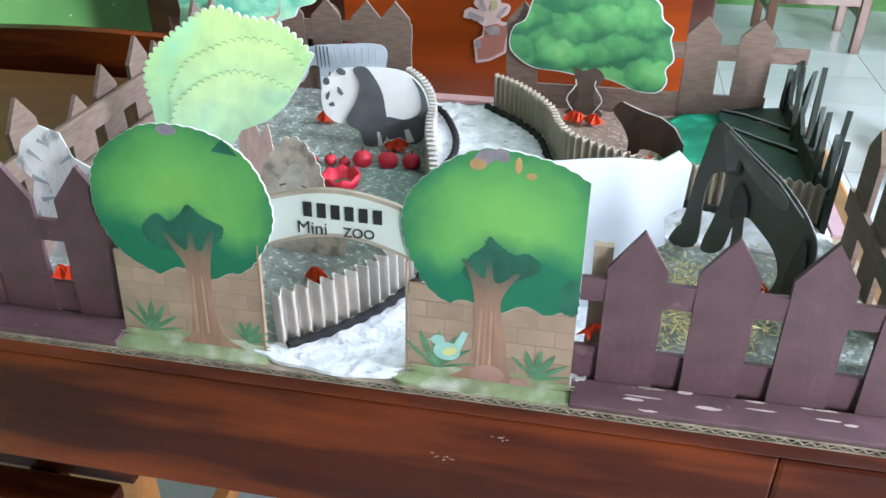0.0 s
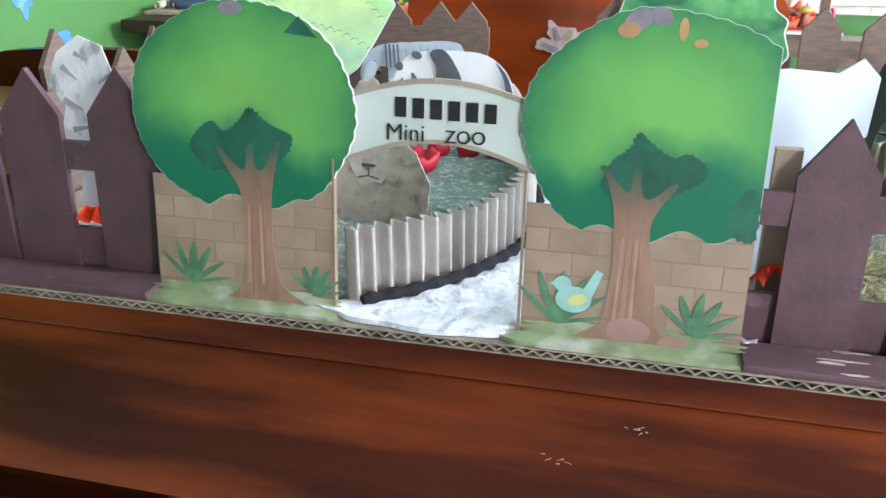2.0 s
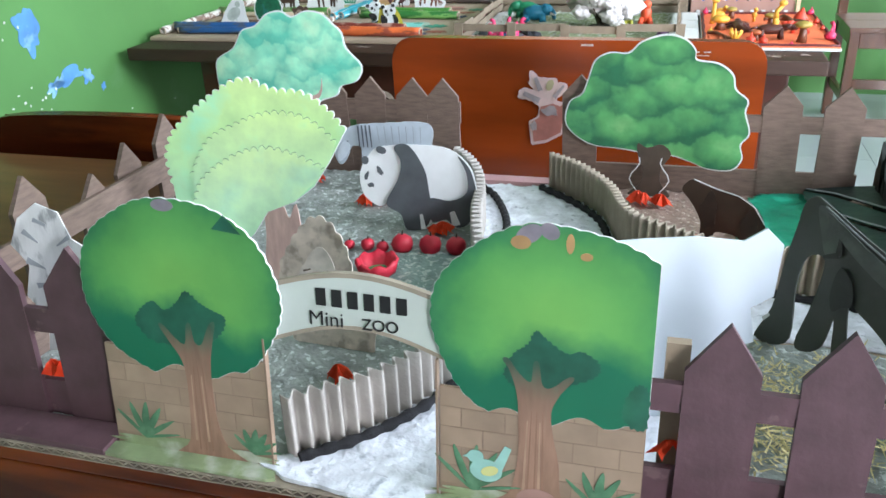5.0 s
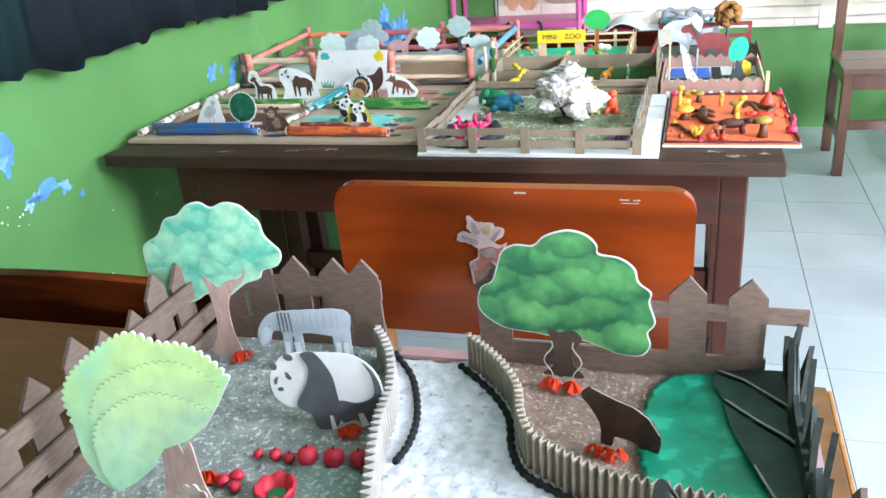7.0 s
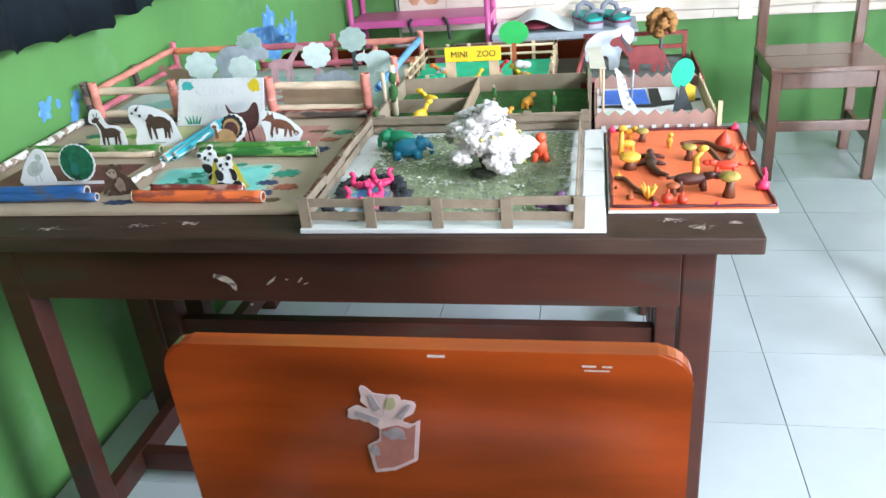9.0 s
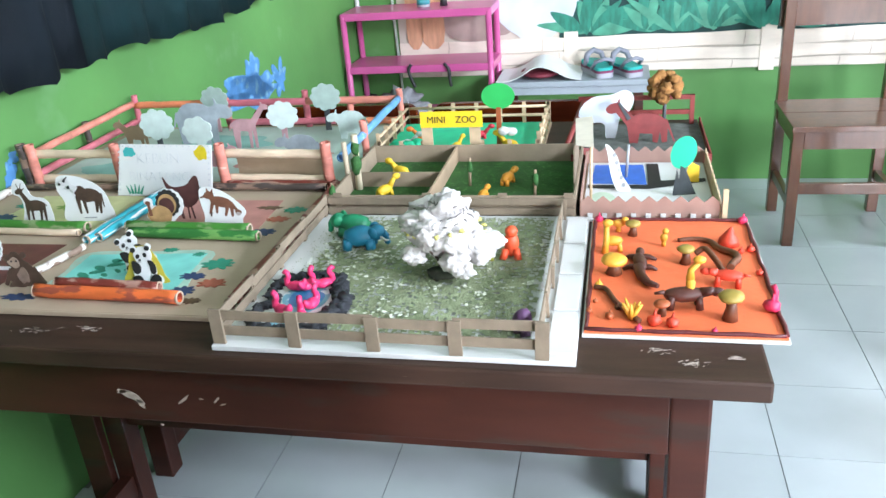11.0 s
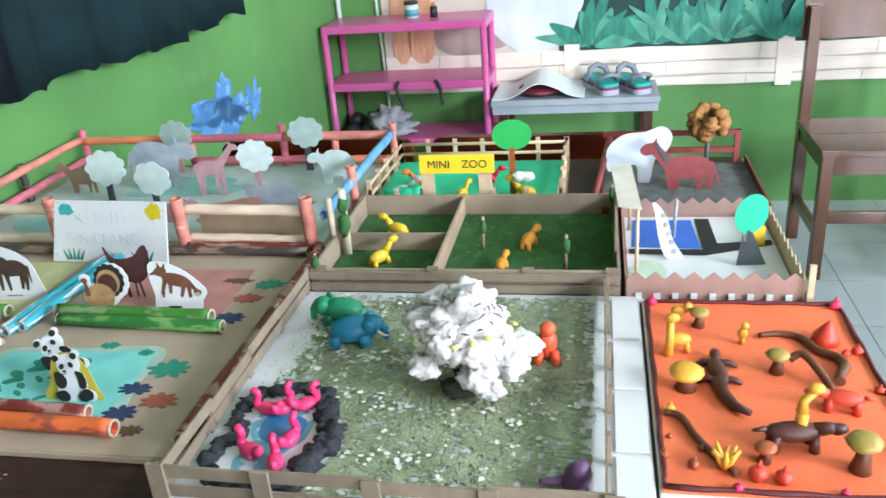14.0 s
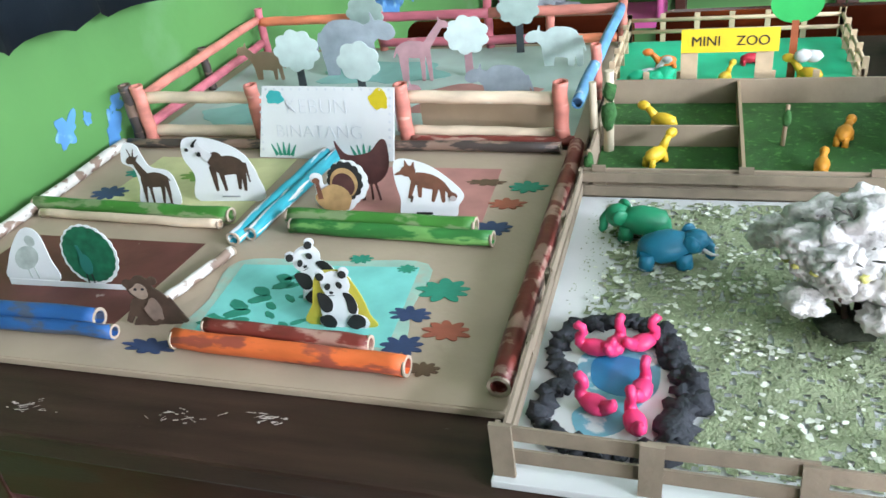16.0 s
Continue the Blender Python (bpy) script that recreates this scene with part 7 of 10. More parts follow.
def panda_sitting(at, turn, lean, yellow, tip=0.0):
    """A sitting panda cut out of printed card: round head, black shoulders and legs, white belly."""
    body = [ell(-0.002, 0.043, 0.0148, 0.0128, 30), ell(0.0, 0.019, 0.019, 0.020, 30), ell(-0.0165, 0.052, 0.0052, 0.0048), ell(0.0075, 0.0555, 0.0052, 0.0048), ell(-0.010, 0.005, 0.0105, 0.0075), ell(0.018, 0.006, 0.0115, 0.0080)]
    card = curve_through([(-0.034, -0.0), (0.035, 0.0), (0.031, 0.014), (0.024, 0.032), (0.014, 0.048), (0.004, 0.058), (-0.008, 0.058), (-0.020, 0.056), (-0.026, 0.044), (-0.029, 0.022)], 5, True)
    rim = fused([[(u * 1.06, (v - 0.03) * 1.06 + 0.0305) for u, v in o] for o in body])
    marks = (("white_fur", [fused(body)], WHITE_PRINT), ("left_arm", [curve_through([(-0.021, 0.034), (-0.012, 0.033), (-0.006, 0.026), (-0.007, 0.017), (-0.014, 0.014), (-0.020, 0.020)], 4, True)], BLACK_FUR), ("right_arm", [curve_through([(0.006, 0.036), (0.015, 0.034), (0.020, 0.024), (0.018, 0.015), (0.011, 0.016), (0.009, 0.026)], 4, True)], BLACK_FUR), ("left_leg", [ell(-0.011, 0.005, 0.0098, 0.0066, wob=0.2, tilt=-15)], BLACK_FUR), ("right_leg", [ell(0.019, 0.0065, 0.0105, 0.0072, wob=0.2, tilt=15)], BLACK_FUR), ("left_ear", [ell(-0.0165, 0.052, 0.0044, 0.0040)], BLACK_FUR), ("right_ear", [ell(0.0075, 0.0555, 0.0044, 0.0040)], BLACK_FUR),
             ("left_eye_patch", [ell(-0.0085, 0.0425, 0.0030, 0.0038, tilt=-35)], BLACK_FUR), ("right_eye_patch", [ell(0.0040, 0.0450, 0.0030, 0.0038, tilt=35)], BLACK_FUR), ("nose", [ell(-0.0045, 0.0370, 0.0022, 0.0016)], INK), ("mouth", [bar(-0.0075, 0.0338, -0.0015, 0.0345, 0.0008)], INK))
    marks = tuple((pn, turned(outs, tip, 0.004, 0.012), mt) for pn, outs, mt in marks)
    rim = turned([rim], tip, 0.004, 0.012)[0]
    return paper_beast("paper_panda", at, turn, lean, [card] if yellow else [rim], mat("yellow_card", (0.50, 0.43, 0.05), 0.6, 0.15) if yellow else WHITE_PRINT, "sitting panda printed on a yellow-backed paper card" if yellow else "panda printed on a white card leaning behind another", extra=((("paper_rim", [rim], WHITE_PRINT),) if yellow else ()) + marks)


panda_sitting((-0.334, 2.113, SB), 2, 14, True)
panda_sitting((-0.368, 2.147, SB + 0.010), 8, 24, False, 24)
paper_beast("paper_stand", (-0.378, 2.152, SB), 8, 10, [[(-0.015, 0), (0.02, 0), (0.018, 0.03), (-0.012, 0.03)]], WHITE_PRINT, "white paper stand under the leaning panda card", category="paper stand")

# the lettered sign at the back of the board
SIGN = thing("paper_sign", (-0.512, 2.488, SB), "white hand-lettered paper sign with drawn grass and a yellow sun", "sign")
sm = at_pose((-0.514, 2.490, SB), -2, 10)
SHEET = part("sheet", prism(pile(), [(-0.109, 0.0), (0.106, 0.0), (0.115, 0.103), (-0.089, 0.105)], sm, 0.0025), PAPER, SIGN)
PENCIL = mat("light_pencil_letters", (0.60, 0.63, 0.66), 0.7)
letters("KEBUN", sm @ Matrix.Translation((-0.056, -0.0006, 0.066)) @ pose(0, 0, 0, 90), 0.031, PENCIL, SHEET, thin=0.0011)
letters("BINATANG", sm @ Matrix.Translation((-0.076, -0.0006, 0.031)) @ pose(0, 0, 0, 90), 0.0275, PENCIL, SHEET, thin=0.0010)
part("drawn_sun", flat_pieces([ell(0.092, 0.087, 0.015, 0.013, 30, wob=0.4)], sm, 0.0003, 0.0005), paint("yellow_crayon", (0.66, 0.52, 0.02)), SHEET)
part("drawn_cloud", flat_pieces([ell(-0.070, 0.089, 0.014, 0.010, 30, wob=0.4, seed=2)], sm, 0.0003, 0.0005), paint("turquoise_crayon", (0.05, 0.42, 0.42)), SHEET)
for gx in (-0.066, 0.062):
    part("drawn_grass", flat_pieces([bar(gx + d, 0.004, gx + d * 1.7, 0.024 - abs(d) * 0.3, 0.006, 0.0015) for d in (-0.012, -0.006, 0.0, 0.006, 0.012)], sm, 0.0003, 0.0005), SPLAT["green"], SHEET)
for k in range(15):
    part("border_mark", flat_pieces([ell(-0.083 + 0.0136 * k, 0.1005, 0.0018, 0.0018, 8)], sm, 0.0003, 0.0005), PENCIL, SHEET)
for k in range(8):
    for sx in (-0.101, 0.101):
        part("border_mark", flat_pieces([ell(sx + 0.001 * k, 0.012 + 0.0110 * k, 0.0022, 0.0022, 8)], sm, 0.0003, 0.0005), PENCIL, SHEET)

# ---- the model with the salmon fence (back left) ----
SF = thing("fence_diorama", (-0.52, 2.78, T), "zoo model with a salmon and cream rolled-paper fence", "diorama", "zoo models")
part("board", box(pile(), -0.885, -0.150, 2.548, 3.0, T + 0.0003, T + 0.010, 0.0015), BOARD_CARD, SF)
SZ = T + 0.0102
part("pale_ground", slab(pile(), [(-0.86, 2.575), (-0.17, 2.575), (-0.17, 2.98), (-0.86, 2.98)], SZ, SZ + 0.001), mat("pale_mint_ground", (0.42, 0.52, 0.46), 0.8, 0.2, 9, 0.1), SF)
for k, (x, y, rx, ry) in enumerate(((-0.72, 2.66, 0.09, 0.05), (-0.35, 2.72, 0.12, 0.06), (-0.55, 2.85, 0.12, 0.06))):
    part("wash_patch", slab(pile(), ell(x, y, rx, ry, 40, wob=0.5, seed=k), SZ + 0.0012, SZ + 0.0018), mat("teal_ground_wash", (0.24, 0.45, 0.40), 0.8, 0.2, 12) if k == 0 else PINK_WASH if k == 1 else bpy.data.materials["teal_ground_wash"], SF)
part("inner_card", prism(pile(), [(-0.40, 0), (-0.19, 0), (-0.19, 0.045), (-0.40, 0.045)], Matrix.Translation((0, 2.60, SZ)), 0.002), CARD, SF)
for x, y, h, c in ((-0.868, 2.552, 0.100, "black"), (-0.848, 2.553, 0.098, "salmon"), (-0.645, 2.552, 0.098, "salmon"), (-0.408, 2.552, 0.096, "salmon"), (-0.182, 2.552, 0.096, "salmon"), (-0.852, 2.975, 0.100, "pink"), (-0.385, 2.982, 0.100, "pink"), (-0.140, 2.975, 0.098, "salmon"), (-0.60, 2.982, 0.085, "salmon"), (-0.87, 2.78, 0.085, "black"), (-0.155, 2.72, 0.092, "salmon"), (-0.27, 2.982, 0.08, "salmon")):
    roll((x, y, T + 0.010), (x, y - 0.002, T + 0.004 + h), 0.0105 if y < 2.6 else 0.008, c, "", SF, "post")
for a, b, r, c in (((-0.845, 2.562, T + 0.078), (-0.648, 2.562, T + 0.077), 0.009, "cream"), ((-0.845, 2.562, T + 0.022), (-0.648, 2.562, T + 0.022), 0.009, "cream"), ((-0.406, 2.562, T + 0.076), (-0.185, 2.562, T + 0.072), 0.009, "cream"), ((-0.406, 2.562, T + 0.024), (-0.185, 2.562, T + 0.02), 0.008, "cream"),
                   ((-0.864, 2.56, T + 0.074), (-0.858, 2.97, T + 0.083), 0.008, "salmon"), ((-0.858, 2.56, T + 0.030), (-0.856, 2.97, T + 0.036), 0.008, "pink"),
                   ((-0.852, 2.972, T + 0.078), (-0.62, 2.972, T + 0.078), 0.0085, "coral"), ((-0.62, 2.972, T + 0.078), (-0.38, 2.972, T + 0.078), 0.0085, "pink"), ((-0.38, 2.972, T + 0.078), (-0.14, 2.972, T + 0.078), 0.0085, "salmon"),
                   ((-0.60, 2.972, T + 0.028), (-0.31, 2.972, T + 0.028), 0.008, "pink"), ((-0.27, 2.972, T + 0.026), (-0.15, 2.972, T + 0.026), 0.008, "coral"),
                   ((-0.165, 2.58, T + 0.058), (-0.142, 2.965, T + 0.080), 0.0085, "sky"), ((-0.40, 2.546, T + 0.016), (-0.165, 2.546, T + 0.016), 0.007, "maroon")):
    roll(a, b, r, c, "", SF, "rail")
DUST = mat("dull_grey_mint_paper", (0.36, 0.47, 0.43), 0.7, 0.15, 40)
PALE_MINT = mat("pale_mint_paper", (0.60, 0.72, 0.69), 0.7, 0.12, 40)
SLATE = mat("slate_grey_paper", (0.33, 0.38, 0.42), 0.7, 0.2, 40)
MAUVE = mat("mauve_pink_paper", (0.46, 0.27, 0.29), 0.7, 0.2, 40)
for k, (x, y, z, r, mt, tm) in enumerate(((-0.678, 2.77, 0.069, 0.041, PALE_MINT, CHAR), (-0.523, 2.675, 0.079, 0.036, PALE_MINT, CHAR), (-0.385, 2.825, 0.071, 0.037, PALE_MINT, MAUVE), (-0.615, 2.945, 0.082, 0.037, DUST, MAUVE), (-0.32, 2.945, 0.082, 0.037, DUST, CHAR))):
    th = thing("paper_tree", (x, y, SZ), "pale mint cloud-shaped paper tree on a thin stem", "paper tree", "mint paper trees")
    m = at_pose((x, y, SZ + 0.001), 3 * (-1) ** k, 3)
    part("stem", prism(pile(), [(-0.007, 0), (0.007, 0), (0.006, z), (-0.006, z)], m, 0.003), tm, th)
    part("crown", prism(pile(), ell(0, z, r, r * 0.86, 60, lobes=9 if k != 1 else 7, amp=0.16), m @ Matrix.Translation((0, -0.001, 0)), 0.002), mt, th)
for k, (nm, x, y, L, H, mt, kw, lb) in enumerate((("paper_elephant", -0.615, 2.84, 0.14, 0.095, SLATE, dict(neck=0.08, head=0.24, fat=0.28, leg=0.42, thin=0.11), "slate grey paper elephant inside the salmon fence"), ("paper_hippo", -0.293, 2.70, 0.105, 0.060, SLATE, dict(neck=0.05, head=0.2, fat=0.26, leg=0.3, thin=0.1), "slate grey paper hippo inside the salmon fence"),
                                                ("paper_deer", -0.474, 2.80, 0.085, 0.085, MAUVE, dict(neck=0.5, head=0.15, fat=0.18, leg=0.55), "mauve paper deer inside the salmon fence"), ("paper_bear", -0.232, 2.865, 0.100, 0.062, PALE_MINT, dict(neck=0.06, head=0.2, fat=0.27, leg=0.42, thin=0.1), "pale mint paper bear inside the salmon fence"),
                                                ("paper_zebra", -0.445, 2.585, 0.075, 0.06, MAUVE, dict(neck=0.3, head=0.18, fat=0.16, leg=0.6), "mauve paper animal near the front rail"), ("paper_goat", -0.77, 2.82, 0.09, 0.05, CARD, dict(neck=0.2, head=0.18, fat=0.2, leg=0.5), "brown paper animal inside the salmon fence"), ("paper_cow", -0.47, 2.62, 0.09, 0.05, MAUVE, dict(neck=0.1, head=0.18, fat=0.2, leg=0.45), "mauve paper animal inside the salmon fence"))):
    paper_beast(nm, (x, y, SZ + 0.002), 3 * (-1) ** k, 3, beast(L, H, -1 if k % 2 else 1, tail=0.3, **kw), mt, lb, group="paper animals in the salmon fence")
MOSS = mat("green_moss_rope", (0.035, 0.12, 0.03), 0.9, 0.4, 120, 0.8, 400)
th = thing("moss_post", (-0.118, 2.54, T), "pale stick wrapped with green moss at a corner", "post")
part("stick", tube(pile(), (-0.118, 2.54, T), (-0.116, 2.538, T + 0.118), 0.007, 0.006, 10), mat("pale_stick", (0.62, 0.53, 0.38), 0.7), th)
part("moss", ball(ball(pile(), (-0.117, 2.535, T + 0.06), 0.013, (0.8, 0.8, 1.6), rough=0.5), (-0.116, 2.535, T + 0.092), 0.011, (0.8, 0.8, 1.3), rough=0.5, seed=3), MOSS, th)
part("second_stick", tube(pile(), (-0.135, 2.535, T), (-0.137, 2.533, T + 0.105), 0.006, 0.005, 10), mat("pale_stick_two", (0.56, 0.47, 0.34), 0.7), th)

# ---- the white board with sawdust lawn, cotton tree and fence ----
WX0, WX1, WY0, WY1 = -0.142, 0.334, 1.944, 2.404
WB = thing("lawn_diorama", (0.1, 2.18, T), "white board with a sawdust lawn and a brown card fence", "diorama", "zoo models")
FOAM = mat("white_foam_board", (0.62, 0.63, 0.62), 0.6, 0.05, 12, 0.05)
part("board", box(pile(), WX0, WX1, WY0, WY1, T + 0.0003, T + 0.0075, 0.001), FOAM, WB)
LZ = T + 0.0078
LAWN = mat("olive_sawdust", (0.275, 0.315, 0.185), 0.95, 0.3, 40, 1.0, 300, spots=((0.140, 0.180, 0.085), 0.48, 13, 0.2))
bm = pile()
cell = 0.004
verts = {}


def lawn_vert(i, j):
    if (i, j) not in verts:
        x, y = -0.105 + i * cell, 1.975 + j * cell
        verts[i, j] = bm.verts.new((x + 0.001 * math.sin(i * 9 + j), y + 0.001 * math.cos(j * 7 + i), LZ + 0.0014 + 0.0014 * noise.noise(Vector((x * 160, y * 160, 2)))))
    return verts[i, j]


for i in range(96):
    for j in range(104):
        x, y = -0.105 + i * cell, 1.975 + j * cell
        edge = min(x + 0.105, 0.275 - x, y - 1.975, 2.388 - y)
        cover = 0.4 * noise.noise(Vector((x * 46, y * 46, 9))) + 1.0 * noise.noise(Vector((x * 150, y * 150, 4)))
        pond = ((x + 0.062) / 0.072) ** 2 + ((y - 2.052) / 0.092) ** 2
        if edge > 0 and cover > -0.33 + max(0, 0.035 - edge) * 11 + max(0, 0.02 - x - 0.03) * 2.2 and pond > 1:
            bm.faces.new((lawn_vert(i, j), lawn_vert(i + 1, j), lawn_vert(i + 1, j + 1), lawn_vert(i, j + 1))).smooth = True
part("lawn", bm, LAWN, WB, "patchy olive green sawdust lawn")
rnd = random.Random(8)
vs, fs = [], []
for k in range(9000):
    x, y = rnd.uniform(-0.12, 0.285), rnd.uniform(1.965, 2.395)
    if ((x + 0.062) / 0.075) ** 2 + ((y - 2.052) / 0.095) ** 2 < 1:
        continue
    e = min(x + 0.12, 0.285 - x, y - 1.965, 2.395 - y)
    if rnd.random() > 0.25 + e * 14:
        continue
    z, s, a = LZ + 0.002 + 0.0022 * rnd.random() * min(1, e * 30), rnd.uniform(0.0007, 0.0017), rnd.uniform(0, 6.28)
    if e < 0.02:
        z = LZ + 0.0004
    i = len(vs)
    vs += [(x + s * math.cos(a + b), y + s * math.sin(a + b), z + rnd.uniform(0, 0.0018)) for b in (0, 2.1, 4.2)]
    fs.append((i, i + 1, i + 2))
me = bpy.data.meshes.new("sawdust_crumbs")
me.from_pydata(vs, [], fs)
me.materials.append(mat("olive_crumbs", (0.270, 0.310, 0.185), 0.95, 0.3, 200, 0, island=0.35))
tagged(new("sawdust_crumbs", me), "olive sawdust crumbs strewn over the white board", "sawdust", kind="stuff")
vs, fs = [], []
for k in range(5200):
    x, y = rnd.uniform(-0.10, 0.28), rnd.uniform(1.972, 2.39)
    if ((x + 0.062) / 0.08) ** 2 + ((y - 2.052) / 0.10) ** 2 < 1 or noise.noise(Vector((x * 38, y * 38, 3))) + 0.9 * noise.noise(Vector((x * 120, y * 120, 7))) < 0.16 + max(0, min(x, 0.21) - 0.02) * 1.6:
        continue
    z, s, a = LZ + 0.0036 + 0.0015 * rnd.random(), rnd.choice((0.0010, 0.0016, 0.0022, 0.0036)) * rnd.uniform(0.8, 1.2), rnd.uniform(0, 6.28)
    i = len(vs)
    vs += [(x + s * rnd.uniform(0.45, 1.35) * math.cos(a + b), y + s * rnd.uniform(0.45, 1.35) * math.sin(a + b), z + rnd.uniform(0, 0.0012)) for b in (0, 0.9, 1.9, 3.0, 4.0, 5.2)]
    fs.append(tuple(range(i, i + 6)))
me = bpy.data.meshes.new("pale_flecks")
me.from_pydata(vs, [], fs)
me.materials.append(mat("pale_flecks", (0.64, 0.66, 0.55), 0.95, 0.2, 200, 0, island=0.3))
tagged(new("pale_flecks", me), "pale crumbs of foam scattered over the sawdust lawn", "crumbs", kind="stuff")
# pond with a black clay rim and pink swans
POND = mat("blue_painted_pond", (0.16, 0.40, 0.50), 0.3, 0.3, 30, 0.05, spots=((0.62, 0.68, 0.70), 0.45, 30))
RIM_LINE = [(-0.113, 2.123), (-0.097, 2.143), (-0.065, 2.152), (-0.038, 2.146), (-0.022, 2.127), (-0.014, 2.100), (0.000, 2.072), (-0.005, 2.045), (-0.013, 2.020), (-0.012, 1.996), (-0.050, 1.985), (-0.092, 1.988), (-0.113, 2.008), (-0.114, 2.036), (-0.104, 2.060), (-0.112, 2.086)]
part("pond", slab(pile(), curve_through(RIM_LINE, 4, True), LZ + 0.0002, LZ + 0.0010), FOAM, WB)
part("pond_shallow", slab(pile(), curve_through([(-0.094, 2.100), (-0.060, 2.124), (-0.030, 2.106), (-0.026, 2.066), (-0.040, 2.040), (-0.052, 2.010), (-0.080, 2.000), (-0.092, 2.024), (-0.078, 2.046), (-0.092, 2.070)], 5, True), LZ + 0.0011, LZ + 0.0014), POND, WB, "patchy teal wash in the pond")
part("pond_water", slab(pile(), curve_through([(-0.083, 2.094), (-0.064, 2.103), (-0.036, 2.095), (-0.033, 2.066), (-0.046, 2.053), (-0.062, 2.052), (-0.080, 2.064)], 5, True), LZ + 0.0015, LZ + 0.0018), paint("deep_blue_paint", (0.035, 0.20, 0.40), 0.3), WB, "blue painted pond middle")
RIM = mat("black_crumbled_foam", (0.026, 0.029, 0.036), 0.8, 0.35, 120, 0.8, 260)
rnd = random.Random(14)
line = curve_through(RIM_LINE, 4, True)
for k, (x, y) in enumerate(line):
    for j in range(2):
        r = rnd.uniform(0.0055, 0.0095) * (1.35 if x > -0.03 else 1.0)
        part("rim_stone", ball(pile(), (x + rnd.uniform(-0.005, 0.005), y + rnd.uniform(-0.004, 0.004), LZ + 0.0028 + 0.002 * j), r, (1, 1.1, 0.62), rough=1.1, detail=2, seed=k * 2 + j), RIM, WB)
PINK = mat("hot_pink_plasticine", (0.80, 0.045, 0.17), 0.45, 0.12, 60, 0.25, 150)


def swan(x, y, z, s, turn):
    bm = pile()
    c, n = math.cos(radians(turn)), math.sin(radians(turn))

    def at(u, v, w):
        return (x + (u * c - v * n) * s, y + (u * n + v * c) * s, z + w * s)
    ball(bm, at(0, 0, 0.007), 0.0105 * s, (1.35, 0.9, 0.68), turn=(0, 0, turn), rough=0.12)
    bent(bm, [at(0.008, 0, 0.006), at(0.014, 0, 0.010), at(0.014, 0, 0.016), at(0.010, 0, 0.021), at(0.011, 0, 0.026), at(0.015, 0, 0.028), at(0.019, 0, 0.026)], [0.0060 * s, 0.0052 * s, 0.0044 * s, 0.0040 * s, 0.0042 * s, 0.0044 * s, 0.0020 * s], 9)
    bent(bm, [at(-0.009, 0, 0.008), at(-0.016, 0, 0.014), at(-0.018, 0, 0.020)], [0.0065 * s, 0.005 * s, 0.002 * s], 8)
    return solo("pink_swan", bm, PINK, (x, y, z), "hot pink plasticine swan on the painted pond", "swan", "pink swans")


for x, y, s, t in ((-0.083, 2.104, 1.0, 170), (-0.066, 2.108, 1.02, 75), (-0.043, 2.116, 1.0, 40), (-0.074, 2.030, 1.05, 150), (-0.039, 2.053, 1.0, 80), (-0.041, 2.015, 1.0, 110)):
    swan(x, y, LZ + 0.0018, s, t)
# card fence
POST = mat("grey_brown_card_fence", (0.235, 0.185, 0.13), 0.85, 0.18, 40, 0.25, 200)


def slat_fence(p, q, n, h, post_w=0.016, label=""):
    """Posts and two slats between p and q, as parts of the lawn model."""
    p, q = Vector((*p, LZ)), Vector((*q, LZ))
    d = (q - p).normalized()
    ang = math.degrees(math.atan2(d.y, d.x))
    ln = (q - p).length
    m = Matrix.Translation(p) @ pose(0, 0, 0, 0, 0, ang)
    for k in range(n):
        u = ln * k / (n - 1)
        tilt = 3 * math.sin(k * 2.3 + ang)
        bm = box(pile(), -post_w / 2, post_w / 2, -0.002, 0.002, 0, h * (1 + 0.06 * math.sin(k * 1.9)))
        bmesh.ops.transform(bm, matrix=m @ Matrix.Translation((u, -0.0025, 0)) @ pose(0, 0, 0, tilt, tilt * 0.6, 0), verts=bm.verts)
        part("fence_post", bm, POST, WB)
    for f in (0.38, 0.84):
        for k in range(n - 1):
            bm = box(pile(), ln * k / (n - 1) - 0.002, ln * (k + 1) / (n - 1) + 0.002, 0.0, 0.0022, h * f - 0.0078, h * f + 0.0062)
            bmesh.ops.transform(bm, matrix=m @ pose(0, 0, 0, 0, 0.6 * math.sin(k * 3 + f * 9), 0), verts=bm.verts)
            part("slat", bm, POST, WB)


slat_fence((-0.132, 1.954), (0.294, 1.948), 5, 0.050, 0.017)
slat_fence((-0.135, 2.395), (-0.133, 1.962), 5, 0.040, 0.010)
slat_fence((0.290, 1.966), (0.290, 2.39), 6, 0.036, 0.006)
for k in range(4):
    part("margin_slab", box(pile(), 0.298, 0.331, 1.958 + 0.11 * k, 2.060 + 0.11 * k, LZ - 0.0002, LZ + 0.003, 0.0008), FOAM, WB)
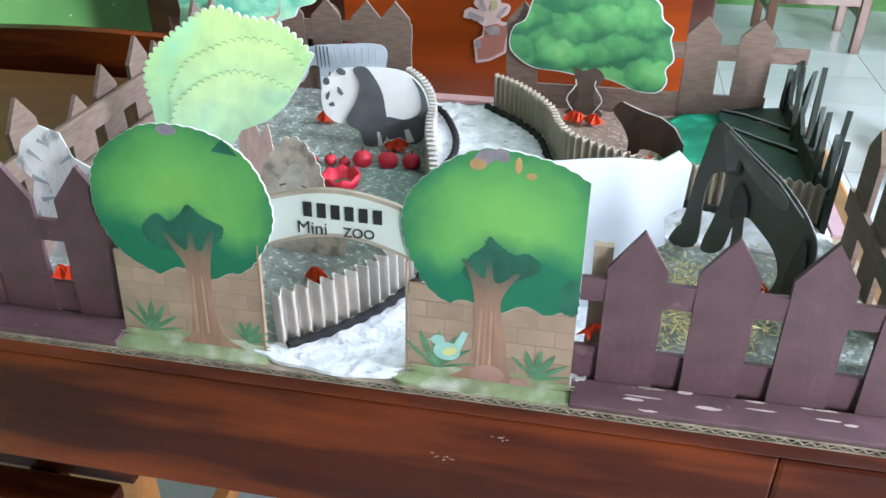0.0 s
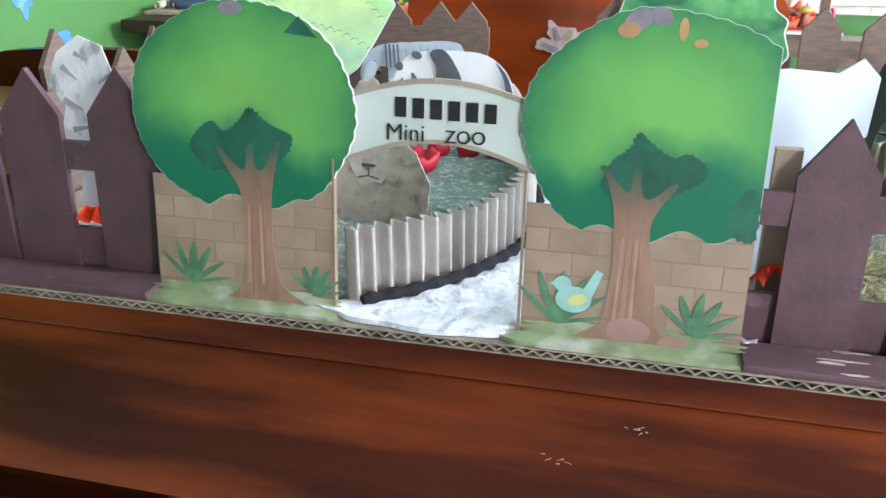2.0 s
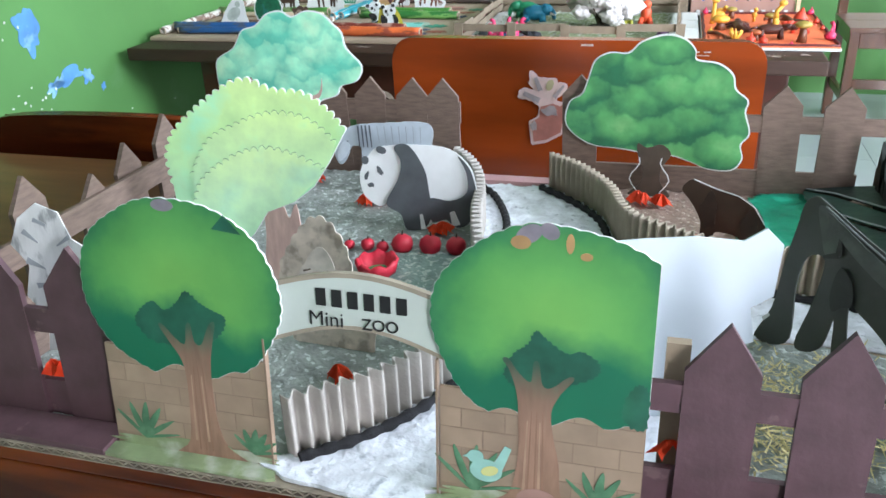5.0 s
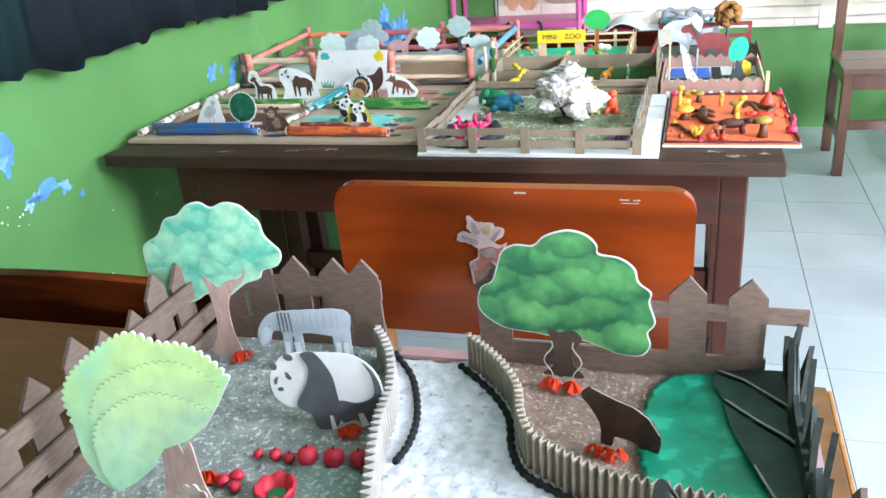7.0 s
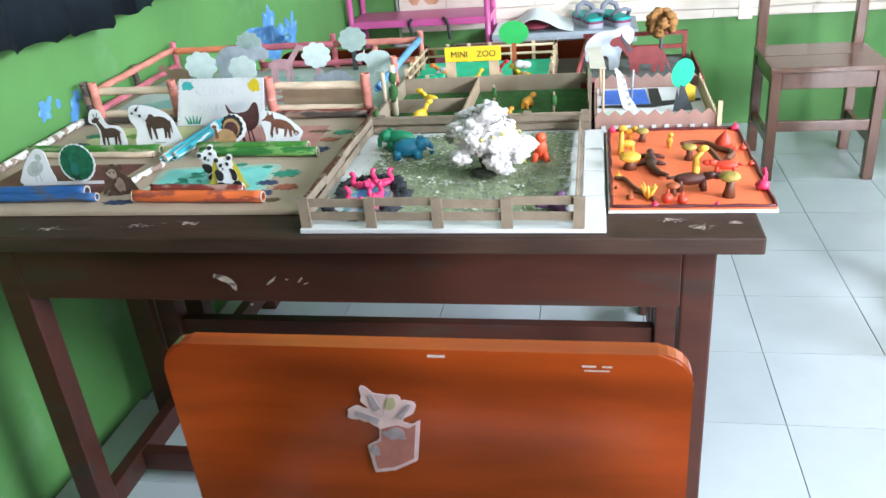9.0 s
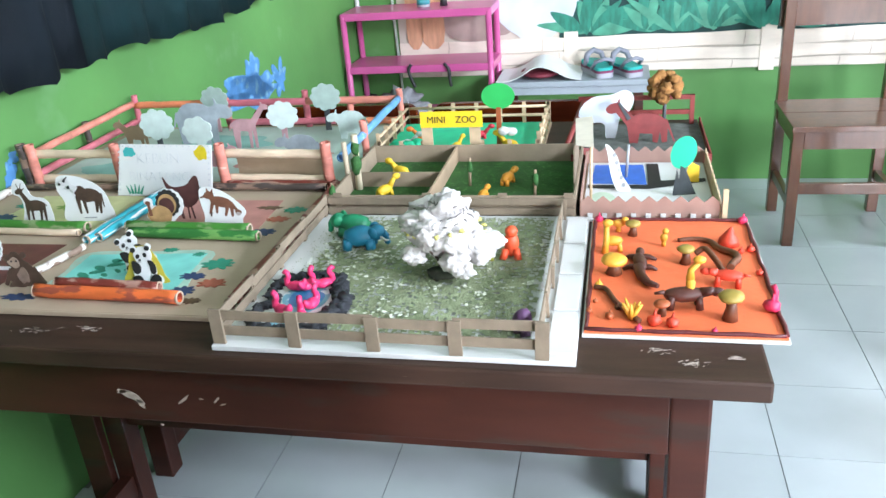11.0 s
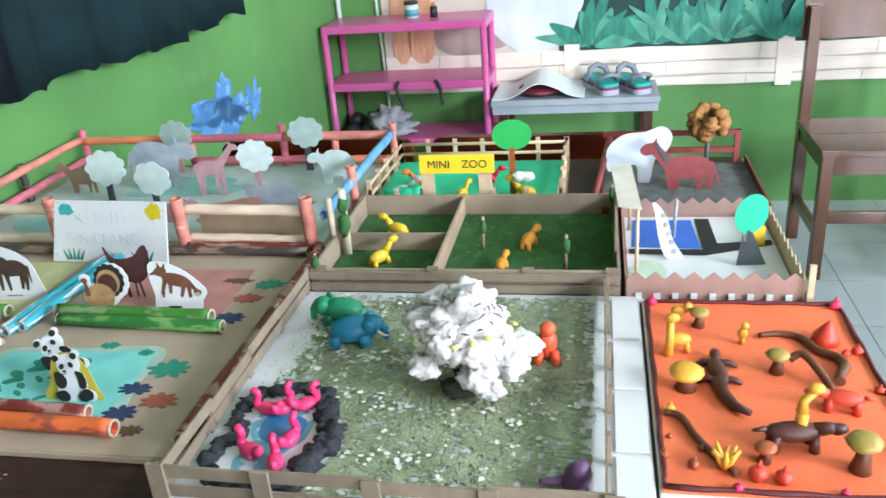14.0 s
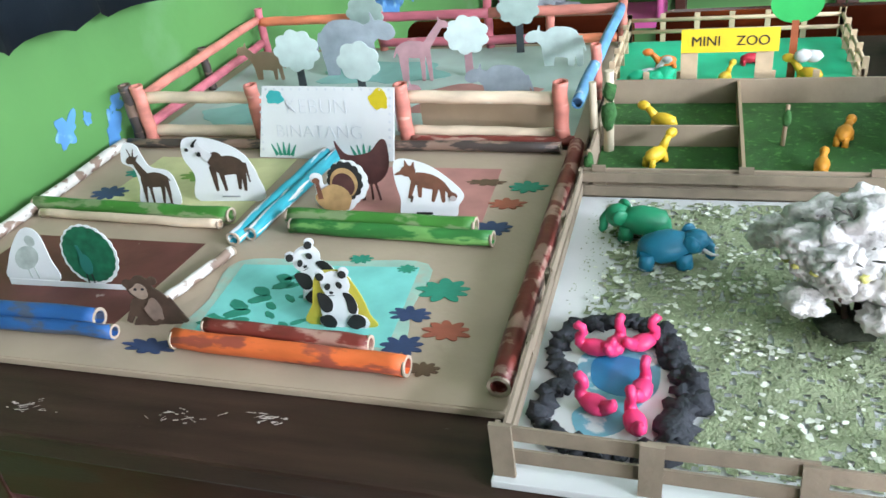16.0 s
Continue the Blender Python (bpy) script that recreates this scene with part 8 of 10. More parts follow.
# elephants of plasticine
def clay_elephant(name, x, y, z, s, turn, material, label, group="plasticine animals"):
    bm = pile()
    c, n = math.cos(radians(turn)), math.sin(radians(turn))

    def at(u, v, w):
        return (x + (u * c - v * n) * s, y + (u * n + v * c) * s, z + w * s)
    ball(bm, at(0, 0, 0.021), 0.021 * s, (1.45, 1.0, 0.85), turn=(0, 0, turn), rough=0.2)
    for u in (-0.020, 0.017):
        for v in (-0.011, 0.011):
            tube(bm, at(u, v, 0.018), at(u * 1.1, v * 1.1, 0), 0.0085 * s, 0.0090 * s, 10)
    ball(bm, at(0.030, 0, 0.026), 0.0145 * s, (1, 0.95, 0.95), rough=0.18)
    bent(bm, [at(0.038, 0, 0.026), at(0.045, 0, 0.018), at(0.046, 0, 0.007), at(0.049, 0, 0.004)], [0.0075 * s, 0.006 * s, 0.005 * s, 0.004 * s])
    for v in (-1, 1):
        ball(bm, at(0.024, v * 0.014, 0.029), 0.011 * s, (0.85, 0.35, 0.95), turn=(0, 0, turn + v * 25))
    return solo(name, bm, material, (x, y, z), label, "plasticine animal", group)


BLUE_ELE = clay_elephant("clay_elephant", -0.030, 2.262, LZ + 0.002, 0.95, 8, mat("blue_plasticine", (0.01, 0.17, 0.28), 0.5, 0.12, 60, 0.2), "blue plasticine elephant on the sawdust lawn")
for v in (-0.006, 0.007):
    part("tusk", bent(pile(), [(0.006, 2.262 + v, LZ + 0.022), (0.015, 2.261 + v, LZ + 0.017), (0.021, 2.260 + v, LZ + 0.018)], [0.0022, 0.0019, 0.0009], 7), FOAM, BLUE_ELE, "white plasticine tusk")
clay_elephant("clay_elephant", -0.056, 2.312, LZ + 0.002, 0.95, 175, mat("green_plasticine_dark", (0.01, 0.22, 0.10), 0.5, 0.12, 60, 0.2), "green plasticine elephant on the sawdust lawn")
bm = pile()
ball(ball(bm, (0.221, 2.238, LZ + 0.022), 0.014, (0.85, 0.8, 1.5), rough=0.15), (0.222, 2.234, LZ + 0.044), 0.010, (1, 1, 0.95), rough=0.1)
for dx in (-0.008, 0.008):
    tube(bm, (0.221 + dx, 2.232, LZ + 0.015), (0.221 + dx * 1.5, 2.224, LZ), 0.0055, 0.006, 9)
solo("clay_lion", bm, mat("orange_red_plasticine", (0.75, 0.09, 0.03), 0.5, 0.12, 60, 0.2), (0.221, 2.238, LZ), "orange-red plasticine animal sitting on the lawn", "plasticine animal", "plasticine animals")
bm = pile()
ball(bm, (0.184, 2.228, LZ + 0.018), 0.009, (0.8, 0.8, 1.6), rough=0.2)
ball(bm, (0.189, 2.218, LZ + 0.034), 0.006)
for dx in (-0.005, 0.006):
    tube(bm, (0.184 + dx, 2.225, LZ + 0.012), (0.184 + dx * 1.4, 2.221, LZ), 0.0035, 0.004, 8)
solo("clay_giraffe", bm, mat("olive_yellow_plasticine", (0.38, 0.38, 0.05), 0.5, 0.15, 60, 0.2), (0.184, 2.228, LZ), "olive yellow plasticine animal under the cotton tree", "plasticine animal", "plasticine animals")
bm = pile()
ball(bm, (0.262, 2.010, LZ + 0.016), 0.017, (0.75, 0.8, 1.15), turn=(0, 20, 0), rough=0.15)
bent(bm, [(0.250, 2.012, LZ + 0.010), (0.238, 2.010, LZ + 0.008), (0.228, 2.005, LZ + 0.012)], [0.006, 0.004, 0.003])
tube(bm, (0.266, 2.004, LZ + 0.01), (0.268, 2.0, LZ), 0.006, 0.007, 9)
solo("clay_elephant", bm, mat("violet_plasticine", (0.13, 0.055, 0.14), 0.5, 0.15, 60, 0.2), (0.262, 2.01, LZ), "dark violet plasticine animal behind the card fence", "plasticine animal", "plasticine animals")
# cotton tree
COTTON = mat("white_cotton_wool", (0.57, 0.545, 0.53), 0.95, 0.12, 90, 0.8, 420, spots=((0.45, 0.42, 0.41), 0.46, 60, 0.2))
COTTON.node_tree.nodes["Principled BSDF"].inputs["Subsurface Weight"].default_value = 0.6
COTTON.node_tree.nodes["Principled BSDF"].inputs["Subsurface Scale"].default_value = 0.012
COTTON.node_tree.nodes["Principled BSDF"].inputs["Subsurface Radius"].default_value = (1, 1, 1)
CT = thing("cotton_tree", (0.135, 2.175, LZ), "model tree of dark twigs covered with white cotton wool", "model tree")
rnd = random.Random(21)
for k in range(7):
    a = math.tau * k / 7
    part("twig", bent(pile(), [(0.134 + 0.006 * math.cos(a), 2.175 + 0.006 * math.sin(a), LZ), (0.134 + 0.018 * math.cos(a + 0.4), 2.175 + 0.018 * math.sin(a + 0.4), LZ + 0.03), (0.134 + 0.045 * math.cos(a + 0.6), 2.178 + 0.040 * math.sin(a + 0.6), LZ + 0.055)], [0.004, 0.0028, 0.001], 6), BEAR_BROWN, CT)
part("moss_base", ball(ball(pile(), (0.128, 2.166, LZ + 0.006), 0.020, (1.3, 1, 0.5), rough=0.8), (0.150, 2.172, LZ + 0.005), 0.016, (1.3, 1, 0.5), rough=0.8, seed=2), mat("dark_moss", (0.055, 0.065, 0.045), 0.95, 0.4, 90, 0.8, 300), CT, "dark moss round the foot")


def cotton(c, r, s, seed):
    """A pulled tuft of cotton wool, soft and lumpy."""
    bm = pile()
    made = bmesh.ops.create_icosphere(bm, subdivisions=4, radius=1)
    o = Vector((seed * 3.7, seed * 1.9, seed))
    for v in made["verts"]:
        n = v.co.copy()
        f = 1 + 0.46 * noise.noise(n * 1.5 + o) + 0.24 * noise.noise(n * 3.6 + o) + 0.12 * noise.noise(n * 8.5 + o)
        v.co = Vector(c) + Vector((n.x * s[0], n.y * s[1], n.z * s[2])) * r * f
        v.co.z = max(v.co.z, LZ + 0.012)
    for f in bm.faces:
        f.smooth = True
    return bm


for k in range(30):
    a, e = k * 2.4, -0.35 + 1.85 * ((k * 0.618) % 1)
    rad = 0.043 * (0.75 + 0.35 * rnd.random())
    c = (0.131 + rad * 1.12 * math.cos(a) * math.cos(e), 2.190 + rad * 0.95 * math.sin(a) * math.cos(e), LZ + 0.061 + rad * 0.88 * math.sin(e))
    part("cotton_tuft", cotton(c, rnd.uniform(0.015, 0.024), (rnd.uniform(0.9, 1.35), 1, rnd.uniform(0.75, 1.1)), k + 1), COTTON, CT)
part("cotton_core", cotton((0.131, 2.190, LZ + 0.062), 0.041, (1.15, 1, 1), 77), COTTON, CT)
for k, (x, y, z, r) in enumerate(((0.072, 2.235, 0.060, 0.017), (0.060, 2.250, 0.045, 0.012), (0.150, 2.140, 0.034, 0.017), (0.164, 2.136, 0.024, 0.013), (0.196, 2.190, 0.048, 0.018), (0.186, 2.160, 0.040, 0.017), (0.088, 2.150, 0.040, 0.015))):
    part("cotton_tuft", cotton((x, y, LZ + z), r, (1.2, 1, 0.9), 40 + k), COTTON, CT)
DRY = (mat("dry_flower_grey", (0.16, 0.15, 0.14), 0.9), mat("dry_flower_yellow", (0.62, 0.58, 0.18), 0.9))
for k in range(56):
    a, e = k * 2.399, 0.05 + 1.4 * ((k * 0.7548) % 1)
    d = Vector((math.cos(a) * math.cos(e), math.sin(a) * math.cos(e), math.sin(e)))
    p = Vector((0.131 + 0.058 * d.x, 2.188 + 0.054 * d.y, LZ + 0.061 + 0.050 * d.z))
    if k % 4 == 0:
        part("dried_flower", ball(pile(), p, 0.0042, (1, 1, 0.7), rough=1.0, seed=k), DRY[1], CT)
    else:
        q = Vector((math.sin(k * 1.7), math.cos(k * 2.3), math.sin(k * 3.1) * 0.5)) * 0.006
        part("dried_sprig", bent(pile(), [p - q, p + d * 0.002, p + q], [0.0006, 0.0013, 0.0005], 5), DRY[0], CT)

# ---- the orange plasticine board ----
OB = thing("orange_board", (0.462, 2.2, T), "bright orange plasticine board edged with maroon cord", "diorama", "zoo models")
ORANGE = mat("orange_plasticine_sheet", (0.82, 0.17, 0.065), 0.55, 0.08, 14, 0.25, 120)
MAROON = mat("maroon_plasticine", (0.10, 0.012, 0.014), 0.5, 0.2, 60, 0.3, 150)
part("card", box(pile(), 0.338, 0.588, 2.014, 2.392, T + 0.0003, T + 0.005, 0.0008), FOAM, OB)
part("orange_sheet", slab(pile(), [(0.3405, 2.0165), (0.5855, 2.0165), (0.5855, 2.3895), (0.3405, 2.3895)], T + 0.0052, T + 0.0082), ORANGE, OB)
OZ = T + 0.0083
for a, b in (((0.343, 2.0195), (0.584, 2.019)), ((0.584, 2.019), (0.582, 2.386)), ((0.582, 2.386), (0.344, 2.387)), ((0.344, 2.387), (0.343, 2.0195))):
    n = 14
    part("edging", bent(pile(), [(a[0] + (b[0] - a[0]) * k / n + 0.0010 * math.sin(k * 2.1), a[1] + (b[1] - a[1]) * k / n + 0.0010 * math.cos(k * 1.7), OZ + 0.0018) for k in range(n + 1)], [0.0028 + 0.0005 * math.sin(k * 1.3) for k in range(n + 1)], 7), MAROON, OB)
CLAY = {k: mat(k + "_clay", c, 0.5, 0.15, 60, 0.25, 150) for k, c in (("brown", (0.13, 0.045, 0.02)), ("dark", (0.075, 0.022, 0.014)), ("red", (0.60, 0.055, 0.025)), ("yellow", (0.72, 0.36, 0.04)), ("olive", (0.33, 0.24, 0.05)), ("orange", (0.80, 0.19, 0.03)), ("magenta", (0.62, 0.03, 0.10)), ("rust", (0.36, 0.09, 0.03)))}


def mushroom(x, y, h, r, cap, stem="brown", label="plasticine mushroom with an olive cap"):
    th = thing("clay_mushroom", (x, y, OZ), label, "plasticine mushroom", "plasticine mushrooms")
    part("stem", bent(pile(), [(x, y, OZ), (x + 0.001, y, OZ + h * 0.4), (x, y + 0.001, OZ + h * 0.8)], [r * 0.72, r * 0.5, r * 0.42], 12), CLAY[stem], th)
    part("cap", ball(pile(), (x, y, OZ + h * 0.82), r, (1.15, 1.15, 0.5), rough=0.12, seed=int(h * 1e4)), CLAY[cap], th)
    return th


mushroom(0.376, 2.186, 0.026, 0.017, "yellow", label="plasticine mushroom with a wide yellow cap")
mushroom(0.404, 2.325, 0.024, 0.011, "olive")
mushroom(0.478, 2.224, 0.028, 0.0115, "olive")
mushroom(0.522, 2.060, 0.040, 0.0145, "olive", label="tall plasticine mushroom with a green-yellow cap")
mushroom(0.438, 2.066, 0.020, 0.0095, "rust", label="small rust-brown plasticine mushroom")


def clay_beast(name, x, y, s, turn, body, colour, label, head=True, low=0.0, neck=0.0):
    bm = pile()
    c, n = math.cos(radians(turn)), math.sin(radians(turn))

    def at(u, v, w):
        return (x + (u * c - v * n) * s, y + (u * n + v * c) * s, OZ + w * s)
    h = 0.024 - low
    ball(bm, at(0, 0, h), 0.0125 * s, body, turn=(0, 0, turn), rough=0.12)
    for u in (-0.6, 0.6):
        for v in (-0.006, 0.006):
            tube(bm, at(u * 0.0125 * body[0], v, h), at(u * 0.0125 * body[0] * 1.1, v * 1.15, 0), 0.0045 * s, 0.005 * s, 8)
    if head:
        e = 0.0125 * body[0]
        bent(bm, [at(e * 0.7, 0, h + 0.002), at(e * 1.1, 0, h + 0.004 + neck * 0.5), at(e * 1.25 + neck * 0.1, 0, h + 0.004 + neck)], [0.007 * s, 0.006 * s, 0.0055 * s], 8)
        ball(bm, at(e * 1.4 + neck * 0.1, 0, h + 0.003 + neck), 0.0075 * s, (1.3, 0.8, 0.8), turn=(0, 0, turn), rough=0.1)
        bent(bm, [at(-e * 0.9, 0, h + 0.003), at(-e * 1.35, 0, h + 0.001)], [0.003 * s, 0.0015 * s], 6)
    return solo(name, bm, CLAY[colour], (x, y, OZ), label, "plasticine animal", "plasticine animals")


clay_beast("clay_hippo", 0.468, 2.090, 1.05, 4, (2.2, 0.90, 0.80), "dark", "dark brown plasticine hippo with a giraffe on its back", low=0.006)
clay_beast("clay_elephant", 0.530, 2.156, 0.85, 170, (2.0, 0.95, 0.80), "red", "red plasticine animal on the orange board", low=0.006)
bm = pile()
ball(bm, (0.4740, 2.093, OZ + 0.034), 0.007, (0.8, 0.8, 1.9), rough=0.12)
bent(bm, [(0.4740, 2.093, OZ + 0.040), (0.4744, 2.094, OZ + 0.052), (0.4840, 2.094, OZ + 0.064)], [0.006, 0.0045, 0.004])
ball(bm, (0.4842, 2.092, OZ + 0.068), 0.007, (1.2, 0.9, 0.8))
tube(bm, (0.478, 2.096, OZ + 0.035), (0.476, 2.088, OZ + 0.024), 0.0035, 0.003, 7)
solo("clay_giraffe", bm, CLAY["yellow"], (0.474, 2.093, OZ + 0.026), "yellow plasticine giraffe sitting on a hippo", "plasticine animal", "plasticine animals")
bm = pile()
ball(bm, (0.413, 2.212, OZ + 0.0075), 0.0105, (0.95, 2.5, 0.75), turn=(0, 0, 8), rough=0.2)
bent(bm, [(0.411, 2.190, OZ + 0.0075), (0.414, 2.166, OZ + 0.0065), (0.423, 2.146, OZ + 0.006), (0.436, 2.134, OZ + 0.007)], [0.0088, 0.0072, 0.0055, 0.0035])
ball(bm, (0.414, 2.243, OZ + 0.008), 0.0085, (0.8, 1.6, 0.7))
for dx in (-1, 1):
    for yy in (2.230, 2.196):
        bent(bm, [(0.413, yy, OZ + 0.006), (0.413 + dx * 0.015, yy + 0.003, OZ + 0.005), (0.413 + dx * 0.024, yy - 0.002, OZ + 0.003)], [0.0050, 0.0038, 0.0022], 6)
solo("clay_crocodile", bm, CLAY["dark"], (0.416, 2.21, OZ), "dark brown plasticine crocodile on the orange board", "plasticine animal", "plasticine animals")
solo("clay_snake", bent(pile(), curve_through([(0.472, 2.300, OZ + 0.003), (0.495, 2.304, OZ + 0.004), (0.518, 2.296, OZ + 0.004), (0.530, 2.268, OZ + 0.005), (0.548, 2.252, OZ + 0.005), (0.552, 2.232, OZ + 0.006), (0.542, 2.212, OZ + 0.006), (0.538, 2.198, OZ + 0.007)], 4), [0.0032 + 0.0026 * min(1, k / 20) for k in range(29)], 8), CLAY["brown"], (0.51, 2.26, OZ), "rust-brown plasticine snake winding over the board", "plasticine animal", "plasticine animals")
solo("clay_branch", bent(pile(), curve_through([(0.492, 2.232, OZ + 0.012), (0.506, 2.232, OZ + 0.02), (0.520, 2.205, OZ + 0.012), (0.528, 2.185, OZ + 0.004)], 4), 0.0045, 8), CLAY["brown"], (0.5, 2.22, OZ), "bent brown plasticine branch beside a mushroom", "plasticine branch", "plasticine branches")
solo("clay_branch", bent(pile(), curve_through([(0.350, 2.135, OZ + 0.003), (0.366, 2.128, OZ + 0.004), (0.378, 2.095, OZ + 0.004), (0.394, 2.065, OZ + 0.004), (0.410, 2.040, OZ + 0.004)], 4), 0.0036, 7), CLAY["brown"], (0.37, 2.1, OZ), "thin rust plasticine branch lying on the board", "plasticine branch", "plasticine branches")
bm = pile()
bent(bm, [(0.362, 2.255, OZ), (0.364, 2.256, OZ + 0.02), (0.364, 2.262, OZ + 0.045)], [0.006, 0.005, 0.004])
ball(bm, (0.366, 2.257, OZ + 0.049), 0.0065, (1.3, 0.9, 0.9))
ball(bm, (0.374, 2.262, OZ + 0.018), 0.010, (1.5, 0.9, 0.8), rough=0.15)
tube(bm, (0.383, 2.262, OZ + 0.015), (0.385, 2.261, OZ), 0.0035, 0.004, 8)
solo("clay_giraffe", bm, CLAY["yellow"], (0.365, 2.258, OZ), "yellow plasticine giraffe standing on the orange board", "plasticine animal", "plasticine animals")
solo("clay_dog", ball(ball(tube(pile(), (0.382, 2.34, OZ), (0.382, 2.34, OZ + 0.014), 0.004), (0.382, 2.34, OZ + 0.014), 0.008, (1.4, 0.8, 0.8)), (0.392, 2.338, OZ + 0.02), 0.006), CLAY["yellow"], (0.382, 2.34, OZ), "small yellow plasticine animal near the edge", "plasticine animal", "plasticine animals")
solo("clay_chick", ball(ball(tube(pile(), (0.450, 2.285, OZ), (0.450, 2.285, OZ + 0.012), 0.0035), (0.450, 2.285, OZ + 0.014), 0.006, (1, 0.8, 1.3)), (0.452, 2.284, OZ + 0.025), 0.005), CLAY["yellow"], (0.45, 2.285, OZ), "tiny yellow plasticine animal standing upright", "plasticine animal", "plasticine animals")
solo("clay_volcano", bent(pile(), [(0.546, 2.294, OZ), (0.546, 2.294, OZ + 0.009), (0.547, 2.294, OZ + 0.019), (0.549, 2.294, OZ + 0.029)], [0.0165, 0.0145, 0.0075, 0.0015], 14), CLAY["red"], (0.545, 2.298, OZ), "red plasticine cone with a curled tip", "plasticine cone")
for x, y, r, c in ((0.428, 2.040, 0.0095, "red"), (0.450, 2.037, 0.0085, "red"), (0.560, 2.262, 0.005, "red"), (0.574, 2.268, 0.006, "red"), (0.577, 2.378, 0.0075, "magenta"), (0.350, 2.380, 0.007, "magenta"), (0.576, 2.086, 0.0105, "magenta"), (0.345, 2.065, 0.005, "rust"), (0.372, 2.052, 0.006, "rust"), (0.576, 2.19, 0.005, "red"), (0.500, 2.024, 0.004, "magenta"), (0.352, 2.096, 0.003, "rust"), (0.382, 2.078, 0.004, "brown"), (0.356, 2.140, 0.006, "yellow"), (0.408, 2.022, 0.005, "magenta")):
    solo("clay_lump", bent(ball(pile(), (x, y, OZ + r * 0.7), r, (1, 1, 0.85), rough=0.35, seed=int(x * 999)), [(x, y, OZ + r), (x + 0.001, y, OZ + r * 2.3)], [r * 0.4, r * 0.12], 6), CLAY[c], (x, y, OZ), c + " plasticine lump pressed onto the board", "plasticine lump", "plasticine lumps")
bm = pile()
for k in range(8):
    a = k * 2.3
    bent(bm, [(0.400, 2.052, OZ), (0.400 + 0.006 * math.cos(a), 2.052 + 0.006 * math.sin(a), OZ + 0.012), (0.400 + 0.013 * math.cos(a), 2.052 + 0.010 * math.sin(a), OZ + 0.022 + 0.006 * math.sin(k))], [0.003, 0.0035, 0.0012], 6)
solo("clay_plant", bm, CLAY["yellow"], (0.4, 2.052, OZ), "yellow and rust plasticine plant with upright leaves", "plasticine plant")
bm = bent(pile(), [(0.579, 2.088, OZ + 0.012), (0.580, 2.090, OZ + 0.026), (0.576, 2.092, OZ + 0.034)], [0.004, 0.0035, 0.004], 7)
solo("clay_swan", bm, CLAY["magenta"], (0.579, 2.088, OZ), "magenta plasticine neck rising from the edge", "plasticine animal", "plasticine animals")

# ---- cardboard pens with green felt ----
CB = thing("pen_diorama", (0.09, 2.56, T), "open cardboard box with green felt pens", "diorama", "zoo models")
FELT = mat("green_felt", (0.027, 0.105, 0.020), 0.95, 0.3, 40, 0.8, 500, spots=((0.06, 0.19, 0.04), 0.4, 120))
X0, X1, Y0, Y1 = -0.134, 0.310, 2.410, 2.712
part("floor_card", box(pile(), X0, X1, Y0, Y1, T + 0.0003, T + 0.004), CARD_GREY, CB)
part("felt", slab(pile(), [(X0 + 0.006, Y0 + 0.006), (X1 - 0.006, Y0 + 0.006), (X1 - 0.006, Y1 - 0.006), (X0 + 0.006, Y1 - 0.006)], T + 0.0042, T + 0.0065), FELT, CB, "green felt floor")
for pn, a in (("front_wall", (X0, X1, Y0, Y0 + 0.004)), ("back_wall", (X0, X1, Y1 - 0.004, Y1)), ("side_wall", (X0, X0 + 0.004, Y0 + 0.0045, Y1 - 0.0045)), ("side_wall", (X1 - 0.004, X1, Y0 + 0.0045, Y1 - 0.0045))):
    part(pn, box(pile(), *a, T + 0.0042, T + 0.042), CARD_GREY, CB)
part("long_divider", box(pile(), 0.046, 0.050, Y0 + 0.0045, Y1 - 0.0045, T + 0.0068, T + 0.040), CARD, CB)
part("cross_divider", box(pile(), X0 + 0.005, 0.0455, 2.553, 2.557, T + 0.0068, T + 0.036), CARD_GREY, CB)
for x in (-0.115, 0.05, 0.185, 0.298):
    part("front_post", box(pile(), x - 0.008, x + 0.008, Y0 - 0.003, Y0 - 0.0005, T + 0.0005, T + 0.048), POST, CB)
for z in (0.016, 0.034):
    part("front_slat", box(pile(), X0, X1, Y0 - 0.0075, Y0 - 0.0035, T + z - 0.006, T + z + 0.006), POST, CB)
for x, y in ((0.10, 2.56), (0.232, 2.49), (-0.13, 2.42), (0.30, 2.70)):
    th = thing("moss_stick", (x, y, T), "thin upright stick hung with moss", "stick", "moss sticks")
    part("stick", tube(pile(), (x, y, T + 0.0066), (x + 0.002, y, T + 0.062), 0.003, 0.0025, 8), CARD, th)
    part("moss", ball(pile(), (x + 0.002, y - 0.002, T + 0.045), 0.006, (0.9, 0.8, 2.2), rough=0.6, seed=int(x * 99)), MOSS, th)
YEL = mat("yellow_plasticine", (0.78, 0.50, 0.03), 0.5, 0.12, 60, 0.2)
AMB = mat("amber_plasticine", (0.72, 0.30, 0.03), 0.5, 0.15, 60, 0.2)


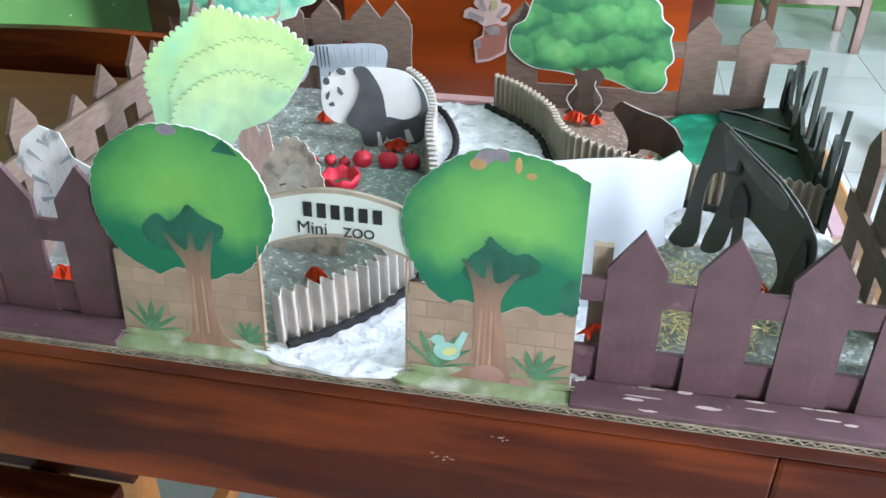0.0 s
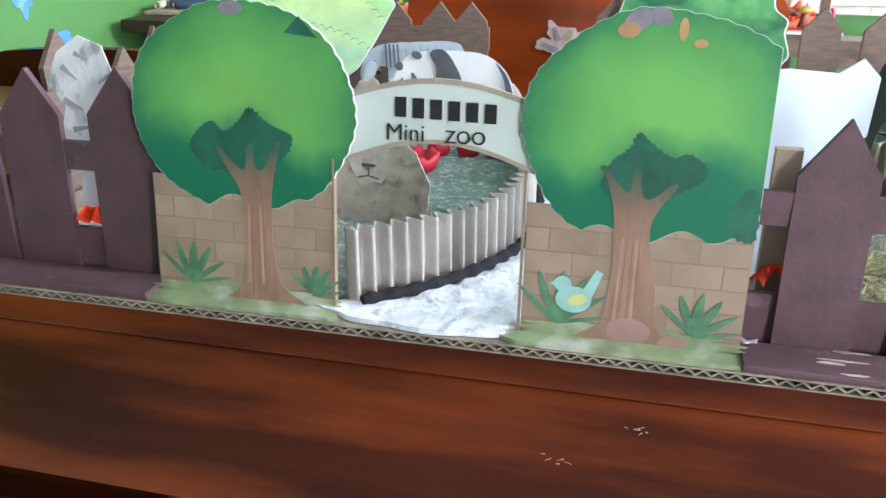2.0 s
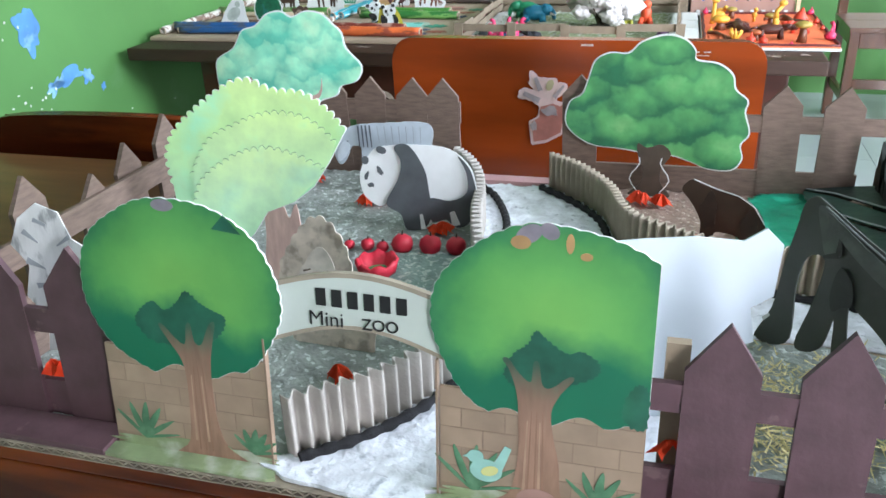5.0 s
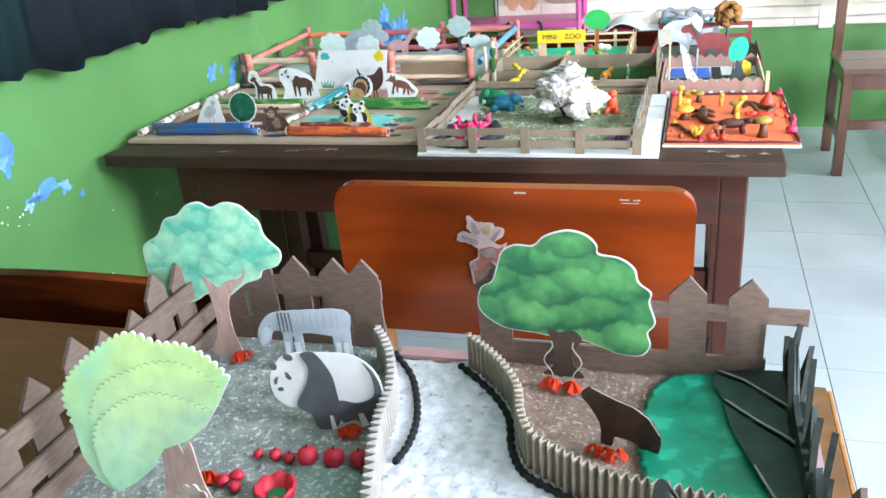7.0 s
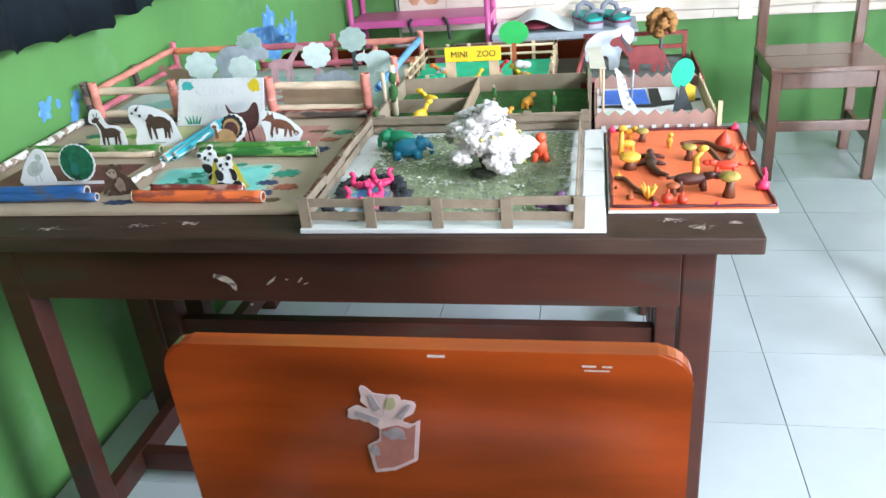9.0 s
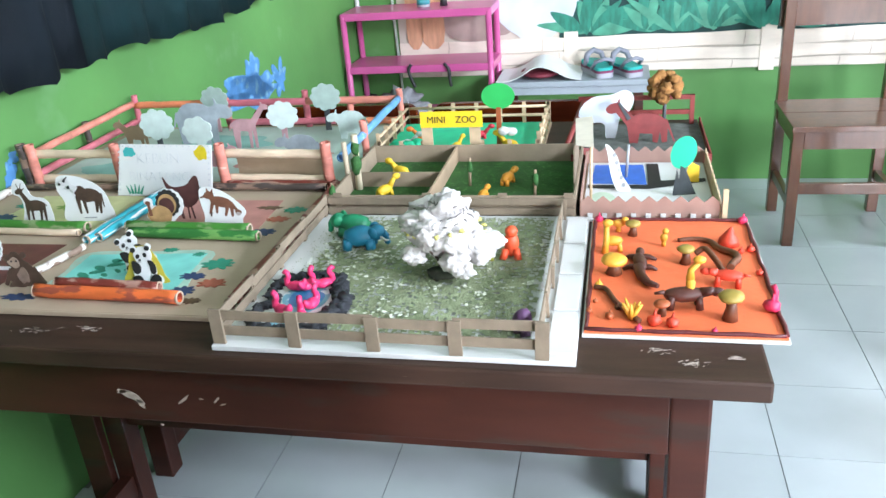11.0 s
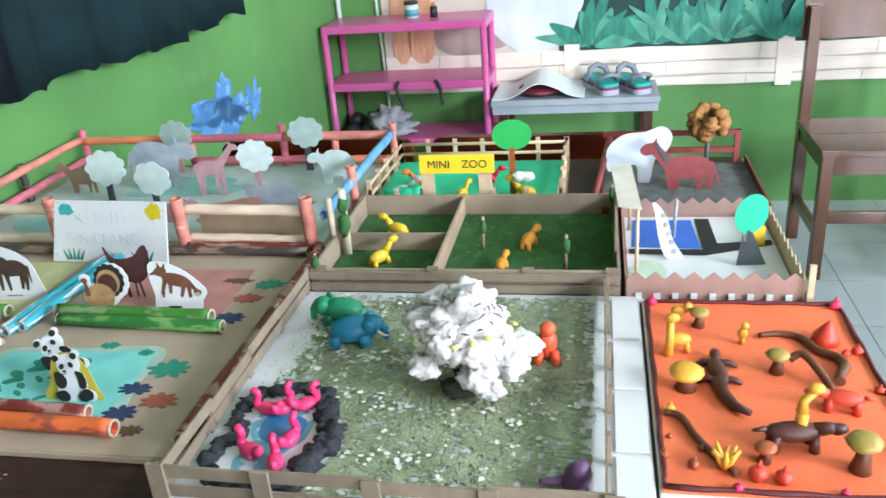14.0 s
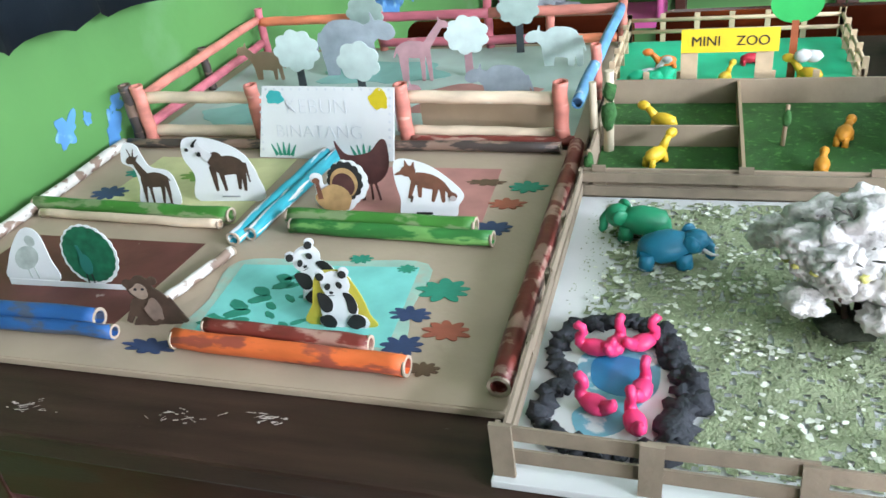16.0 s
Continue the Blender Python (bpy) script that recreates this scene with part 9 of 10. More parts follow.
def pen_beast(name, x, y, s, turn, material, label, neck):
    bm = pile()
    c, n = math.cos(radians(turn)), math.sin(radians(turn))
    z0 = T + 0.0066

    def at(u, v, w):
        return (x + (u * c - v * n) * s, y + (u * n + v * c) * s, z0 + w * s * 0.8)
    ball(bm, at(0, 0, 0.016), 0.011 * s, (1.6, 0.9, 0.85), turn=(0, 0, turn), rough=0.15)
    for u in (-0.011, 0.011):
        for v in (-0.005, 0.005):
            tube(bm, at(u, v, 0.014), at(u * 1.15, v, 0), 0.0038 * s, 0.004 * s, 8)
    bent(bm, [at(0.012, 0, 0.018), at(0.020, 0, 0.026 + neck * 0.5), at(0.026, 0, 0.030 + neck)], [0.006 * s, 0.0045 * s, 0.004 * s])
    ball(bm, at(0.030, 0, 0.031 + neck), 0.007 * s, (1.3, 0.9, 0.9), turn=(0, 0, turn))
    return solo(name, bm, material, (x, y, z0), label, "plasticine animal", "plasticine animals in pens")


pen_beast("clay_giraffe", -0.055, 2.500, 1.05, 55, YEL, "yellow plasticine giraffe in a felt pen", 0.007)
pen_beast("clay_giraffe", -0.050, 2.610, 1.1, 150, YEL, "yellow plasticine giraffe in the rear pen", 0.002)
pen_beast("clay_lion", 0.138, 2.482, 0.9, 80, AMB, "amber plasticine lion in a felt pen", -0.008)
pen_beast("clay_lion", 0.172, 2.570, 1.05, 70, AMB, "amber plasticine lion in a felt pen", -0.008)

# ---- the small zoo with the yellow sign ----
MZ = thing("mini_zoo_diorama", (0.04, 2.87, T), "small zoo model with a bright green floor and stick fence", "diorama", "zoo models")
STICK = mat("ice_lolly_stick", (0.58, 0.44, 0.28), 0.7, 0.15, 40, 0.15, 200)
BRIGHT = mat("bright_green_card", (0.015, 0.52, 0.27), 0.6, 0.12, 20, 0.1, 150)
part("board", box(pile(), -0.140, 0.222, 2.742, 3.005, T + 0.0003, T + 0.006), CARD, MZ)
part("green_floor", slab(pile(), [(-0.134, 2.748), (0.216, 2.748), (0.216, 2.999), (-0.134, 2.999)], T + 0.0062, T + 0.0078), BRIGHT, MZ)
for a, b, n in (((-0.135, 2.75), (-0.130, 2.998), 5), ((-0.130, 2.998), (0.215, 2.998), 7), ((0.216, 2.998), (0.216, 2.75), 5), ((-0.133, 2.75), (-0.035, 2.75), 3), ((0.095, 2.75), (0.213, 2.75), 3)):
    front = a[1] == b[1] == 2.75
    for k in range(n):
        x, y = a[0] + (b[0] - a[0]) * k / (n - 1), a[1] + (b[1] - a[1]) * k / (n - 1)
        part("stick_post", box(pile(), x - 0.0045, x + 0.0045, y - 0.0015, y + 0.0015, T + 0.0064, T + (0.040 if front else 0.058), 0.0006), STICK, MZ)
    for z in ((0.022,) if front else (0.026, 0.047)):
        q = Matrix.Translation((0, 0, 0))
        part("stick_rail", tube(pile(), (*a, T + z), (*b, T + z), 0.0035, n=6), STICK, MZ)
for x in (-0.022, 0.082):
    part("gate_post", box(pile(), x - 0.012, x + 0.012, 2.742, 2.745, T + 0.0063, T + 0.082, 0.0008), STICK, MZ)
ms = at_pose((0.032, 2.738, T + 0.072), 0, 4)
sg = part("sign_board", prism(pile(), [(-0.066, 0), (0.068, 0), (0.068, 0.034), (-0.066, 0.034)], ms, 0.002), mat("yellow_sign_card", (0.82, 0.58, 0.02), 0.55, 0.08), MZ, "yellow card sign with black lettering")
letters("MINI", ms @ Matrix.Translation((-0.052, -0.0006, 0.010)) @ pose(0, 0, 0, 90), 0.020, INK, sg)
letters("ZOO", ms @ Matrix.Translation((0.010, -0.0006, 0.010)) @ pose(0, 0, 0, 90), 0.020, INK, sg)
cutout("paper_tree", (0.125, 2.80, T + 0.008), 0, 3, [("crown", ell(0, 0.112, 0.036, 0.028, 40), mat("plain_green_card", (0.02, 0.42, 0.09), 0.6, 0.1)), ("trunk", [(-0.006, 0), (0.006, 0), (0.005, 0.088), (-0.005, 0.088)], CLAY["rust"])], "round bright green card tree on a rust stem", "paper tree", "card trees", 0.002)
TOY = {"orange": CLAY["orange"], "red": RED_CLAY, "white": FOAM, "yellow": YEL}
for nm, x, y, s, tr, c, lb in (("toy_horse", 0.150, 2.785, 1.1, 155, "yellow", "yellow toy animal with a red mane by the stick fence"), ("toy_cow", -0.085, 2.80, 1.0, 20, "white", "white toy animal inside the stick fence"), ("toy_deer", 0.03, 2.79, 0.8, 60, "yellow", "small yellow toy animal in the gateway"), ("toy_tiger", -0.06, 2.86, 1.0, 200, "orange", "orange toy animal inside the stick fence"), ("toy_pig", 0.07, 2.87, 0.9, 10, "red", "red toy animal inside the stick fence")):
    pen_beast(nm, x, y, s, tr, TOY[c], lb, 0.008)
for x, y in ((-0.075, 2.775), (-0.10, 2.785), (-0.06, 2.79)):
    solo("toy_bush", ball(pile(), (x, y, T + 0.02), 0.014, (1.1, 0.9, 0.9), rough=0.6, seed=int(x * -99)), BRIGHT, (x, y, T + 0.008), "bright green lumpy bush inside the stick fence", "bush", "toy bushes")
solo("toy_rooster_comb", ball(ball(pile(), (0.137, 2.782, T + 0.050), 0.010, (1.2, 0.8, 1), rough=0.3), (0.152, 2.792, T + 0.046), 0.012, (1.2, 1, 0.8), rough=0.2, seed=4), FOAM, (0.145, 2.785, T + 0.036), "white and red tuft on a toy animal", "toy")

# ---- the paper yard with blue pool ----
BB = thing("yard_diorama", (0.43, 2.55, T), "paper yard with zigzag fence and blue pool", "diorama", "zoo models")
BROWN_PAPER = mat("dusty_pink_brown_paper", (0.34, 0.21, 0.17), 0.8, 0.12, 30, 0.1)
part("board", box(pile(), 0.318, 0.545, 2.408, 2.692, T + 0.0003, T + 0.006), CARD, BB)
part("white_floor", slab(pile(), [(0.322, 2.412), (0.541, 2.412), (0.541, 2.688), (0.322, 2.688)], T + 0.0062, T + 0.008), FOAM, BB)
part("blue_pool", slab(pile(), [(0.33, 2.565), (0.432, 2.56), (0.428, 2.672), (0.335, 2.672)], T + 0.0081, T + 0.0088), paint("blue_card", (0.035, 0.13, 0.50)), BB)
part("black_path", slab(pile(), [(0.326, 2.54), (0.436, 2.535), (0.538, 2.575), (0.538, 2.592), (0.458, 2.578), (0.456, 2.676), (0.434, 2.676), (0.434, 2.556), (0.326, 2.556)], T + 0.0089, T + 0.0094), INK, BB)
part("pale_green_patch", slab(pile(), ell(0.352, 2.48, 0.028, 0.035, 30, wob=0.2), T + 0.0082, T + 0.0088), mat("pale_green_wash", (0.48, 0.60, 0.46), 0.7), BB)


def zigzag(w, h, n, tip):
    out = [(0, 0), (w, 0), (w, h - tip)]
    for k in range(n):
        out += [(w - w * (k + 0.5) / n, h), (w - w * (k + 1) / n, h - tip)]
    return out


for pn, org, tr, w, h in (("front_fence", (0.318, 2.405, T + 0.0003), 0, 0.226, 0.044), ("back_fence", (0.318, 2.692, T + 0.0003), 0, 0.226, 0.040), ("left_fence", (0.3165, 2.692, T + 0.0003), -90, 0.284, 0.036), ("right_fence", (0.5465, 2.408, T + 0.0003), 90, 0.284, 0.040)):
    part(pn, prism(pile(), zigzag(w, h, max(4, int(w / 0.024)), 0.011), Matrix.Translation(org) @ pose(0, 0, 0, 0, 0, tr), 0.0016), BROWN_PAPER if pn != "right_fence" else STICK, BB)
for k in range(9):
    part("white_peg", box(pile(), 0.330 + 0.024 * k, 0.3385 + 0.024 * k, 2.4015, 2.4035, T + 0.0004, T + 0.014, 0.0005), FOAM, BB)
part("white_strip", box(pile(), 0.320, 0.544, 2.398, 2.4012, T + 0.0004, T + 0.0045), FOAM, BB)
cutout("card_tree", (0.484, 2.500, T + 0.009), -6, 4, [("crown", ell(0.006, 0.078, 0.021, 0.030, 40, tilt=-18), mat("mint_green_card", (0.02, 0.56, 0.32), 0.6, 0.08)), ("trunk", [(-0.010, 0), (0.030, 0.004), (0.010, 0.05), (0.002, 0.055), (0.0, 0.03), (-0.004, 0.05)], CHAR)], "mint green card tree with a black trunk", "paper tree", "card trees", 0.002)
paper_beast("paper_giraffe", (0.368, 2.52, T + 0.009), 10, 5, [curve_through([(-0.01, 0.088), (0.0, 0.082), (0.012, 0.062), (0.02, 0.03), (0.036, 0.0), (0.012, 0.0), (0.0, 0.03), (-0.006, 0.07)], 4, True)], FOAM, "white paper giraffe with dark spots standing on the yard", extra=(("spots", [ell(0.006 + 0.004 * k, 0.068 - 0.014 * k, 0.003, 0.004) for k in range(5)], GREY_INK),))
solo("yellow_cutout", prism(pile(), [(0, 0), (0.022, 0), (0.022, 0.03), (0.004, 0.04), (0, 0.02)], at_pose((0.503, 2.57, T + 0.009), 0, 5), 0.0015), YEL, (0.503, 2.57, T + 0.009), "yellow paper figure behind the card tree", "paper animal")
part("lamp_post", tube(pile(), (0.395, 2.60, T + 0.009), (0.398, 2.602, T + 0.072), 0.0028, n=8), GREY_INK, BB)
part("corner_post", box(pile(), 0.5475, 0.5555, 2.398, 2.404, T + 0.0003, T + 0.058), STICK, BB)
CREAM_PAPER = mat("cream_paper", (0.66, 0.60, 0.50), 0.7, 0.12, 30, 0.1, 120)
th = thing("paper_shelter", (0.318, 2.55, T), "narrow card shelter with a cream paper roof beside the yard", "model house")
part("roof", slab(pile(), [(0.2985, 2.638), (0.330, 2.652), (0.3385, 2.456), (0.3075, 2.468)], 0.8655, 0.8670), CREAM_PAPER, th, "cream paper roof sheet")
part("wall", box(pile(), 0.3030, 0.3052, 2.476, 2.630, T + 0.0003, 0.8653), POST, th, "grey-brown card wall")
for x, y in ((0.3335, 2.470), (0.3290, 2.635)):
    part("post", tube(pile(), (x, y, T), (x, y, 0.8653), 0.0026, n=8), STICK, th)

# ---- the brown tray with the red horse ----
HB = thing("horse_diorama", (0.42, 2.84, T), "open red-brown box with paper animals", "diorama", "zoo models")
RED_CARD = mat("dark_red_card", (0.20, 0.030, 0.025), 0.6, 0.2, 30, 0.15)
part("floor_card", box(pile(), 0.285, 0.560, 2.706, 2.975, T + 0.0003, T + 0.005), CARD, HB)
part("moss_floor", slab(pile(), [(0.29, 2.711), (0.555, 2.711), (0.555, 2.97), (0.29, 2.97)], T + 0.0052, T + 0.007), mat("dark_moss_floor", (0.10, 0.11, 0.10), 0.95, 0.4, 60, 0.8, 260), HB)
for a in ((0.285, 0.560, 2.702, 2.7055), (0.285, 0.288, 2.706, 2.975), (0.557, 0.560, 2.706, 2.975)):
    part("low_wall", box(pile(), *a, T + 0.0004, T + 0.020), RED_CARD, HB)
part("fallen_card", slab(pile(), [(0.291, 2.712), (0.342, 2.714), (0.336, 2.775), (0.300, 2.790)], T + 0.0072, T + 0.0086), mat("rosy_card", (0.42, 0.10, 0.10), 0.6, 0.2, 40), HB, "rosy card lying flat")
for z in (0.030, 0.064):
    part("back_rail", box(pile(), 0.288, 0.545, 2.962, 2.970, T + z, T + z + 0.010), RED_CARD, HB)
for x in (0.300, 0.535):
    part("back_post", box(pile(), x, x + 0.010, 2.961, 2.971, T + 0.007, T + 0.074), RED_CARD, HB)
part("sloping_rail", tube(pile(), (0.270, 2.72, T + 0.02), (0.300, 2.95, T + 0.066), 0.006, n=8), RED_CARD, HB)
paper_beast("paper_horse", (0.437, 2.82, T + 0.008), 3, 3, beast(0.118, 0.072, -1, 0.30, 0.18, 0.40, 0.19, 0.7, thin=0.09), mat("maroon_horse_card", (0.22, 0.035, 0.035), 0.6, 0.2, 40), "dark red paper horse with a black mane", extra=(("mane", [bar(-0.036, 0.052, -0.058, 0.088, 0.009, 0.005)], CHAR),))
paper_beast("paper_elephant", (0.352, 2.86, T + 0.008), -4, 6, [curve_through([(-0.055, 0.02), (-0.058, 0.06), (-0.03, 0.088), (0.01, 0.094), (0.04, 0.104), (0.058, 0.088), (0.05, 0.06), (0.03, 0.045), (0.02, 0.0), (0.0, 0.0), (-0.004, 0.03), (-0.03, 0.032)], 4, True)], PAPER_GREY, "white paper elephant shape leaning in the red box")
BU = thing("sponge_bush", (0.476, 2.90, T), "round bush of brown dyed sponge on a stem", "model tree")
part("stem", tube(pile(), (0.476, 2.90, T + 0.007), (0.477, 2.90, T + 0.09), 0.004, n=8), CHAR, BU)
SPONGE = mat("brown_dyed_sponge", (0.30, 0.14, 0.04), 0.95, 0.35, 90, 1.0, 300)
rnd = random.Random(2)
bm = pile()
for k in range(40):
    v = Vector((rnd.gauss(0, 1), rnd.gauss(0, 1), rnd.gauss(0, 1))).normalized() * 0.028
    ball(bm, Vector((0.477, 2.90, T + 0.108)) + v, 0.0105, rough=0.9, seed=k)
part("foliage", bm, SPONGE, BU)

# ---- at the back wall: pink shelf, bench, sandals ----
PINK_PLASTIC = mat("pink_plastic", (0.58, 0.10, 0.30), 0.3, 0.08, 12, 0.02, 100)
SH = thing("shoe_rack", (-0.46, 4.58, 0), "pink plastic shoe rack with three shelves", "shelf")
for z in (0.10, 0.345, 0.575, 0.800):
    part("shelf_board", box(pile(), -0.785, -0.135, 4.46, 4.70, z, z + 0.032, 0.006), PINK_PLASTIC, SH)
for x in (-0.775, -0.150):
    for y in (4.470, 4.690):
        part("post", tube(pile(), (x, y, 0), (x, y, 0.82), 0.014, 0.013, 12), PINK_PLASTIC, SH)
GREY_CLOTH = mat("grey_cloth", (0.30, 0.31, 0.33), 0.9, 0.35, 25, 0.6, 150)
BLACK_SHOE = mat("black_shoe", (0.02, 0.02, 0.022), 0.5, 0.3, 30)
solo("crumpled_cloth", ball(ball(pile(), (-0.58, 4.55, 0.430), 0.075, (1, 0.7, 0.75), rough=0.9, detail=3), (-0.53, 4.52, 0.405), 0.06, (1.2, 0.7, 0.45), rough=0.9, detail=3, seed=5), GREY_CLOTH, (-0.56, 4.55, 0.377), "crumpled grey cloth on the shoe rack", "cloth")
for x in (-0.72, -0.66):
    bm = ball(ball(pile(), (x, 4.54, 0.402), 0.05, (0.6, 1.4, 0.5), rough=0.2, detail=3), (x, 4.60, 0.425), 0.035, (0.8, 1.1, 0.9), rough=0.15, detail=3)
    solo("shoe", bm, BLACK_SHOE, (x, 4.55, 0.377), "black shoe on the lower rack shelf", "shoe", "shoes")
jar = thing("small_jar", (-0.444, 4.58, 0.832), "small glass jar with a teal label", "jar")
part("glass", tube(pile(), (-0.444, 4.58, 0.8322), (-0.444, 4.58, 0.885), 0.028, 0.027, 20), mat("dull_glass", (0.55, 0.60, 0.62), 0.25, 0.15), jar)
part("label_band", tube(pile(), (-0.444, 4.58, 0.842), (-0.444, 4.58, 0.866), 0.0290, 0.0285, 20), mat("teal_label", (0.06, 0.30, 0.34), 0.5), jar)
part("lid", tube(pile(), (-0.444, 4.58, 0.8852), (-0.444, 4.58, 0.897), 0.029, 0.027, 20), BLACK_SHOE, jar)
bt = thing("small_bottle", (-0.356, 4.58, 0.832), "small dark bottle on top of the rack", "bottle")
part("flask", tube(pile(), (-0.356, 4.58, 0.8322), (-0.356, 4.58, 0.872), 0.016, 0.014, 16), BLACK_SHOE, bt)
part("cap", tube(pile(), (-0.356, 4.58, 0.8722), (-0.356, 4.58, 0.886), 0.009, 0.008, 12), WOOD_EDGE, bt)
for x0, x1, bow in ((-0.49, -0.48, -0.012), (-0.348, -0.322, 0.02)):
    pts = curve_through([(x0, 4.457, 0.612), (x0 + bow, 4.452, 0.590), (x0 + bow * 0.6 + (x1 - x0) * 0.4, 4.452, 0.55), (x1, 4.455, 0.515)], 5)
    solo("strap", bent(pile(), pts, 0.007, 8), BLACK_SHOE, (x0, 4.455, 0.515), "black strap hanging from the rack shelf", "strap", "straps")
BE = thing("bench", (0.19, 4.56, 0), "low grey bench with a double edge and dark legs", "bench")
GREY_PLANK = mat("grey_painted_plank", (0.30, 0.34, 0.38), 0.5, 0.12, 12, 0.05)
part("seat", box(pile(), -0.13, 0.50, 4.42, 4.70, 0.506, 0.530, 0.004), GREY_PLANK, BE)
part("rail", box(pile(), -0.125, 0.495, 4.428, 4.450, 0.474, 0.5055, 0.002), GREY_PLANK, BE)
for x in (-0.10, 0.44):
    for y in (4.43, 4.655):
        part("leg", box(pile(), x, x + 0.035, y + 0.0005, y + 0.035, 0, 0.4735, 0.003), WOOD_DARK, BE)
prof = [(-0.125, 0.534), (-0.07, 0.536), (-0.02, 0.556), (0.03, 0.586), (0.07, 0.590), (0.12, 0.572), (0.17, 0.546), (0.225, 0.534)]
line = curve_through(prof, 5)
solo("white_sheet", prism(pile(), line + [(u, v - 0.003) for u, v in line[::-1]], Matrix.Translation((0, 4.425, 0)), 0.255), PAPER, (0.05, 4.55, 0.53), "white sheet bulging over the bench", "paper sheet")
solo("red_bundle", ball(pile(), (0.055, 4.54, 0.549), 0.08, (1.1, 1.38, 0.23), detail=3), mat("dark_red_cloth", (0.16, 0.02, 0.035), 0.6, 0.4, 30), (0.055, 4.54, 0.53), "dark red bundle under the white sheet", "bundle")
SOLE = mat("grey_sandal_sole", (0.34, 0.35, 0.40), 0.7, 0.15, 30)
TEAL = mat("teal_sandal_foam", (0.01, 0.36, 0.33), 0.55, 0.12, 30)
PURPLE = mat("plum_sandal_edge", (0.19, 0.03, 0.09), 0.6)
STRAP = mat("grey_sandal_strap", (0.22, 0.23, 0.28), 0.7)


def sandal(x, y, turn, tilt):
    th = thing("sandal", (0, 0, 0), "turquoise rubber sandal with a grey strap", "sandal", "sandals")
    foot = curve_through([(-0.036, -0.10), (0.0, -0.115), (0.036, -0.10), (0.040, -0.02), (0.046, 0.07), (0.02, 0.118), (-0.02, 0.118), (-0.046, 0.07), (-0.036, -0.02)], 4, True)
    part("sole", slab(pile(), foot, 0.0, 0.020), SOLE, th)
    part("midsole", slab(pile(), [(u * 1.01, v * 1.01) for u, v in foot], 0.0202, 0.030), PURPLE, th)
    part("footbed", slab(pile(), [(u * 0.97, v * 0.98) for u, v in foot], 0.0302, 0.042), TEAL, th)
    part("strap", bent(pile(), [(-0.044, 0.02, 0.03), (-0.03, 0.035, 0.075), (0.0, 0.045, 0.088), (0.03, 0.035, 0.075), (0.044, 0.02, 0.03)], [0.011, 0.012, 0.012, 0.012, 0.011], 8), STRAP, th)
    part("heel_strap", bent(pile(), [(-0.038, -0.05, 0.03), (-0.036, -0.09, 0.065), (0.0, -0.108, 0.078), (0.036, -0.09, 0.065), (0.038, -0.05, 0.03)], 0.008, 8), STRAP, th)
    th.matrix_basis = pose(x, y, 0.5305, 0, tilt, turn)
    return th


sandal(0.285, 4.560, 20, 0)
sandal(0.395, 4.555, 26, 0)
# dark table with splayed legs further right
TB = thing("side_table", (1.9, 2.83, 0), "dark wooden table with splayed legs", "table", "classroom desks")
part("tabletop", box(pile(), 1.32, 2.58, 2.52, 3.14, 0.722, 0.75, 0.004), WOOD_TOP, TB)
for y in (2.60, 3.045):
    for xf, xt in ((1.285, 1.385), (2.62, 2.52)):
        bm = pile()
        q = [(xf - 0.03, 0.0), (xf + 0.03, 0.0), (xt + 0.035, 0.7215), (xt - 0.035, 0.7215)]
        part("leg", prism(bm, q, Matrix.Translation((0, y, 0)), 0.035), WOOD_DARK, TB)
for x in (1.315, 2.585):
    part("side_stretcher", box(pile(), x - 0.014, x + 0.014, 2.6355, 3.0445, 0.10, 0.145, 0.002), WOOD_DARK, TB)
for y in (2.5995, 3.0805):
    part("apron", box(pile(), 1.425, 2.48, y - 0.02, y - 0.0005, 0.64, 0.7215, 0.002), WOOD_DARK, TB)

# ---- marks on the furniture ----
def scratches(parent, spots, seed, plane="xz", n=5, s=1.0):
    r = random.Random(seed)
    for x, y, z, w in spots:
        for k in range(n):
            u, v = r.gauss(0, w * 0.5), r.gauss(0, w * 0.16)
            ln, tw, a = s * r.uniform(0.0007, 0.0034), s * r.uniform(0.0003, 0.0009), r.gauss(0.25, 0.3)
            o = [(u + f * ln * math.cos(a) - g * tw * math.sin(a), v + f * ln * math.sin(a) + g * tw * math.cos(a)) for f, g in ((-1, 0), (-0.6, -r.random()), (-0.1, -0.3), (0.4, -1.2 * r.random()), (1, -0.1), (0.7, 0.8), (0.3, 0.2), (-0.2, 1.3 * r.random()), (-0.7, 0.5))]
            if plane == "xz":
                bm = prism(pile(), o, Matrix.Translation((x, y - 0.0001 * k, z)), 0.0002)
            else:
                bm = slab(pile(), [(x + a, y + b) for a, b in o], z + 0.0001 * k, z + 0.0002 + 0.0001 * k)
            part("scratch", bm, SCRATCH, parent, "pale scraped-off varnish")


scratches(D2, [(-0.60, 1.965, 0.7521, 0.03), (-0.44, 1.975, 0.7521, 0.03), (-0.35, 1.985, 0.7521, 0.02), (0.47, 1.965, 0.7521, 0.02), (0.43, 1.99, 0.7521, 0.02), (0.52, 1.98, 0.7521, 0.01)], 2, "xy", 20, 1.5)
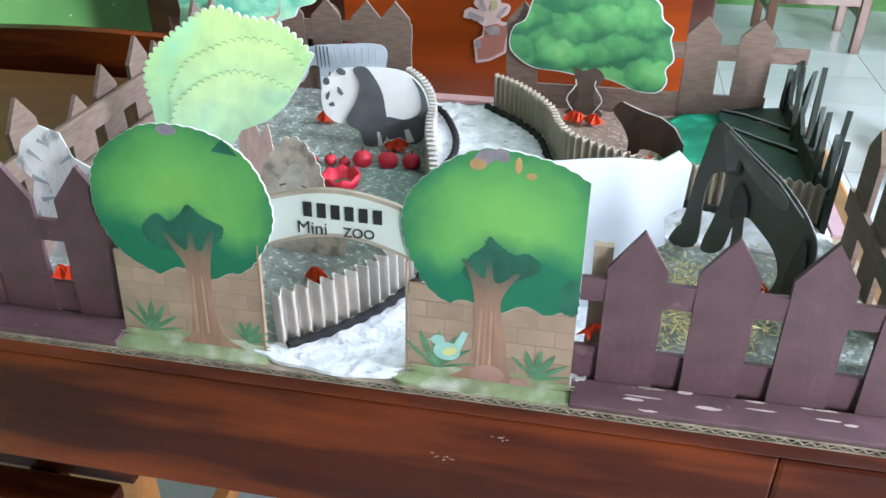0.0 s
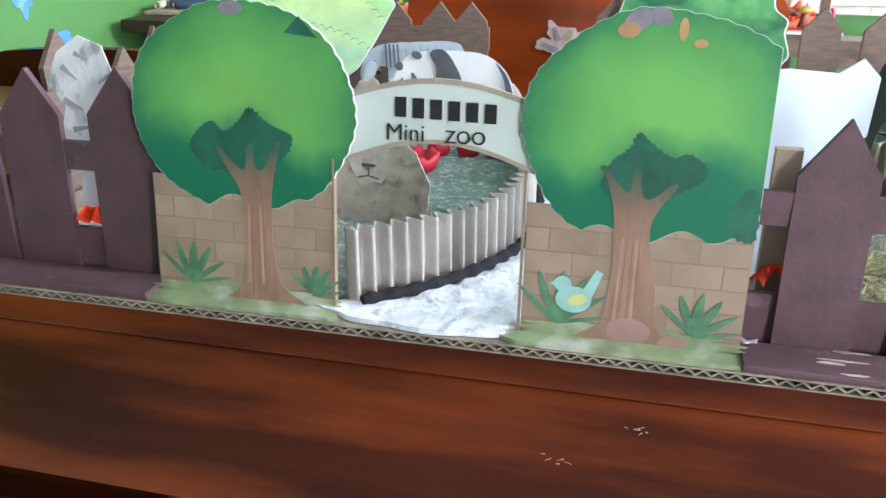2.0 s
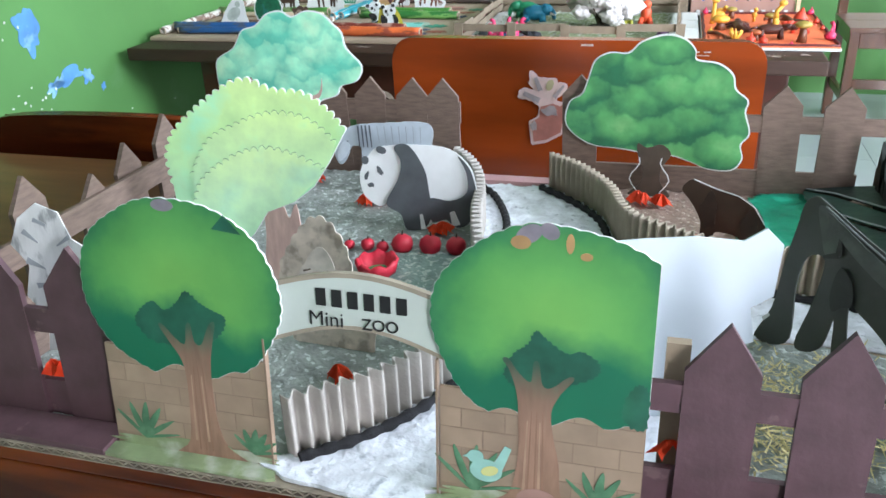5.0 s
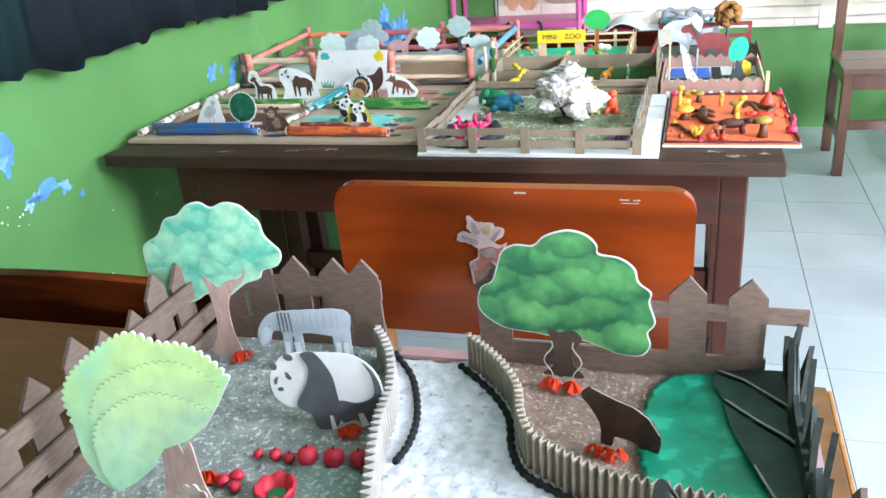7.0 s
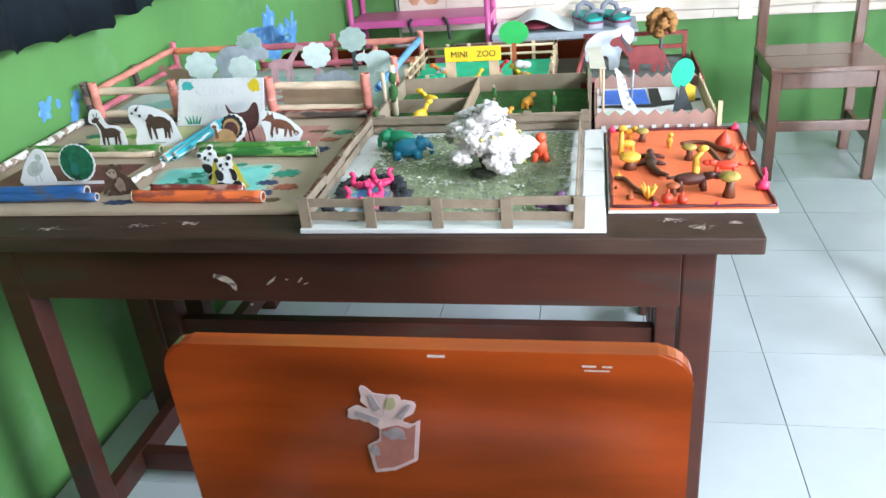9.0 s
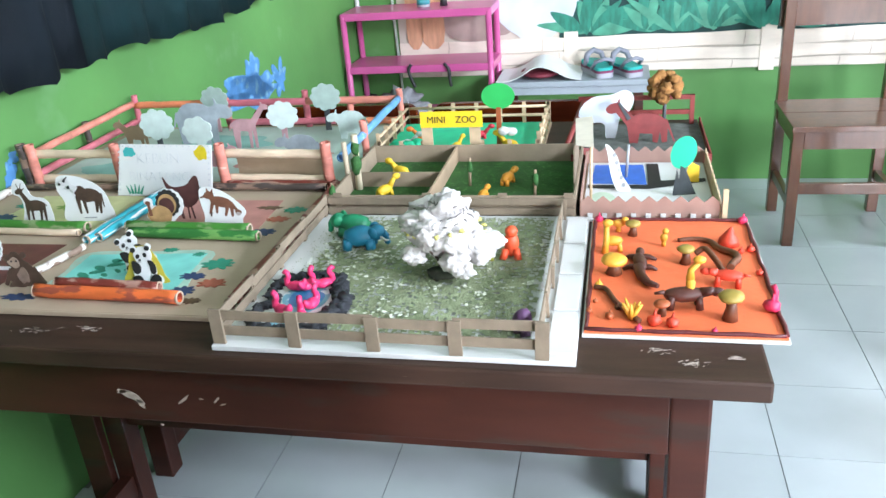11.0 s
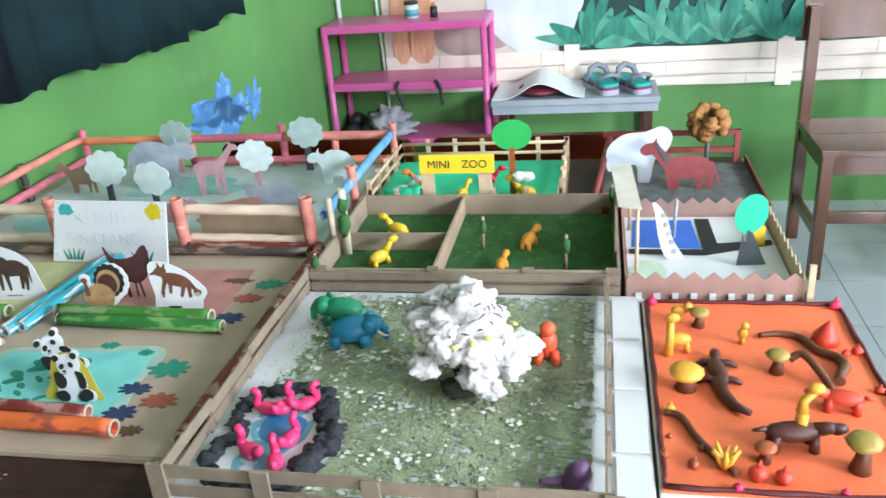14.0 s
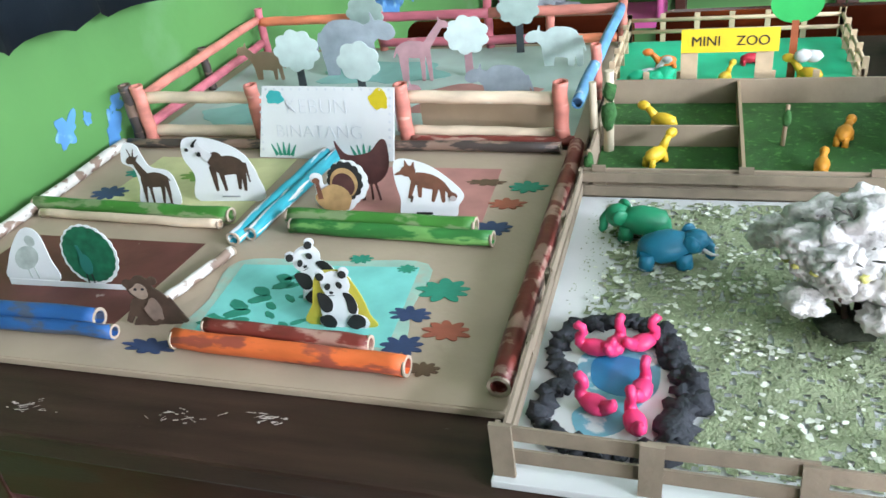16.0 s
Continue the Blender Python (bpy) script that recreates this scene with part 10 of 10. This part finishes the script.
# bare scratches on the rear desk's apron, staples on the chair back
BARE_WOOD = mat("bare_scratch", (0.46, 0.37, 0.31), 0.7, 0.3, 120)
am = Matrix.Translation((0, 1.9657, 0))
for k, (x, z, w, h, tl) in enumerate(((-0.300, 0.655, 0.019, 0.0055, -28), (-0.288, 0.644, 0.008, 0.004, -50), (-0.313, 0.662, 0.009, 0.003, 10), (-0.218, 0.654, 0.010, 0.0018, 42), (-0.166, 0.657, 0.008, 0.0018, 48), (-0.157, 0.650, 0.005, 0.0012, 20), (-0.262, 0.608, 0.003, 0.002, 0), (-0.190, 0.657, 0.003, 0.0012, 0))):
    part("scratch", prism(pile(), ell(x, z, w, h, 22, wob=0.7, seed=k + 60, tilt=tl), am, 0.0003), BARE_WOOD, D2)
for x0, x1, z, h in ((0.016, 0.032, 0.8715, 0.0024), (0.154, 0.166, 0.8650, 0.0016), (0.171, 0.180, 0.8648, 0.0014), (0.156, 0.178, 0.8605, 0.0010)):
    part("staple", box(pile(), x0, x1, 0.4016, 0.4022, z - h / 2, z + h / 2), BARE_WOOD, C1)
ST = thing("sticker", (0.118, 1.4415, 0.80), "torn pale pink cartoon sticker on the chair back", "sticker")
sk = Matrix.Translation((0.118, 1.4412, 0.7575))
STK = mat("faded_pink_sticker", (0.40, 0.16, 0.13), 0.5, 0.2, 50)
body = [(-0.019, 0.008), (-0.015, -0.026), (0.006, -0.022), (0.030, -0.008), (0.037, 0.042), (0.028, 0.036), (0.016, 0.040), (-0.004, 0.034), (-0.006, 0.016)]
limbs = [ell(-0.009, 0.064, 0.009, 0.013, 30, wob=0.6, tilt=30), ell(0.000, 0.058, 0.009, 0.012, 30, wob=0.6, seed=7), ell(-0.020, 0.046, 0.014, 0.009, 30, wob=0.5, seed=2, tilt=-12), ell(0.010, 0.052, 0.013, 0.017, 30, wob=0.7, seed=3), ell(0.024, 0.054, 0.008, 0.013, 30, wob=0.5, seed=4, tilt=-38), ell(0.0, 0.044, 0.016, 0.014)]
part("base", flat_pieces([fused([body] + limbs)], sk, 0.0006), mat("sticker_rim", (0.66, 0.50, 0.48), 0.5, 0.15, 60), ST)
part("pink_print", flat_pieces([[(u * 0.84 + 0.001, v * 0.84 + 0.001) for u, v in body]], sk, 0.0003, 0.0004), STK, ST)
GREY_PRINT = mat("sticker_grey", (0.34, 0.30, 0.31), 0.5, 0.3, 60)
for o in (bar(-0.010, 0.070, -0.003, 0.052, 0.005, 0.007), bar(-0.026, 0.048, -0.004, 0.038, 0.006, 0.008), bar(0.016, 0.043, 0.029, 0.060, 0.006, 0.003), ell(0.012, 0.024, 0.012, 0.006, wob=0.6), ell(-0.011, 0.002, 0.005, 0.006, wob=0.4)):
    part("grey_print", flat_pieces([o], sk, 0.0003, 0.0008), GREY_PRINT, ST)
part("olive_print", flat_pieces([ell(0.010, 0.060, 0.005, 0.008, tilt=-20)], sk, 0.0003, 0.0008), mat("sticker_olive", (0.42, 0.38, 0.22), 0.5), ST)
scratches(D1, [(0.244, 0.6983, 0.717, 0.008), (0.20, 0.6983, 0.690, 0.010)], 6, n=5, s=0.7)

# ---- floor tiles, last ----
P = 0.304
bm = box(pile(), -P / 2 + 0.0012, P / 2 - 0.0012, -P / 2 + 0.0012, P / 2 - 0.0012, -0.004, 0.0, 0.0)
me = bpy.data.meshes.new("tile")
bm.to_mesh(me)
bm.free()
me.materials.append(TILE)
rest = pile()
for i in range(-7, 9):
    for j in range(-13, 13):
        x, y = 0.764 + (i + 0.5) * P, 2.767 + (j - 5 + 0.5) * P
        if wall_x(y) + P / 2 < x < 3.3 and -0.9 < y < Y_BACK - P / 2:
            t = new("tile", me)
            t.parent = FLOOR
            t.location = (x, y, 0)
        else:
            x0, x1 = max(x - P / 2 + 0.0012, wall_x(y) + 0.01), min(x + P / 2 - 0.0012, 3.5)
            y0, y1 = max(y - P / 2 + 0.0012, -2.5), min(y + P / 2 - 0.0012, Y_BACK)
            if x1 - x0 > 0.01 and y1 - y0 > 0.01:
                box(rest, x0, x1, y0, y1, -0.004, 0.0)
ORIGIN[FLOOR] = Vector((0, 0, 0))
tagged(part("cut_tiles", rest, TILE, FLOOR, "tiles cut to fit along the walls"), "tiles cut to fit along the walls", kind="stuff")
